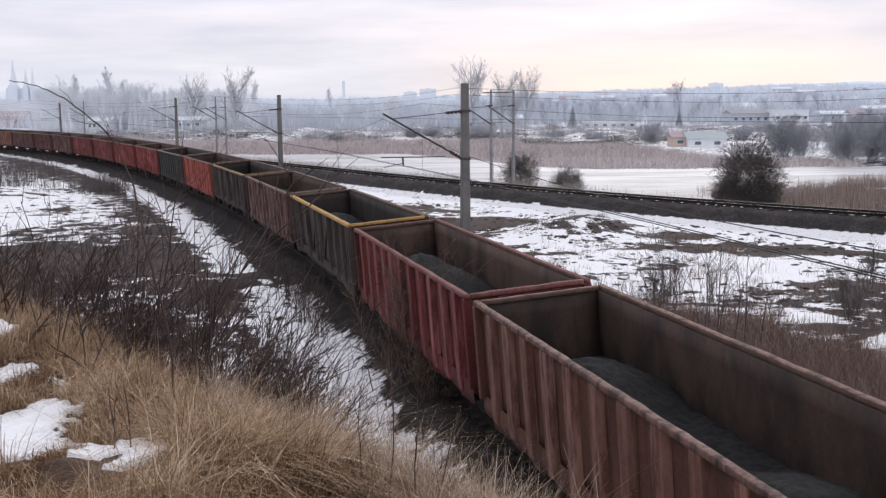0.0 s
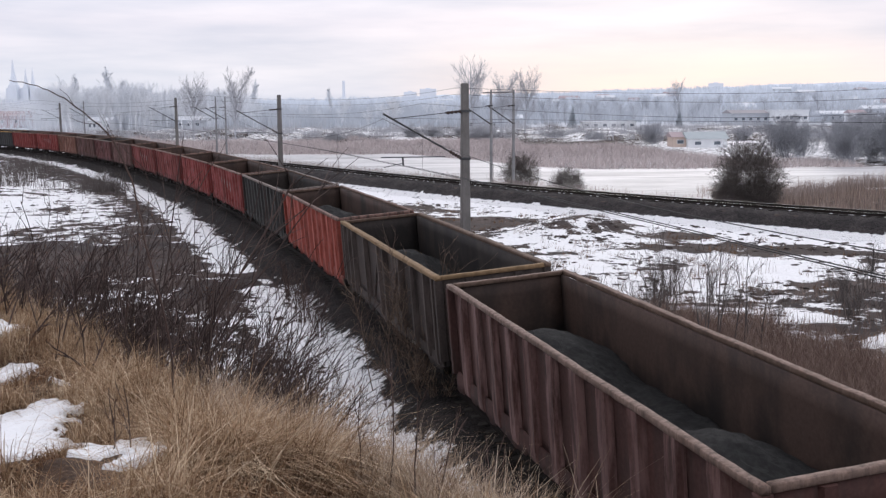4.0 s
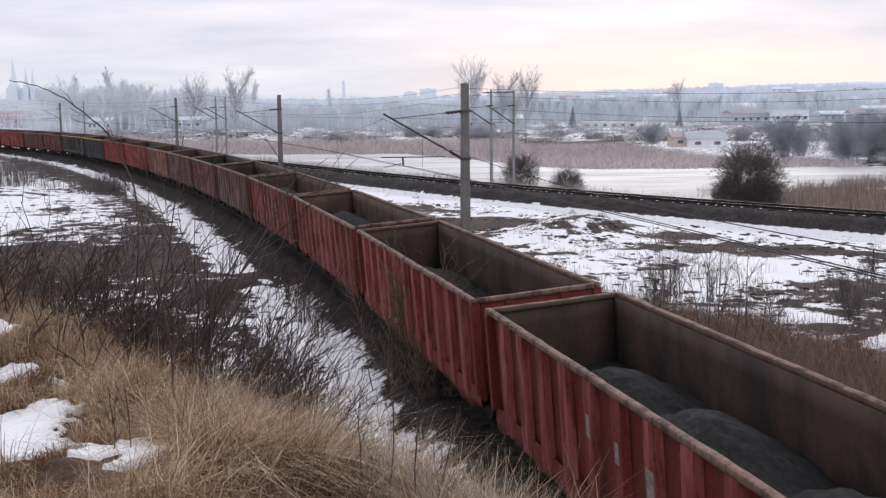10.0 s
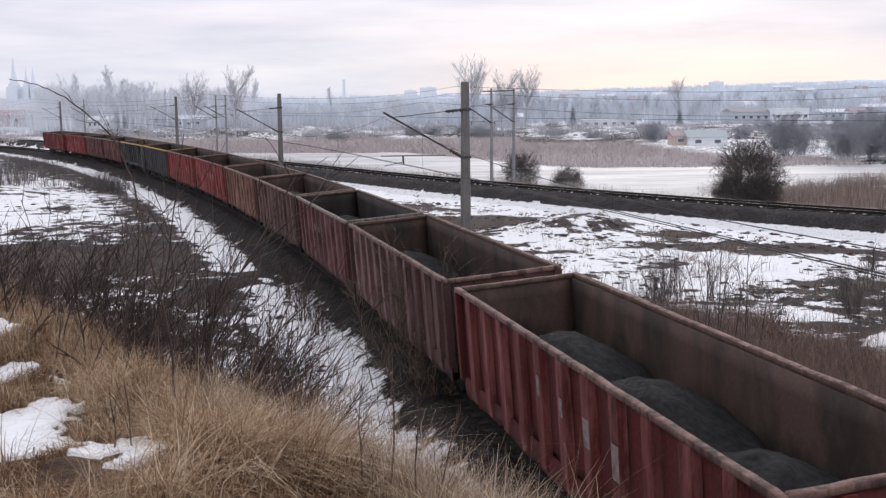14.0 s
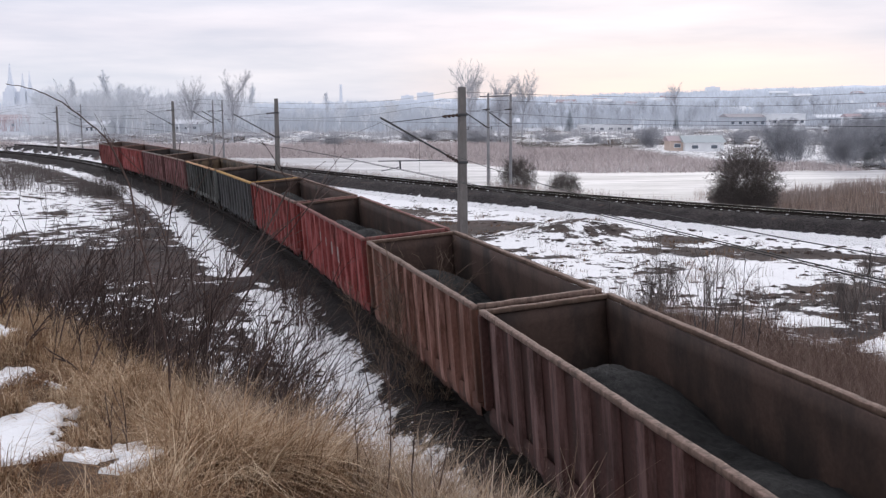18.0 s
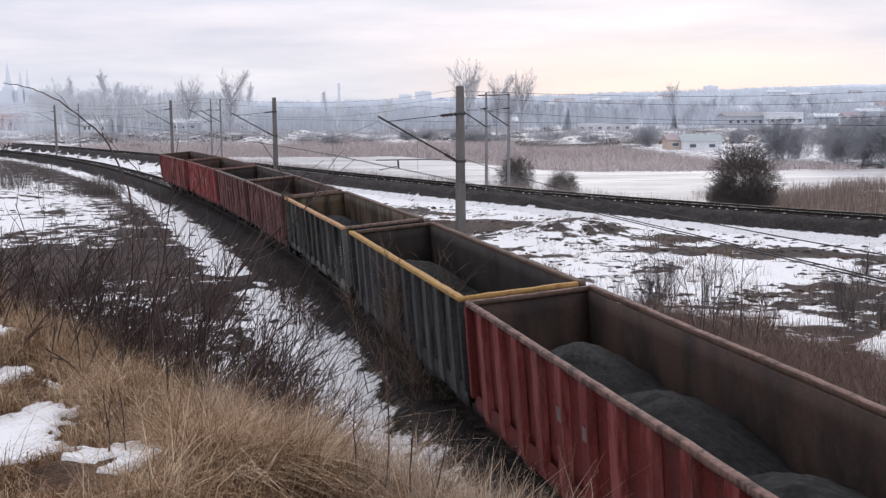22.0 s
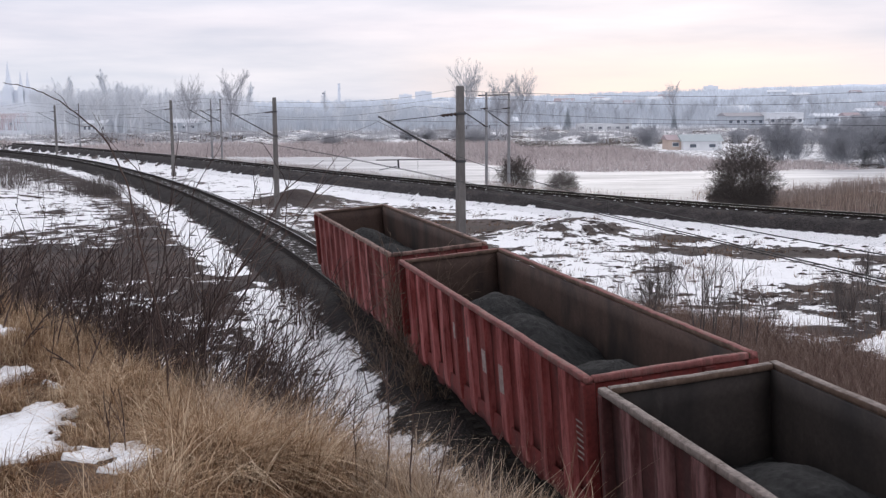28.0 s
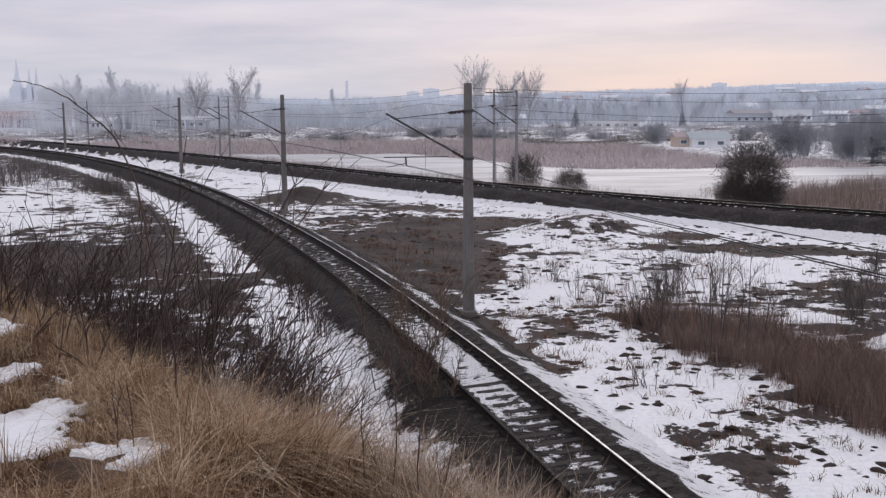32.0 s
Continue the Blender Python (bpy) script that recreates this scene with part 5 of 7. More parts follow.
def tree_meshes(seed, h, form, twig):
    """Trunk with limbs, and a crown of fine twigs."""
    rng = np.random.default_rng(seed)
    trunk = grow(rng, np.zeros((1, 3)), np.array([[0.0, 0, 1]]), np.array([h * 0.88]), 9, 0.035, 0.05)
    if form == "poplar":
        limbs = bough(rng, trunk, 26, 0.12, 0.97, 0.26, 0.32, 0.5, 6, 0.05, 0.12)
        a = bough(rng, limbs, 7, 0.15, 1.0, 0.5, 0.4, 0.4, 5, 0.07, 0.1)
        b = bough(rng, a, 5, 0.2, 1.0, 0.55, 0.5, 0.3, 4, 0.1, 0.06)
    elif form == "spread":
        limbs = bough(rng, trunk, 20, 0.16, 0.90, 0.56, 0.85, 0.35, 6, 0.05, 0.03)
        a = bough(rng, limbs, 7, 0.2, 1.0, 0.44, 0.55, 0.2, 5, 0.07, 0.03)
        b = bough(rng, a, 6, 0.15, 1.0, 0.6, 0.55, 0.1, 4, 0.09, 0.02)
    elif form == "vase":
        trunk = grow(rng, np.zeros((1, 3)), np.array([[0.0, 0, 1]]), np.array([h * 0.62]), 9, 0.04, 0.05)
        limbs = bough(rng, trunk, 24, 0.22, 1.0, 0.74, 0.85, 0.30, 7, 0.05, 0.05)
        a = bough(rng, limbs, 9, 0.15, 1.0, 0.46, 0.60, 0.2, 5, 0.07, 0.03)
        b = bough(rng, a, 7, 0.15, 1.0, 0.5, 0.5, 0.2, 4, 0.09, 0.03)
    elif form == "globe":
        # a dense round bush: fine twigs all through an egg-shaped crown
        base = np.zeros((14, 3))
        base[:, :2] = rng.normal(0, 0.05 * h, (14, 2))
        aim = np.concatenate([rng.normal(0, 0.55, (14, 2)), np.ones((14, 1))], 1)
        trunk = grow(rng, base, aim, np.full(14, h * 0.6), 7, 0.12, 0.04)
        limbs = bough(rng, trunk, 7, 0.1, 1.0, 0.45, 0.9, 0.15, 5, 0.14, 0.02)
        m = 4600
        d = rng.normal(0, 1, (m, 3))
        d /= np.linalg.norm(d, axis=1, keepdims=True)
        lump = 0.48 + 0.95 * rough(np.arctan2(d[:, 1], d[:, 0]) * 1.7 + 9, d[:, 2] * 2.4 + 9, seed, 3)
        p = d * (rng.uniform(0.08, 1.0, m) ** 0.5 * lump)[:, None] * np.array([0.52, 0.52, 0.50]) * h
        p[:, 2] = np.maximum(p[:, 2] + 0.46 * h, 0.02 * h)
        a = grow(rng, p, d * np.array([1, 1, 0.7]) + rng.normal(0, 0.55, (m, 3)) + np.array([0, 0, 0.35]), h * rng.uniform(0.05, 0.20, m) * (0.7 + 0.6 * np.maximum(0, d[:, 2])), 4, 0.15, 0.02)
        s = h / 15
        v1 = joined([tubes(trunk, taper(trunk, 0.14 * s, 0.05 * s), 6), tubes(limbs, taper(limbs, 0.08 * s, 0.03 * s), 4)])
        c = bough(rng, a, 2, 0.2, 1.0, 0.6, 0.8, 0.1, 3, 0.1, 0.0)
        v2 = joined([tubes(a, taper(a, 0.035 * s, 0.016 * s), 3), tubes(c, taper(c, 0.02 * s, 0.01 * s), 3)])
        return mesh_np("trunk", *v1, None, M[twig]), mesh_np("crown", *v2, None, M[twig])
    else:
        base = np.zeros((9, 3))
        base[:, :2] = rng.normal(0, 0.05 * h, (9, 2))
        aim = np.concatenate([rng.normal(0, 0.62, (9, 2)), np.ones((9, 1))], 1)
        trunk = grow(rng, base, aim, np.full(9, h * 0.8), 7, 0.1, 0.06)
        limbs = bough(rng, trunk, 9, 0.05, 1.0, 0.50, 0.75, 0.25, 5, 0.10, 0.04)
        a = bough(rng, limbs, 7, 0.1, 1.0, 0.66, 0.8, 0.15, 5, 0.11, 0.03)
        b = bough(rng, a, 6, 0.1, 1.0, 0.75, 0.85, 0.1, 4, 0.12, 0.02)
    if form == "dome":
        base = np.zeros((16, 3))
        base[:, :2] = rng.normal(0, 0.07 * h, (16, 2))
        aim = np.concatenate([rng.normal(0, 0.75, (16, 2)), rng.uniform(0.5, 1.1, (16, 1))], 1)
        trunk = grow(rng, base, aim, h * rng.uniform(0.5, 0.72, 16), 7, 0.12, 0.03)
        limbs = bough(rng, trunk, 8, 0.1, 1.0, 0.50, 1.0, 0.1, 5, 0.14, 0.02)
        a = bough(rng, limbs, 6, 0.1, 1.0, 0.62, 1.0, 0.1, 5, 0.16, 0.01)
        b = bough(rng, a, 5, 0.1, 1.0, 0.75, 1.0, 0.05, 4, 0.18, 0.0)
        form = "bush"
    s = h / 15
    thick = 0.8 if form == "bush" else 0.36 if form == "vase" else 0.5
    bole = 0.6 if form == "vase" else 1.0
    c = bough(rng, b, 5 if form == "bush" else 3, 0.2, 1.0, 0.85 if form == "bush" else 0.6, 0.75, 0.1, 3, 0.12, 0.02)
    v1 = joined([tubes(trunk, taper(trunk, 0.28 * s * bole if form != "bush" else 0.12 * s, 0.05 * s), 7), tubes(limbs, taper(limbs, 0.11 * s * bole if form != "bush" else 0.08 * s, 0.03 * s * bole), 4)])
    v2 = joined([tubes(a, taper(a, 0.05 * s * thick, 0.022 * s * thick), 3), tubes(b, taper(b, 0.032 * s * thick, 0.016 * s * thick), 3), tubes(c, taper(c, 0.017 * s * thick, 0.009 * s * thick), 3)])
    return mesh_np("trunk", *v1, None, M["bark"] if twig != "haze_pale_twig" else M["haze_pale_twig"]), mesh_np("crown", *v2, None, M[twig])


TREES = {}


def tree(name, kind, x, y, h, turn, label, category, group, sink=0.15, wide=1.0):
    tr, cr, h0 = TREES[kind]
    k = h / h0
    z = float(ground_z(np.array([x]), np.array([y]))[0]) - sink
    t = empty(name, pose(x, y, z, 0, 0, turn) @ Matrix.Diagonal((k * wide, k * wide, k, 1)), label, category, group)
    link("trunk", tr, t)
    link("crown", cr, t)
    return t


for kind, seed, h, form, twig in (("poplar", 1, 20, "poplar", "haze_pale_twig"), ("poplar_b", 2, 20, "poplar", "haze_pale_twig"), ("far_wide", 3, 16, "spread", "haze_pale_twig"),
                                  ("far_wide_b", 4, 16, "spread", "haze_pale_twig"), ("wide", 5, 18, "vase", "tree_twig"), ("wide_b", 6, 18, "vase", "tree_twig"),
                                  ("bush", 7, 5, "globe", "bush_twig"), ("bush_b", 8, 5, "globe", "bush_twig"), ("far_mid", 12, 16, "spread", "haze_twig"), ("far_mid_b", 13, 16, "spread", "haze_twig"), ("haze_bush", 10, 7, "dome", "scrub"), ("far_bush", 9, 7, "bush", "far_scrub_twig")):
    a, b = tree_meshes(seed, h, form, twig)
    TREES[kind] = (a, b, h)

rt = random.Random(11)


def px_x(u, y):
    """Sideways place of a column of the plan at the depth y."""
    return (u - 797) / 1871 * y


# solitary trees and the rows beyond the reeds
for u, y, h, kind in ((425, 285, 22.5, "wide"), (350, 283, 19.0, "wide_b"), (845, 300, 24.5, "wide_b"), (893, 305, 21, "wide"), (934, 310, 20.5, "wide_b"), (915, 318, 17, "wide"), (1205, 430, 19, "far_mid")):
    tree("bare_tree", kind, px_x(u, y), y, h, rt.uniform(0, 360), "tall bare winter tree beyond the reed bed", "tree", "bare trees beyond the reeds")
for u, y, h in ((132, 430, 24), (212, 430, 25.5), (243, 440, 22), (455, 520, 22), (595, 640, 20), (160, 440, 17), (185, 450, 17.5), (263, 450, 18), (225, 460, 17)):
    tree("poplar", rt.choice(("poplar", "poplar_b")), px_x(u, y), y, h, rt.uniform(0, 360), "tall narrow bare poplar pale with painted haze", "tree", "poplars of the far row", wide=2.0)
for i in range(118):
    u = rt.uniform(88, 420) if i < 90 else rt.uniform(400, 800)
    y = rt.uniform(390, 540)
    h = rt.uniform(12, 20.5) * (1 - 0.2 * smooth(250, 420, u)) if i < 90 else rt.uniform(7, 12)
    tree("bare_tree", rt.choice(("far_wide", "far_wide_b", "poplar_b" if u < 320 else "far_wide")), px_x(u, y), y, h, rt.uniform(0, 360), "bare haze-paled tree of the far row", "tree", "frosted far trees", wide=1.15)
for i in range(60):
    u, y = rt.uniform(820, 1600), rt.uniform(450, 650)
    tree("bare_tree", rt.choice(("far_mid", "far_mid_b")), px_x(u, y), y, rt.uniform(6, 12), rt.uniform(0, 360), "bare haze-paled tree among the houses", "tree", "frosted far trees", wide=1.2)

# bushes
tree("bush", "bush", 25.6, 90, 6.2, 40, "dense round dark bare bush at the pond's edge", "bush", "dark bushes by the pond", wide=0.9)
tree("bush", "bush_b", 27.0, 91, 3.3, 210, "low dense dark bush beside the round one", "bush", "dark bushes by the pond", wide=1.0)
tree("bush", "bush_b", 24.2, 90.5, 3.2, 130, "low dense dark bush beside the round one", "bush", "dark bushes by the pond", wide=1.0)
tree("bush", "bush", 7.3, 106, 4.6, 0, "small dark bare bush by the far track", "bush", "dark bushes by the pond", wide=0.8)
tree("bush", "bush_b", 11.6, 102, 3.3, 70, "small dark bare bush by the far track", "bush", "dark bushes by the pond", wide=1.0)
for u, y, h in ((1400, 180, 8.5), (1425, 186, 6.5), (1512, 160, 9), (1545, 168, 8), (1588, 162, 10), (1495, 190, 6.5), (1165, 250, 6), (1318, 260, 5)):
    tree("tall_bush", "far_bush", px_x(u, y), y, h, rt.uniform(0, 360), "tall dark bare bush behind the pond", "bush", "tall bushes behind the pond", 0.9, rt.uniform(0.9, 1.3))
for u, y, h in ((595, 270, 5.5), (850, 285, 7.5), (835, 290, 6.5), (870, 290, 6), (1055, 280, 5), (640, 300, 4.5), (740, 300, 6), (775, 310, 6), (990, 300, 5.5), (1030, 300, 5), (560, 300, 4)):
    tree("tall_bush", "haze_bush", px_x(u, y), y, h, rt.uniform(0, 360), "bare bush beyond the reed bed", "bush", "bushes beyond the reeds", 0.9, 1.3)


def fir_mesh(seed, h):
    rng = np.random.default_rng(seed)
    n = 420
    f = rng.uniform(0.06, 0.99, n) ** 0.9
    a = rng.uniform(0, 2 * math.pi, n)
    start = np.stack([0 * f, 0 * f, f * h], -1)
    aim = np.stack([np.cos(a), np.sin(a), -0.25 + 0 * f], -1)
    p = grow(rng, start, aim, (1 - f) * h * 0.24 + 0.15, 5, 0.05, -0.02)
    b = bough(rng, p, 7, 0.2, 1.0, 0.5, 0.9, -0.1, 3, 0.1, -0.05)
    return mesh_np("crown", *joined([tubes(p, taper(p, 0.07, 0.02), 3), tubes(b, taper(b, 0.06, 0.02), 3)]), None, M["fir"])


for u, y, h in ((1018, 380, 9.0), (1205, 420, 7)):
    x = px_x(u, y)
    f = empty("fir_tree", pose(x, y, float(ground_z(np.array([x]), np.array([y]))[0]) - 0.1), "fir tree by the houses with haze painted into its colour", "tree", "fir trees")
    bm = bmesh.new()
    cyl(bm, (0, 0, 0), (0, 0, h * 0.95), 0.16, 0.03, 8)
    part("trunk", bm, M["bark"], f)
    link("crown", fir_mesh(int(u), h), f)


def far_woods(name, n, az0, az1, r0, r1, hts, wide, mat, label, seed, per=16, loose=1.6):
    """Woods and scrub far off: tufts of fine upright twigs, uncountable."""
    rng = np.random.default_rng(seed)
    az = np.radians(rng.uniform(az0, az1, n))
    r = r0 + (r1 - r0) * rng.uniform(0, 1, n) ** 0.8
    x, y = r * np.sin(az), r * np.cos(az)
    z = ground_z(x, y)
    base = np.repeat(np.stack([x, y, z], -1), per, 0)
    size = np.repeat(rng.uniform(*hts, n), per)
    m = len(base)
    base[:, 0] += rng.normal(0, loose, m)
    base[:, 1] += rng.normal(0, loose, m)
    lean = rng.normal(0, 0.22, (m, 2))
    v, q = blades(base, size * rng.uniform(0.55, 1.1, m), lean, rng.uniform(0, 0.1, m), rng.uniform(*wide, m), rng, 3)
    tagged(link(name, mesh_np(name, v, q, None, M[mat])), label, "woods", kind="stuff")


# the hill woods wear the glowing ridge colour, haze painted in
far_woods("far_woods", 3600, -27, 27, 600, 1500, (4, 9), (0.9, 1.9), "ridge", "bare far-hill woods with haze and glow in their colour", 17)
far_woods("frosted_wood", 560, -20.9, -10.5, 430, 640, (7, 18), (0.12, 0.32), "haze_pale_twig", "haze-paled bare wood behind the line", 18, 60, 2.6)
far_woods("frosted_wood", 140, -25, -20.5, 525, 660, (7, 17), (0.12, 0.32), "haze_pale_twig", "haze-paled bare wood behind the red building", 25, 60, 2.6)
far_woods("frosted_wood", 900, -12, 4, 420, 760, (4, 10.5), (0.2, 0.5), "haze_twig", "low haze-paled wood at the hill's foot", 19, 26, 2.0)
far_woods("frosted_wood", 1150, 3, 26, 480, 900, (4, 9), (0.2, 0.5), "haze_twig", "haze-paled bare trees between the houses", 20, 26, 2.0)
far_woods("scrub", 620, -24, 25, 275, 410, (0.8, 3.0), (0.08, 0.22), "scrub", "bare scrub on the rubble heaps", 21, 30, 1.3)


# ---------------------------------------------------------------- reeds, weeds, tufts
def scatter(rng, n, test, x0, x1, y0, y1):
    out_x, out_y = [], []
    while sum(len(a) for a in out_x) < n:
        x, y = rng.uniform(x0, x1, n), rng.uniform(y0, y1, n)
        m = test(x, y)
        out_x.append(x[m])
        out_y.append(y[m])
    return np.concatenate(out_x)[:n], np.concatenate(out_y)[:n]


def stand(name, n, test, area, hts, width, mat, label, category, seed, lean=0.16, droop=0.1, k=4):
    rng = np.random.default_rng(seed)
    x, y = scatter(rng, n, test, *area)
    z = ground_z(x, y) - 0.03
    h = rng.uniform(*hts, n)
    v, q = blades(np.stack([x, y, z], -1), h, rng.normal(0, lean, (n, 2)), rng.uniform(0, droop, n), rng.uniform(*width, n), rng, k)
    return tagged(link(name, mesh_np(name, v, q, None, M[mat])), label, category, kind="stuff")


def in_reeds(x, y):
    dl, _ = off_line(x, y, TX[::6], TY[::6])
    ax, ay, bx, by = 7.3, 37.6, 12.9, 26.6
    t = np.clip(((x - ax) * (bx - ax) + (y - ay) * (by - ay)) / ((bx - ax) ** 2 + (by - ay) ** 2), 0, 1)
    d = np.hypot(x - ax - t * (bx - ax), y - ay - t * (by - ay)) / (1.25 + 2.1 * t)
    return (d + 1.6 * (rough(x / 1.5, y / 1.5, 5) - 0.5) < 1) & (dl < -4.6)


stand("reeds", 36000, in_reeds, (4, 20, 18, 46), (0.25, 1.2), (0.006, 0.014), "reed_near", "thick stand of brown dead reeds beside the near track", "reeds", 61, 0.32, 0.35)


def in_thin(x, y):
    d = ((x - 12.5) / 8.0) ** 2 + ((y - 36) / 13) ** 2
    dl, _ = off_line(x, y, TX[::6], TY[::6])
    return (d < 1) & (dl < -6) & (rough(x / 1.3, y / 1.3, 9) > 0.5)


stand("dry_weeds", 1700, in_thin, (4, 22, 20, 50), (0.35, 1.0), (0.010, 0.02), "reed_near", "thin brown dry weeds standing in the snow", "weeds", 62, 0.2, 0.2)


def in_tufts(x, y):
    dl, _ = off_line(x, y, TX[::6], TY[::6])
    dr, _ = off_line(x, y, FAR[:, 0], FAR[:, 1])
    return (dl < -3.2) & (dr > 6.5) & (rough(x / 1.1, y / 1.1, 14) > 0.67)


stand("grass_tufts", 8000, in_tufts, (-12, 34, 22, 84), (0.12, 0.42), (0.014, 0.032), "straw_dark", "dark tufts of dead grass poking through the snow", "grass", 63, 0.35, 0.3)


def in_tufts_near(x, y):
    dl, _ = off_line(x, y, TX[::6], TY[::6])
    return (dl < -2.6) & (dl > -11) & (rough(x / 0.6, y / 0.6, 24) > 0.64)


stand("grass_tufts", 6000, in_tufts_near, (-4, 22, 18, 50), (0.10, 0.36), (0.010, 0.024), "straw_dark", "dark clumps of dead grass beside the track", "grass", 68, 0.45, 0.4)


def in_tufts_left(x, y):
    dl, _ = off_line(x, y, TX[::6], TY[::6])
    return (dl > 4.4) & (dl < 40) & (rough(x / 1.7, y / 1.7, 15) > 0.64) & (np.hypot(x, y) > 24)


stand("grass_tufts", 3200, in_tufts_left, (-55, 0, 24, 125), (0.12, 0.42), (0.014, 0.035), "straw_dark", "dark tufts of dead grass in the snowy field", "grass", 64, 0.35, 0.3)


def in_path_tufts(x, y):
    dl, _ = off_line(x, y, TX[::6], TY[::6])
    return (dl > 2.0) & (dl < 5.5) & (rough(x / 0.5, y / 0.5, 26) > 0.55)


stand("grass_tufts", 2600, in_path_tufts, (-6, 3, 17, 33), (0.10, 0.42), (0.006, 0.014), "straw_dark", "thin tufts of dead grass on the snowy path", "grass", 69, 0.35, 0.3)


def clods(name, n, test, area, seed, big, label):
    """Lumps of earth and dead turf that stand out of the snow."""
    rng = np.random.default_rng(seed)
    x, y = scatter(rng, n, test, *area)
    z = ground_z(x, y)
    m, rings = 9, ((1.0, -0.05), (0.86, 0.45), (0.5, 0.9))
    size = rng.uniform(0.4, 1.0, n) ** 1.6 * big
    high = size * rng.uniform(0.15, 0.40, n)
    wide, turn = rng.uniform(0.55, 1.0, n), rng.uniform(0, math.pi, n)
    v = np.zeros((n, m * 3 + 1, 3))
    for k, (f, h) in enumerate(rings):
        a = np.linspace(0, 2 * math.pi, m, endpoint=False)[None, :]
        rr = f * size[:, None] * rng.uniform(0.45, 1.45, (n, m))
        u, w = rr * np.cos(a), rr * np.sin(a) * wide[:, None]
        v[:, k * m:(k + 1) * m, 0] = x[:, None] + u * np.cos(turn)[:, None] - w * np.sin(turn)[:, None]
        v[:, k * m:(k + 1) * m, 1] = y[:, None] + u * np.sin(turn)[:, None] + w * np.cos(turn)[:, None]
        v[:, k * m:(k + 1) * m, 2] = z[:, None] + h * high[:, None] * rng.uniform(0.7, 1.2, (n, m))
    v[:, -1] = np.stack([x, y, z + high], -1)
    base = (np.arange(n) * (m * 3 + 1))[:, None]
    q = np.concatenate([np.stack([base + k * m + np.arange(m)[None], base + k * m + (np.arange(m)[None] + 1) % m, base + (k + 1) * m + (np.arange(m)[None] + 1) % m, base + (k + 1) * m + np.arange(m)[None]], -1).reshape(-1, 4) for k in (0, 1)])
    t = np.stack([base + 2 * m + np.arange(m)[None], base + 2 * m + (np.arange(m)[None] + 1) % m, base + 3 * m + 0 * np.arange(m)[None]], -1).reshape(-1, 3)
    return tagged(link(name, mesh_np(name, v.reshape(-1, 3), q, t, M["clod"], True)), label, "earth", kind="stuff")


def clod_right(x, y):
    dl, _ = off_line(x, y, TX[::6], TY[::6])
    dr, _ = off_line(x, y, FAR[:, 0], FAR[:, 1])
    return (dl < -1.8) & (dr > 4.5) & (rough(x / 2.2, y / 2.2, 34) > 0.50)


def clod_left(x, y):
    dl, _ = off_line(x, y, TX[::6], TY[::6])
    return (dl > 2.6) & (dl < 34) & (rough(x / 2.4, y / 2.4, 35) > 0.53) & (np.hypot(x, y) > 21)


clods("earth_clods", 1500, clod_right, (-14, 26, 20, 84), 36, 0.25, "dark clods of earth and turf standing out of the snow")
clods("earth_clods", 500, clod_left, (-50, 1, 22, 110), 37, 0.28, "dark clods of earth and turf beside the track")


def in_pond_edge(x, y):
    n = np.interp(x, POND[0], POND[1])
    return (y > n - 7) & (y < n + 1.5) & (rough(x / 3, y / 3, 16) > 0.42)


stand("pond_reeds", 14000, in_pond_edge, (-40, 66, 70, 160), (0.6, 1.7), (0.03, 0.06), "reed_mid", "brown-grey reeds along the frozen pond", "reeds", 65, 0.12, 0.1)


def in_right_reeds(x, y):
    dr, _ = off_line(x, y, FAR[:, 0], FAR[:, 1])
    return (dr < -9) & (dr > -48) & (x > 27 - 3 * rough(y / 4, x / 4, 3)) & (rough(x / 6, y / 6, 18) > 0.3)


stand("reeds", 22000, in_right_reeds, (24, 66, 62, 112), (0.6, 1.5), (0.018, 0.04), "reed", "brown reed belt behind the far track", "reeds", 66, 0.12, 0.1)


def in_reed_bed(x, y):
    f = np.interp(x, POND[0], POND[2])
    far = np.where(x < 18, 280, 240 - 70 * smooth(36, 50, x)) + 8 * (rough(x / 12, y / 12, 19) - 0.5)
    return (y > f - 2) & (y < far) & (np.hypot(x, y) < 285)


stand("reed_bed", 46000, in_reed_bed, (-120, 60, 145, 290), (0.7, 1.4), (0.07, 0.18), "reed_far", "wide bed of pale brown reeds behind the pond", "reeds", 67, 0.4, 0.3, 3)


far_woods("scrub", 90, -26, -20.5, 108, 150, (0.8, 2.6), (0.02, 0.05), "bush_twig", "dark bare scrub beside the curve", 23, 40, 0.9)
far_woods("scrub", 26, -19.2, -17.2, 98, 112, (0.8, 2.2), (0.02, 0.05), "bush_twig", "dark bare scrub in the snowy field", 24, 40, 0.8)


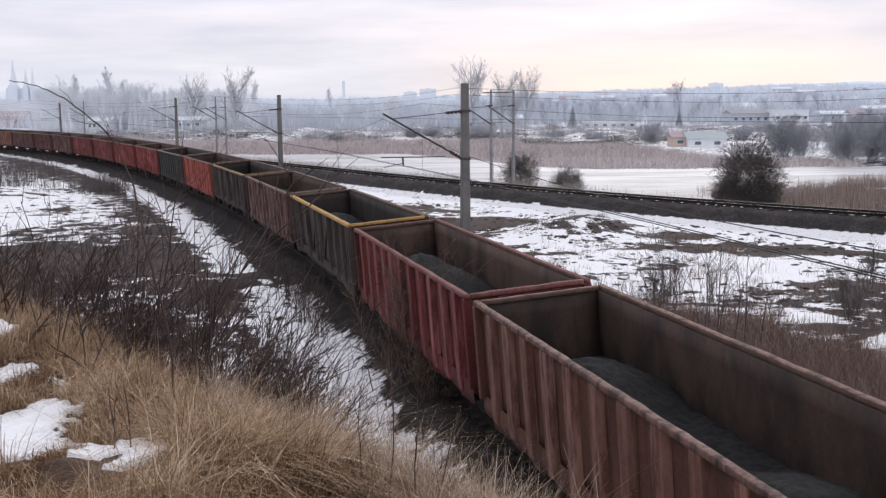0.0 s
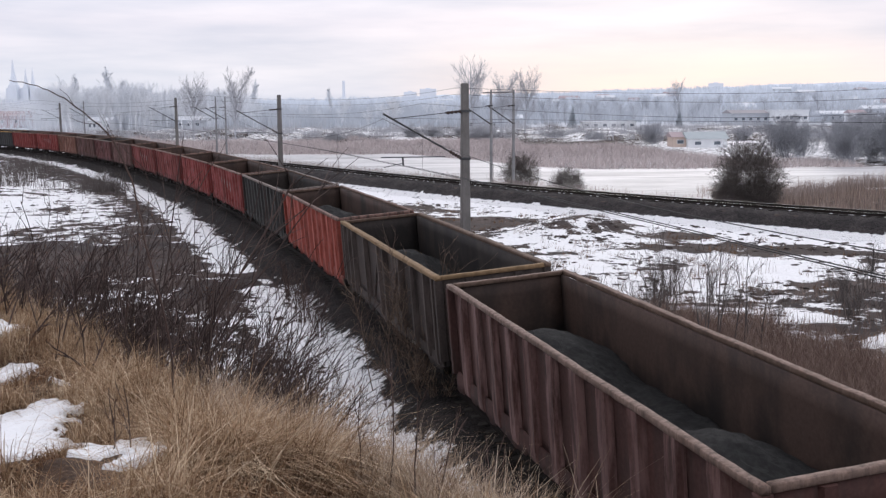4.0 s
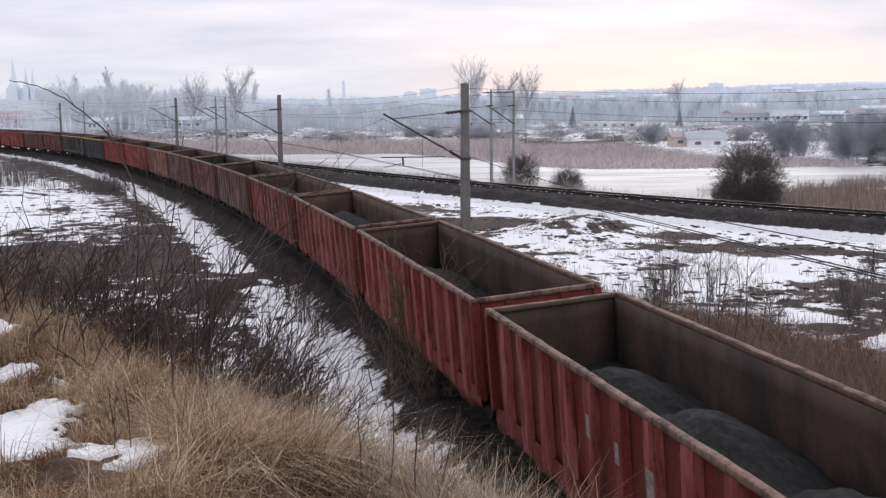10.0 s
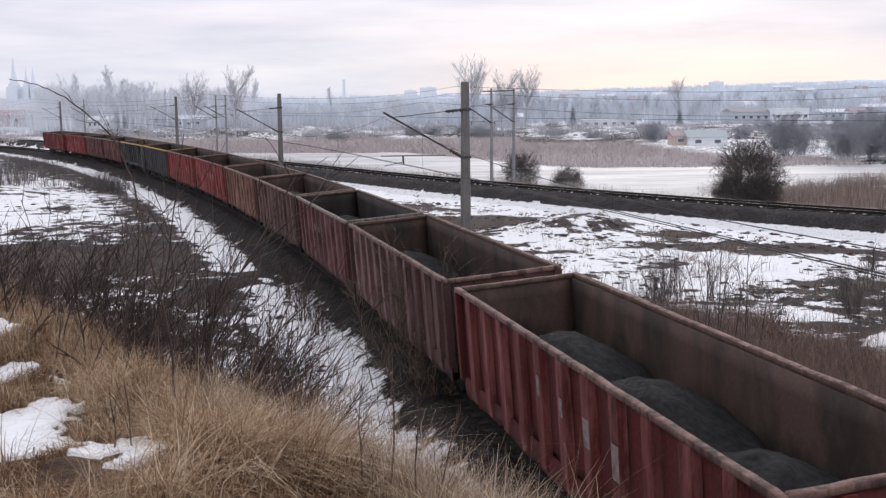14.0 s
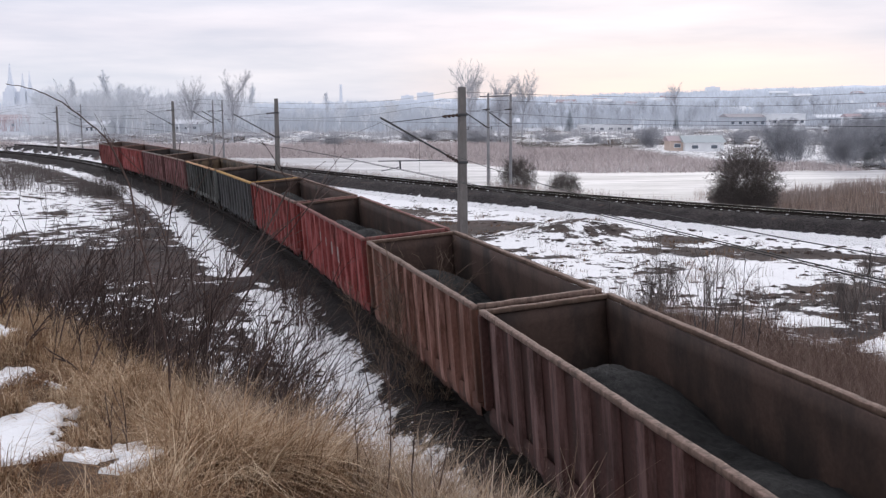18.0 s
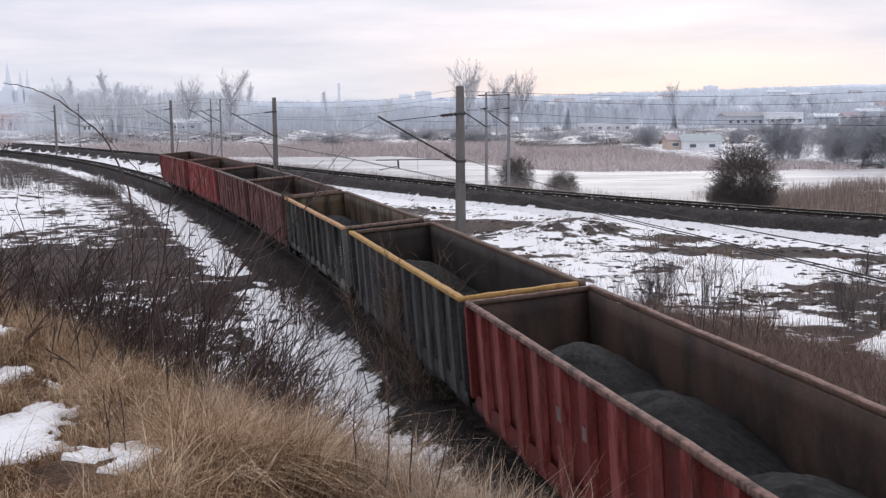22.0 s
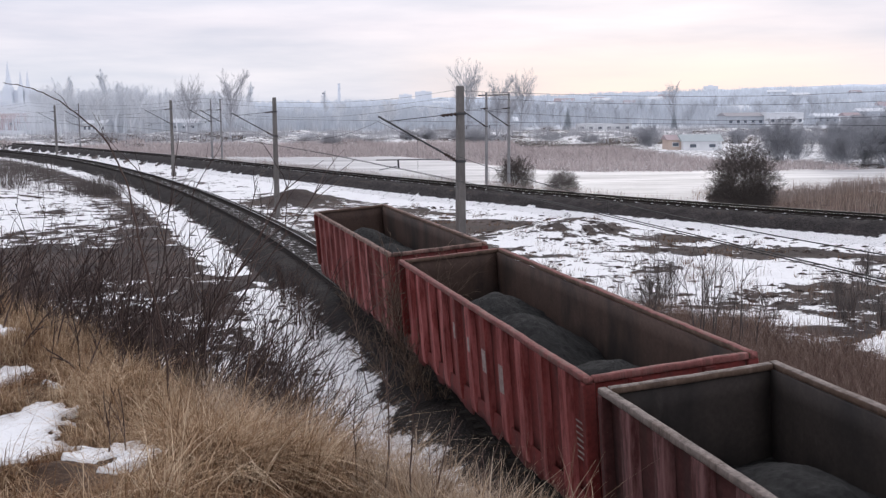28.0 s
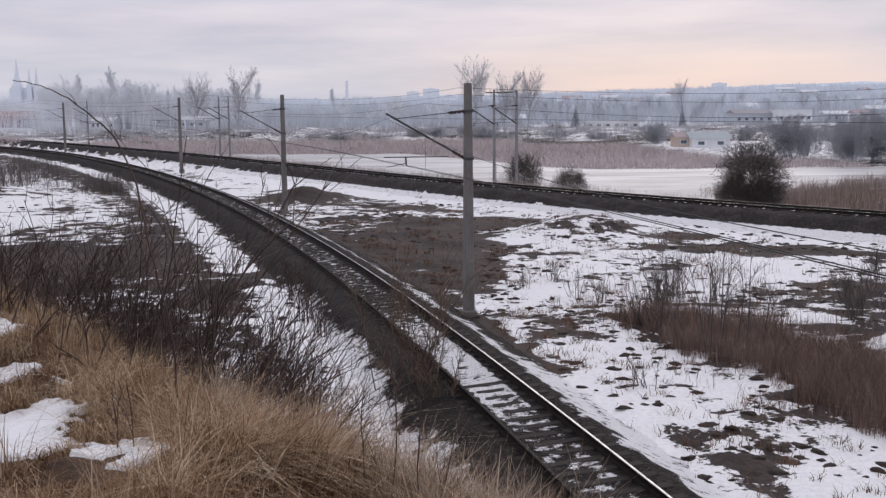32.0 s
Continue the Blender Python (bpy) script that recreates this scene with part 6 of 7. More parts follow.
# ---------------------------------------------------------------- shrubs and saplings
def shrub(name, x, y, n, h, spread, r, mat, label, seed, per=5, lift=0.06, z=None, tilt=(0, 0), group="", fine=3):
    """A clump of bare stems with side twigs, rooted at one place."""
    rng = np.random.default_rng(seed)
    z = float(ground_z(np.array([x]), np.array([y]))[0]) if z is None else z
    base = np.zeros((n, 3))
    base[:, :2] = rng.normal(0, 0.08 + 0.05 * h, (n, 2))
    aim = np.stack([rng.normal(tilt[0], spread, n), rng.normal(tilt[1], spread, n), np.ones(n)], -1)
    stems = grow(rng, base, aim, h * rng.uniform(0.55, 1.1, n), 8, 0.08, lift)
    a = bough(rng, stems, per, 0.25, 1.0, 0.38, 0.7, 0.2, 5, 0.13, 0.04)
    b = bough(rng, a, fine, 0.2, 1.0, 0.5, 0.8, 0.1, 4, 0.15, 0.02)
    ob = empty(name, pose(x, y, z - 0.05), label, "shrub", group)
    if n <= 4:
        for st in stems:
            link("stem", mesh_np("stem", *tubes(st[None], taper(st[None], r, r * 0.3), 5), None, M[mat]), ob)
    else:
        tagged(link("stem_clump", mesh_np("stem_clump", *tubes(stems, taper(stems, r, r * 0.3), 4), None, M[mat]), ob), kind="stuff")
    spray = link("twig_spray", mesh_np("twig_spray", *joined([tubes(a, taper(a, r * 0.4, r * 0.18), 3), tubes(b, taper(b, r * 0.28, r * 0.12), 3)]), None, M[mat]), ob)
    tagged(spray, kind="stuff")
    return ob


for x, y, h, sd in ((8.0, 32.3, 3.1, 71), (8.9, 33.2, 3.3, 72), (9.6, 32.4, 3.2, 73)):
    shrub("sapling", x, y, 3, h, 0.12, 0.028, "bush_twig", "slender bare sapling among the reeds", sd, 6, group="saplings")
for x, y, h, n, sd in ((6.7, 36.5, 2.0, 16, 74), (7.6, 38.6, 2.1, 16, 75), (11.3, 36.4, 1.7, 14, 76), (5.2, 28.2, 1.0, 9, 77), (3.0, 44.5, 1.0, 9, 78), (5.1, 42.2, 1.3, 10, 79), (15.8, 34.5, 1.5, 12, 80), (17.2, 33, 1.7, 14, 81), (11.5, 57.5, 1.6, 8, 82), (8.3, 40.6, 2.3, 20, 83), (9.2, 42.0, 2.2, 20, 84), (7.2, 35.0, 1.6, 16, 85), (10.4, 41.2, 2.0, 18, 86),
                       (17.0, 42.5, 1.5, 14, 87), (18.3, 45.0, 1.6, 14, 88), (16.4, 39.2, 1.3, 12, 89), (19.4, 48.0, 1.3, 12, 97), (5.9, 41.0, 1.2, 12, 98), (4.6, 46.5, 1.1, 12, 99),
                       (14.9, 38.2, 1.4, 24, 121), (15.5, 36.4, 1.3, 22, 122), (15.3, 40.6, 1.5, 24, 123), (14.3, 36.9, 0.9, 18, 124), (8.0, 39.6, 1.5, 22, 125), (10.2, 37.9, 1.2, 18, 126)):
    shrub("bare_shrub", x, y, n, h, 0.28, 0.013, "bush_twig", "small bare shrub standing in the snow", sd, 5, group="shrubs in the snow")

# brown feathery weeds at the foot of the near track
for x, y, h, n, sd in ((-1.15, 27.4, 3.8, 7, 90), (-0.75, 26.9, 3.1, 6, 91), (-1.45, 28.4, 3.2, 5, 92), (-0.4, 25.8, 1.7, 5, 93), (-5.3, 37.8, 1.9, 16, 94), (-6.5, 42, 1.7, 14, 95), (-4.4, 35.2, 1.6, 14, 96)):
    shrub("dry_weed", x, y, n, h, 0.20 if y < 30 else 0.13, 0.018 if y < 30 else 0.0145, "weed" if y < 30 else "twig", "tall feathery brown dead weed beside the track", sd, 22 if y < 30 else 9, 0.0, group="dead weeds beside the track")


# ---------------------------------------------------------------- the bank in front
def crest_e(x, y):
    return 0.55 * (y - 5.8) + 0.84 * (x - 0.42)


# patches of old snow, each of several lobes: x, y, half-axes
SNOW_PATCHES = (((-3.60, 8.20, 0.58, 0.95), (-3.10, 7.50, 0.33, 0.34), (-3.95, 7.90, 0.60, 0.85), (-2.66, 7.36, 0.26, 0.12), (-2.24, 7.10, 0.32, 0.46), (-2.38, 7.65, 0.15, 0.34), (-1.98, 6.62, 0.28, 0.26)),
                ((-4.80, 11.1, 0.30, 0.50), (-4.45, 10.55, 0.18, 0.24)), ((-3.66, 9.75, 0.14, 0.10),), ((-5.80, 13.3, 0.28, 0.5),))


def patch_field(x, y, lobes):
    """Above 0 where the snow lies."""
    d = np.full(np.shape(x), 9.0)
    for a, b, c, e in lobes:
        d = np.minimum(d, ((x - a) / c) ** 2 + ((y - b) / e) ** 2)
    return 1.08 - d + 1.5 * (rough(x * 2.3, y * 1.6, 7) - 0.5) + 1.3 * (rough(x * 8, y * 6, 8, 3) - 0.5)


def on_snow(x, y):
    """Below 1 on the patches."""
    f = np.full(np.shape(x), -9.0)
    for lobes in SNOW_PATCHES:
        f = np.maximum(f, patch_field(x, y, lobes))
    return 1 - f


def snow_patches():
    for lobes in SNOW_PATCHES:
        x0, x1 = min(p[0] - p[2] for p in lobes) - 0.2, max(p[0] + p[2] for p in lobes) + 0.2
        y0, y1 = min(p[1] - p[3] for p in lobes) - 0.2, max(p[1] + p[3] for p in lobes) + 0.2
        u, w = np.arange(x0, x1, 0.018), np.arange(y0, y1, 0.022)
        X, Y = np.meshgrid(u, w, indexing="ij")
        f = patch_field(X, Y, lobes)
        lift = 0.012 + 0.03 * np.sqrt(np.clip(f, 0, 0.15) / 0.15) + 0.09 * (rough(X * 3, Y * 3, 3) - 0.5) * np.clip(f * 3, 0, 1) + 0.030 * (rough(X * 12, Y * 12, 4, 3) - 0.5)
        z = ground_z(X.ravel(), Y.ravel()).reshape(X.shape) + np.where(f > 0, lift, -0.04)
        n, m = X.shape
        i, j = np.arange(n - 1)[:, None] * m, np.arange(m - 1)[None, :]
        q = np.stack([i + j, i + m + j, i + m + j + 1, i + j + 1], -1).reshape(-1, 4)
        q = q[(f.ravel()[q] > 0).any(axis=1)]
        used = np.unique(q)
        back = np.zeros(n * m, int)
        back[used] = np.arange(len(used))
        v = np.stack([X, Y, z], -1).reshape(-1, 3)[used]
        me = mesh_np("snow_patch", v, back[q], None, M["snow"], True)
        tagged(link("snow_patch", me), "ragged patch of old snow lying in the dead grass", "snow", "snow patches on the bank")


snow_patches()


def bank_grass():
    """Dead grass: a flattened brown mat, darkened as the tussocks' shade, and pale tussocks that hang over it, combed
    one way.
    """
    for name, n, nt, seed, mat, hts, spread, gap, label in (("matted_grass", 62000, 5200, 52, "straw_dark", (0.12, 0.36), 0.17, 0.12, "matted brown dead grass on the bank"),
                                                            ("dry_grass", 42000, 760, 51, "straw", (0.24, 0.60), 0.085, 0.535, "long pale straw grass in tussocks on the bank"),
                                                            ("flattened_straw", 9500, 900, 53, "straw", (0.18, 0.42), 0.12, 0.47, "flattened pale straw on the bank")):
        rng = np.random.default_rng(seed)
        mat_like = name != "dry_grass"

        def ok(x, y):
            e = crest_e(x, y)
            keep = (e < 0.18 + 0.7 * smooth(9, 13, y)) & (abs(x) < 0.46 * y + 0.6) & (on_snow(x, y) > 1.0)
            return keep & (rough(x / 0.8, y / 0.8, 51, 3) > gap)
        tx, ty = scatter(rng, nt, ok, -9.5, 2.2, 4.4, 20)
        w = 1 / (ty - 2.5) ** 1.15
        pick = rng.choice(nt, n, p=w / w.sum())
        flow = -0.5 + 9.0 * (rough(tx / 0.9, ty / 0.9, 55, 2) - 0.5) + rng.normal(0, 0.8, nt)
        size = (0.55 + 1.0 * rough(tx / 1.3, ty / 1.3, 56, 2)) * rng.uniform(0.7, 1.25, nt)
        rad = np.abs(rng.normal(0, spread, n)) * (0.6 + 0.6 * size[pick])
        a = rng.uniform(0, 2 * math.pi, n)
        x, y = tx[pick] + rad * np.cos(a), ty[pick] + rad * np.sin(a)
        s = on_snow(x, y)
        m = (s > 1.0) | (rng.random(n) < 0.05)
        x, y, pick, a, rad, s = x[m], y[m], pick[m], a[m], rad[m], s[m]
        k = len(x)
        z = ground_z(x, y) - 0.02
        h = rng.uniform(*hts, k) * size[pick] * (1 + 0.25 * smooth(8, 12, y))
        h = h * (1 - 0.12 * smooth(-0.8, -0.1, crest_e(x, y)))
        for ahead in (0.25, 0.55, 0.85):
            h = h * (0.42 + 0.58 * smooth(0.9, 1.5, on_snow(x, y + ahead)))
        droop = rng.uniform(0.72, 0.96, k) if mat_like else rng.uniform(0.05, 0.80, k)
        go = 0.95 if mat_like else 0.46
        way = flow[pick] + rng.normal(0, 0.55 if mat_like else 1.0, k)
        lean = np.stack([np.cos(way) * go + np.cos(a) * 0.42, np.sin(way) * go + np.sin(a) * 0.42], -1) * rng.uniform(0.25, 1.3, k)[:, None]
        kink = rng.normal(0, 1.0, (k, 2)) * (rng.random(k) < 0.7)[:, None]
        v, q = blades(np.stack([x, y, z], -1), h, lean, droop, rng.uniform(0.004, 0.0105, k), rng, 6, kink)
        tagged(link(name, mesh_np(name, v, q, None, M[mat])), label, "grass", kind="stuff")


bank_grass()


def pale_straws():
    """Thin standing straws along the crest, towards the track."""
    rng = np.random.default_rng(57)
    x, y = scatter(rng, 5000, lambda x, y: (crest_e(x, y) < 1.15 * rough(x / 0.5, y / 0.5, 3)) & (crest_e(x, y) > -0.7) & (on_snow(x, y) > 1) & (rough(x / 0.5, y / 0.5, 9) > 0.45), -7, 2.0, 4.4, 14)
    n = len(x)
    v, q = blades(np.stack([x, y, ground_z(x, y) - 0.02], -1), rng.uniform(0.28, 0.64, n) * (0.8 + 0.2 * smooth(5.5, 8.5, y)), rng.normal(0.04, 0.17, (n, 2)), rng.uniform(0, 0.3, n), rng.uniform(0.003, 0.006, n), rng, 6, rng.normal(0, 0.2, (n, 2)))
    tagged(link("dry_grass", mesh_np("dry_grass", v, q, None, M["straw"])), "thin pale straws standing along the crest", "grass", kind="stuff")
    # a looser fringe where the bank drops to the track
    x, y = scatter(rng, 9000, lambda x, y: (crest_e(x, y) < 0.5) & (crest_e(x, y) > -0.55) & (rough(x / 0.35, y / 0.35, 19) > 0.30 + 0.16 * smooth(-0.3, 0.5, x)), -2.1, 0.75, 5.3, 9.0)
    n = len(x)
    tall = rng.uniform(0.42, 0.82, n) * (0.65 + 0.65 * rough(x / 0.5, y / 0.5, 20, 2))
    v, q = blades(np.stack([x, y, ground_z(x, y) - 0.02], -1), tall, rng.normal(0.03, 0.15, (n, 2)), rng.uniform(0, 0.35, n), rng.uniform(0.0045, 0.009, n), rng, 6, rng.normal(0, 0.35, (n, 2)))
    tagged(link("dry_grass", mesh_np("dry_grass", v, q, None, M["straw_pale"])), "loose pale straws fringing the edge of the bank", "grass", kind="stuff")


pale_straws()


def brush():
    """The thicket of bare canes on the far side of the crest."""
    groups = (("bare_thicket", 215, 101, (1.3, 3.6), lambda x, y: (crest_e(x, y) > 0.3 + 0.5 * (x < -0.31 * y)) & (crest_e(x, y) < 3.8) & (x > -0.47 * y) & (x < -0.20 * y)),
              ("bare_thicket", 105, 102, (0.9, 1.8), lambda x, y: (crest_e(x, y) > -0.1 + 0.8 * (x < -0.31 * y)) & (crest_e(x, y) < 2.2) & (x > -0.47 * y) & (x < -0.23 * y)),
              ("bare_thicket", 225, 103, (1.5, 4.3), lambda x, y: (crest_e(x, y) > 2.2) & (crest_e(x, y) < 8.5) & (x > -0.47 * y) & (x < -0.17 * y)))
    groups += (("bare_thicket", 120, 105, (0.7, 1.7), lambda x, y: (crest_e(x, y) > -1.1) & (crest_e(x, y) < 0.9) & (x > -0.47 * y) & (x < -0.27 * y) & (y > 10.5)),)
    groups += (("bare_thicket", 95, 106, (1.9, 3.3), lambda x, y: (crest_e(x, y) > 0.2) & (crest_e(x, y) < 2.6) & (x > -0.47 * y) & (x < -0.215 * y)),)
    for name, n, seed, hts, test in groups:
        rng = np.random.default_rng(seed)
        x, y = scatter(rng, n, test, -12, 1, 8, 24)
        z = ground_z(x, y) - 0.05
        aim = np.stack([rng.normal(0.30, 0.30, n), rng.normal(0, 0.25, n), np.ones(n)], -1)
        st = grow(rng, np.stack([x, y, z], -1), aim, hts[0] + (hts[1] - hts[0]) * rng.uniform(0, 1, n) ** 1.9, 9, 0.07, -0.03)
        a = bough(rng, st, 5, 0.15, 1.0, 0.36, 0.65, 0.25, 6, 0.12, 0.0)
        b = bough(rng, a, 1, 0.2, 1.0, 0.5, 0.75, 0.1, 5, 0.15, 0.0)
        stout = rng.uniform(0.7, 1.45, n)[:, None]
        sets = [tubes(st, taper(st, 0.0115, 0.0038) * stout, 4), tubes(a, taper(a, 0.0068, 0.0028), 3), tubes(b, taper(b, 0.0034, 0.0016), 3)]
        v, q = joined(sets)
        me = mesh_np(name, v, q, None, M["cane"])
        me.materials.append(M["twig"])
        me.polygons.foreach_set("material_index", np.repeat([0, 0, 1], [len(k[1]) for k in sets]).astype(np.int32))
        tagged(link(name, me), "dark thicket of bare thorny canes below the crest", "thicket", kind="stuff")


brush()
rb = random.Random(104)
made = 0
while made < 26:
    by = rb.uniform(9.5, 15.5)
    bx = rb.uniform(-0.235, -0.145) * by
    if 0.4 < 0.55 * (by - 5.8) + 0.84 * (bx - 0.42) < 3.4:
        shrub("thorny_shrub", bx, by, 8, rb.uniform(0.09, 0.165) * by, 0.32, 0.0105, "cane", "bare thorny shrub with dark arching canes below the crest", 300 + made, 7, 0.0, tilt=(0.52, 0), group="thorny shrubs below the crest", fine=1)
        made += 1


def cane():
    """One long arching rose cane over the thicket."""
    p = spline([(-2.40, 9.0, 4.45), (-2.44, 9.0, 5.10), (-2.57, 9.0, 5.72), (-2.68, 9.0, 6.33), (-2.83, 9.0, 6.72), (-3.02, 9.0, 6.93), (-3.26, 9.0, 7.11), (-3.47, 9.0, 7.20), (-3.68, 9.0, 7.25)], 6)
    rng = np.random.default_rng(8)
    p = p + rng.normal(0, 0.004, p.shape)
    ob = empty("rose_cane", Matrix(), "long arching bare rose cane rising from the grass", "shrub")
    st = p[None]
    link("stem", mesh_np("stem", *tubes(st, taper(st, 0.0105, 0.0035), 6), None, M["twig"]), ob)
    a = bough(rng, st, 9, 0.1, 0.7, 0.10, 0.7, 0.1, 5, 0.15, 0.0)
    link("side_shoots", mesh_np("side_shoots", *tubes(a, taper(a, 0.004, 0.0015), 3), None, M["twig"]), ob)


cane()
for x, y, h, sd in ((-0.15, 6.1, 1.25, 111), (-0.32, 6.3, 1.15, 112), (0.05, 6.3, 0.9, 113), (0.42, 6.8, 0.85, 114), (0.30, 6.2, 0.7, 115), (-2.3, 7.2, 0.7, 116)):
    shrub("weed_stalk", x, y, 2, h * 1.15, 0.09, 0.008, "twig", "thin dark dead weed stalk on the bank", sd, 3, group="weed stalks on the bank")


# ---------------------------------------------------------------- houses and far things
def house(x0, x1, y, depth, wall_h, roof_h, wall, roof, label, windows=3, flat=False, turn=0.0, base=None, group="houses behind the pond"):
    """A house with walls, roof and windows; its front towards the viewer."""
    w = x1 - x0
    cx = (x0 + x1) / 2
    z = float(ground_z(np.array([cx]), np.array([y]))[0]) if base is None else base
    hs = empty("house", pose(cx, y, z - 0.3, 0, 0, turn), label, "house", group)
    bm = bmesh.new()
    box(bm, 0, depth / 2, wall_h / 2 + 0.15, w, depth, wall_h + 0.3, 0.03)
    part("wall", bm, M[wall], hs)
    bm = bmesh.new()
    if flat:
        box(bm, 0, depth / 2, wall_h + 0.45, w + 0.5, depth + 0.5, 0.3, 0.04)
    else:
        o = 0.4
        pts = [(-w / 2 - o, -o, wall_h + 0.2), (w / 2 + o, -o, wall_h + 0.2), (w / 2 + o, depth + o, wall_h + 0.2), (-w / 2 - o, depth + o, wall_h + 0.2),
               (-w / 2 - o, depth / 2, wall_h + roof_h), (w / 2 + o, depth / 2, wall_h + roof_h)]
        vs = [bm.verts.new(p) for p in pts]
        for f in ((0, 1, 5, 4), (2, 3, 4, 5), (0, 4, 3), (1, 2, 5), (3, 2, 1, 0)):
            bm.faces.new([vs[i] for i in f])
    part("roof", bm, M[roof], hs)
    for i in range(windows):
        u = -w / 2 + w * (i + 0.5) / windows
        bm = bmesh.new()
        box(bm, u, -0.02, wall_h * 0.55 + 0.2, min(1.5, w / windows * 0.55), 0.12, min(1.3, wall_h * 0.42), 0.02)
        win = part("window", bm, M["town_white"], hs)
        bm = bmesh.new()
        box(bm, u, -0.09, wall_h * 0.55 + 0.2, min(1.5, w / windows * 0.55) - 0.2, 0.06, min(1.3, wall_h * 0.42) - 0.2)
        part("pane", bm, M["pane"], win)
    return hs


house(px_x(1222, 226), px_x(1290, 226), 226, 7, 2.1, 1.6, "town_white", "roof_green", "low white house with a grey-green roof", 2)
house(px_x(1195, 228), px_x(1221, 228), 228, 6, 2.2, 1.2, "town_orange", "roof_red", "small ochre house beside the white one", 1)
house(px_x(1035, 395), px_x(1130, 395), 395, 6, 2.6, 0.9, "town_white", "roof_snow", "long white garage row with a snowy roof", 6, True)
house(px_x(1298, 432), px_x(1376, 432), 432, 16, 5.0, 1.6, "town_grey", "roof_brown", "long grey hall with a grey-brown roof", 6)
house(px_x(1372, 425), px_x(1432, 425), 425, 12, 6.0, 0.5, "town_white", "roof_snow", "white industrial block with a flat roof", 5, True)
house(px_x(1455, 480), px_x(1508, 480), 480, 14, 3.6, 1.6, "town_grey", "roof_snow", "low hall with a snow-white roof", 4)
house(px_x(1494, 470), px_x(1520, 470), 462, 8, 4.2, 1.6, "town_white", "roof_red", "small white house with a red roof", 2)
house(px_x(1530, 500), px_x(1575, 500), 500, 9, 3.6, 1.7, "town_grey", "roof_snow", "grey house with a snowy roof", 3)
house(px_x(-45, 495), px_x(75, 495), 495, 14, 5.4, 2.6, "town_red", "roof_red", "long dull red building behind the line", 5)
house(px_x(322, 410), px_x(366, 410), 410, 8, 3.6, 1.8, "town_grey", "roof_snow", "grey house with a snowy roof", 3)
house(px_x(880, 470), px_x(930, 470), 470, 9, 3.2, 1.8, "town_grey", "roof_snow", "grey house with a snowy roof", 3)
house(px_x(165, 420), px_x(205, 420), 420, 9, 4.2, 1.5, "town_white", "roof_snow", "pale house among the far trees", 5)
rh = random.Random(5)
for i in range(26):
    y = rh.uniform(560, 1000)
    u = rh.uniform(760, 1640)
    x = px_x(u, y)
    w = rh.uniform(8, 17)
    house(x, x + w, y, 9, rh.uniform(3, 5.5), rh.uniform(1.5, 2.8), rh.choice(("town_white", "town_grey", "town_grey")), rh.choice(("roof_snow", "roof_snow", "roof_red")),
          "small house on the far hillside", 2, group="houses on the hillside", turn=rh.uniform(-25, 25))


def block(u0, u1, y, top, label):
    """An apartment block on the ridge, paled by haze in its colour."""
    x0, x1 = px_x(u0, y), px_x(u1, y)
    cx, w = (x0 + x1) / 2, x1 - x0
    z = float(ground_z(np.array([cx]), np.array([y]))[0])
    h = 7 + top / 1871 * y - z
    b = empty("apartment_block", pose(cx, y, z - 1), label, "building", "blocks on the ridge")
    bm = bmesh.new()
    box(bm, 0, 6, h / 2 + 0.5, w, 12, h + 1, 0.1)
    part("wall", bm, M["stone_far"], b)
    bm = bmesh.new()
    box(bm, 0, 6, h + 1.3, w * 0.3, 6, 2.0, 0.1)
    part("roof_hut", bm, M["stone_far"], b)


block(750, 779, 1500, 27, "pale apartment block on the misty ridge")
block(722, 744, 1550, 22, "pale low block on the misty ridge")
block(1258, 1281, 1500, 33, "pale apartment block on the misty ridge")


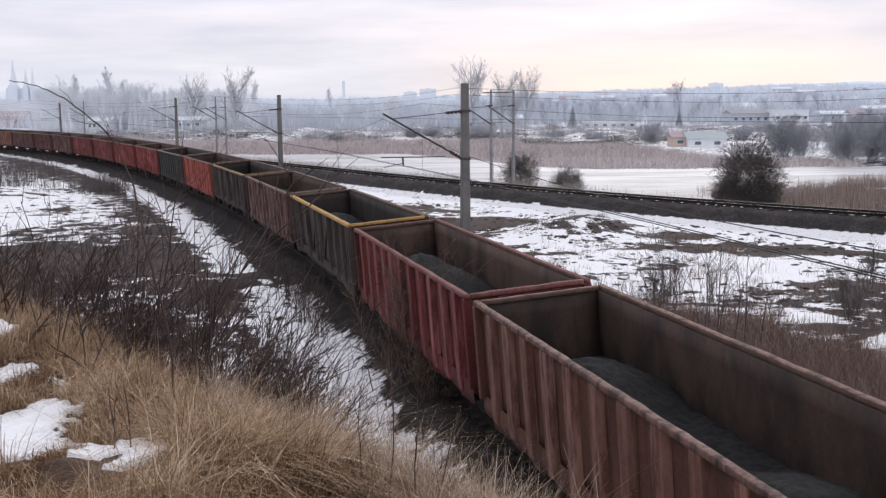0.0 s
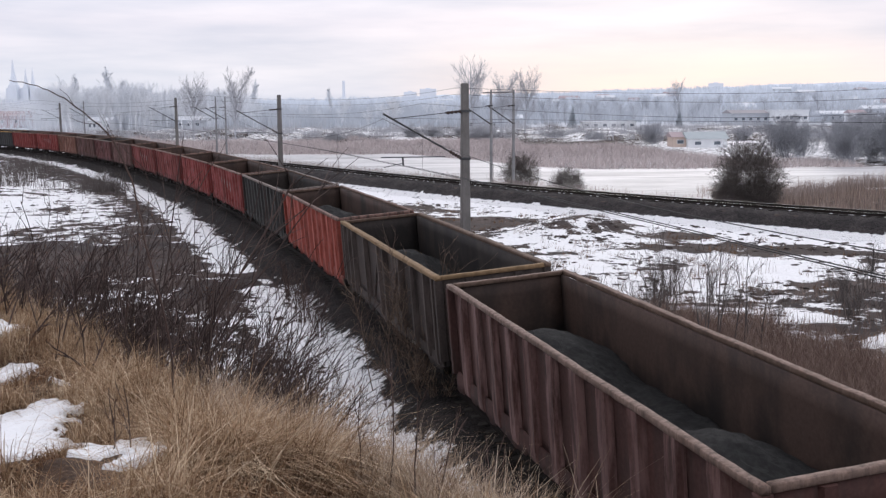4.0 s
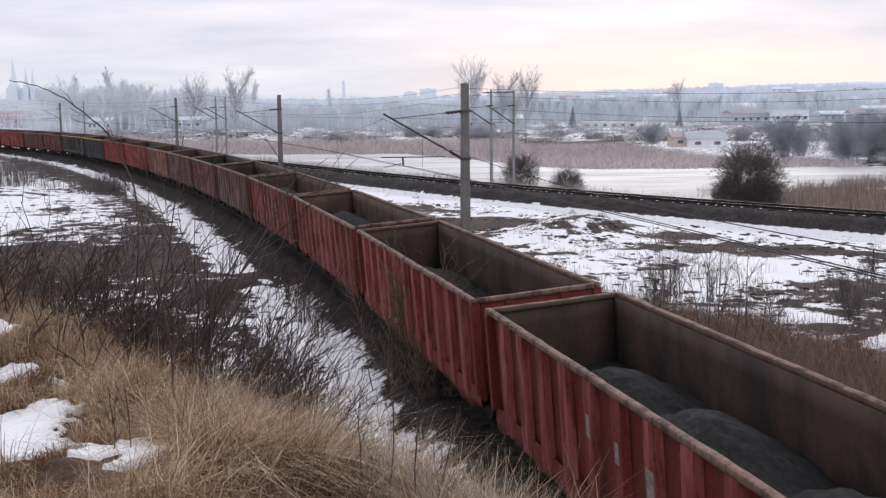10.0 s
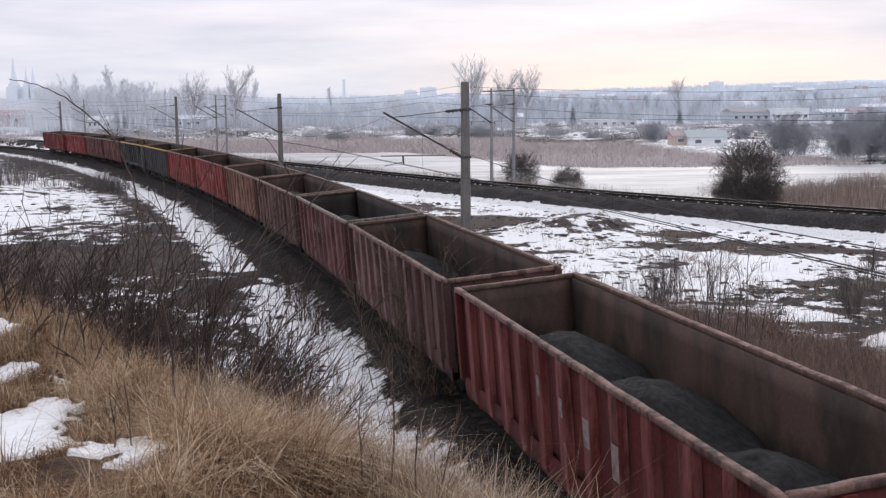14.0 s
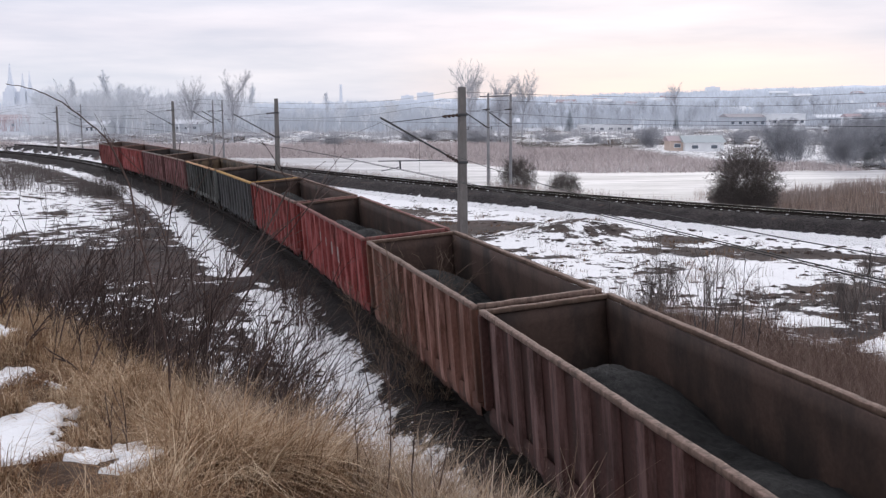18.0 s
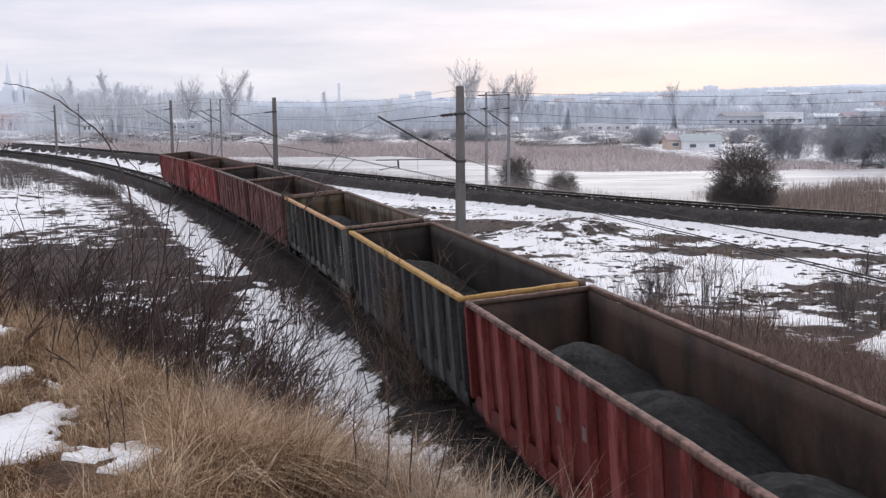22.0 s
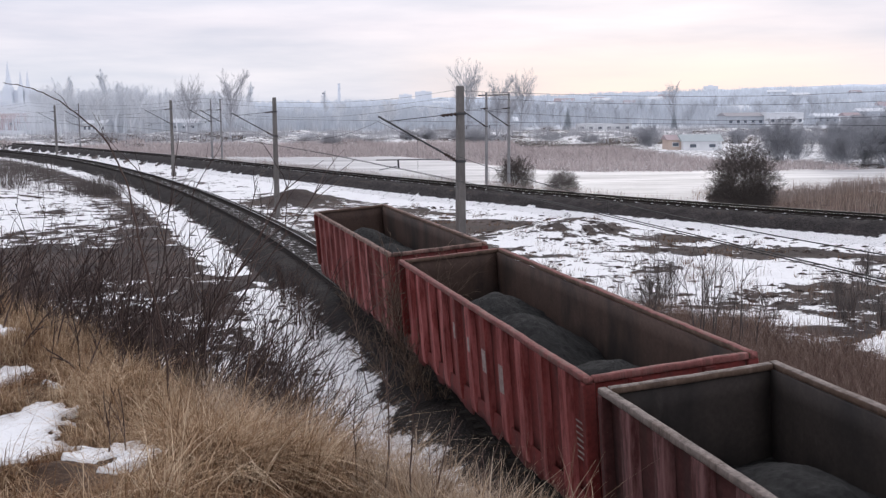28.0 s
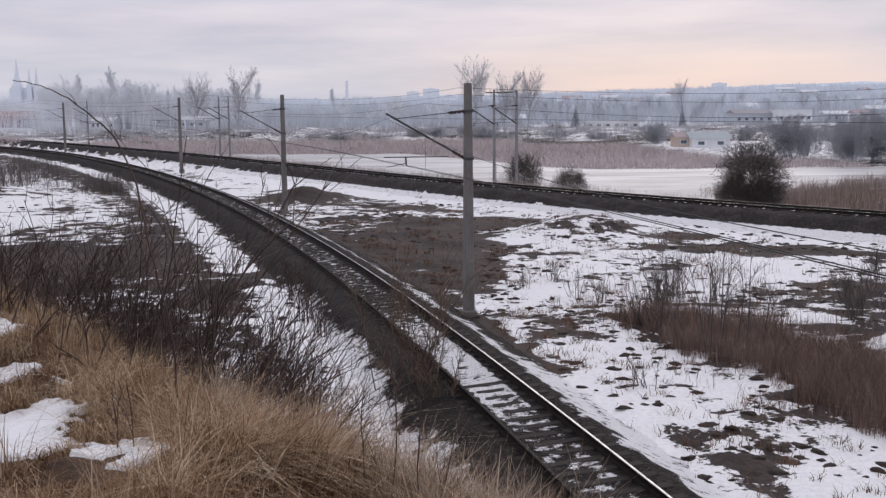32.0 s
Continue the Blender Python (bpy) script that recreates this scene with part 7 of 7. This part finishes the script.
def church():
    """Church with three spires, distance haze in its colour."""
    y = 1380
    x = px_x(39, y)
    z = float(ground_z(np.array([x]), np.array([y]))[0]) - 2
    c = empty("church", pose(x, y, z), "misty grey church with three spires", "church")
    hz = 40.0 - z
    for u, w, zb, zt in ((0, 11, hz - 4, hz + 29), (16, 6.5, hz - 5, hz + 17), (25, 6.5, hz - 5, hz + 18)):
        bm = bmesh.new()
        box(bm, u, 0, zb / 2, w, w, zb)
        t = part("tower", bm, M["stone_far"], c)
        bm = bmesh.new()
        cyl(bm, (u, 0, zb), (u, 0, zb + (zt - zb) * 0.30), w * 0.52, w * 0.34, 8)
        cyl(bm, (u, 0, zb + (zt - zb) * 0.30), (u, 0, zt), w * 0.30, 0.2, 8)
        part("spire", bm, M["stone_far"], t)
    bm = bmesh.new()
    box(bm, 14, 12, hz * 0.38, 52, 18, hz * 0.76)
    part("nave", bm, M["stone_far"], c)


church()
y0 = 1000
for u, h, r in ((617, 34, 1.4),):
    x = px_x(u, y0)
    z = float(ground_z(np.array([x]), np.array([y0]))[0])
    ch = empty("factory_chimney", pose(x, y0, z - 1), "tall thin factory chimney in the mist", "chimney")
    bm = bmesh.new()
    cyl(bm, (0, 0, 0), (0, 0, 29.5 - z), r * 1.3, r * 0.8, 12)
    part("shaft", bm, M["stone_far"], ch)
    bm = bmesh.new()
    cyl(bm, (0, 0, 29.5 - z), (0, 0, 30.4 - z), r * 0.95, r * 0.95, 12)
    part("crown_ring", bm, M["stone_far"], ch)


def ridge(name, r, heights, mat, seed, label):
    """A far hill line, as a backdrop with depth."""
    az = np.linspace(-60, 60, 260)
    top = np.interp(az, [h[0] for h in heights], [h[1] for h in heights]) + 5 * (rough(az * 1.3, az * 0, seed, 5) - 0.5)
    v, q = [], []
    for k, (dr, f) in enumerate(((0, 0.0), (r * 0.12, 0.7), (r * 0.2, 1.0), (r * 0.34, 0.9))):
        rr = r + dr
        v.append(np.stack([rr * np.sin(np.radians(az)), rr * np.cos(np.radians(az)), -6 + (top * (rr / r) + 6) * f], -1))
    n = len(az)
    for k in range(3):
        for i in range(n - 1):
            q.append((k * n + i, k * n + i + 1, (k + 1) * n + i + 1, (k + 1) * n + i))
    tagged(link(name, mesh_np(name, np.concatenate(v), np.array(q), None, M[mat], True)), label, "backdrop", kind="structure")


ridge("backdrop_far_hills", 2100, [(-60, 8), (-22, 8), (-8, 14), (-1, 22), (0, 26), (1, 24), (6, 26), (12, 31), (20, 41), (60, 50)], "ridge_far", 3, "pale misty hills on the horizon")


motions()
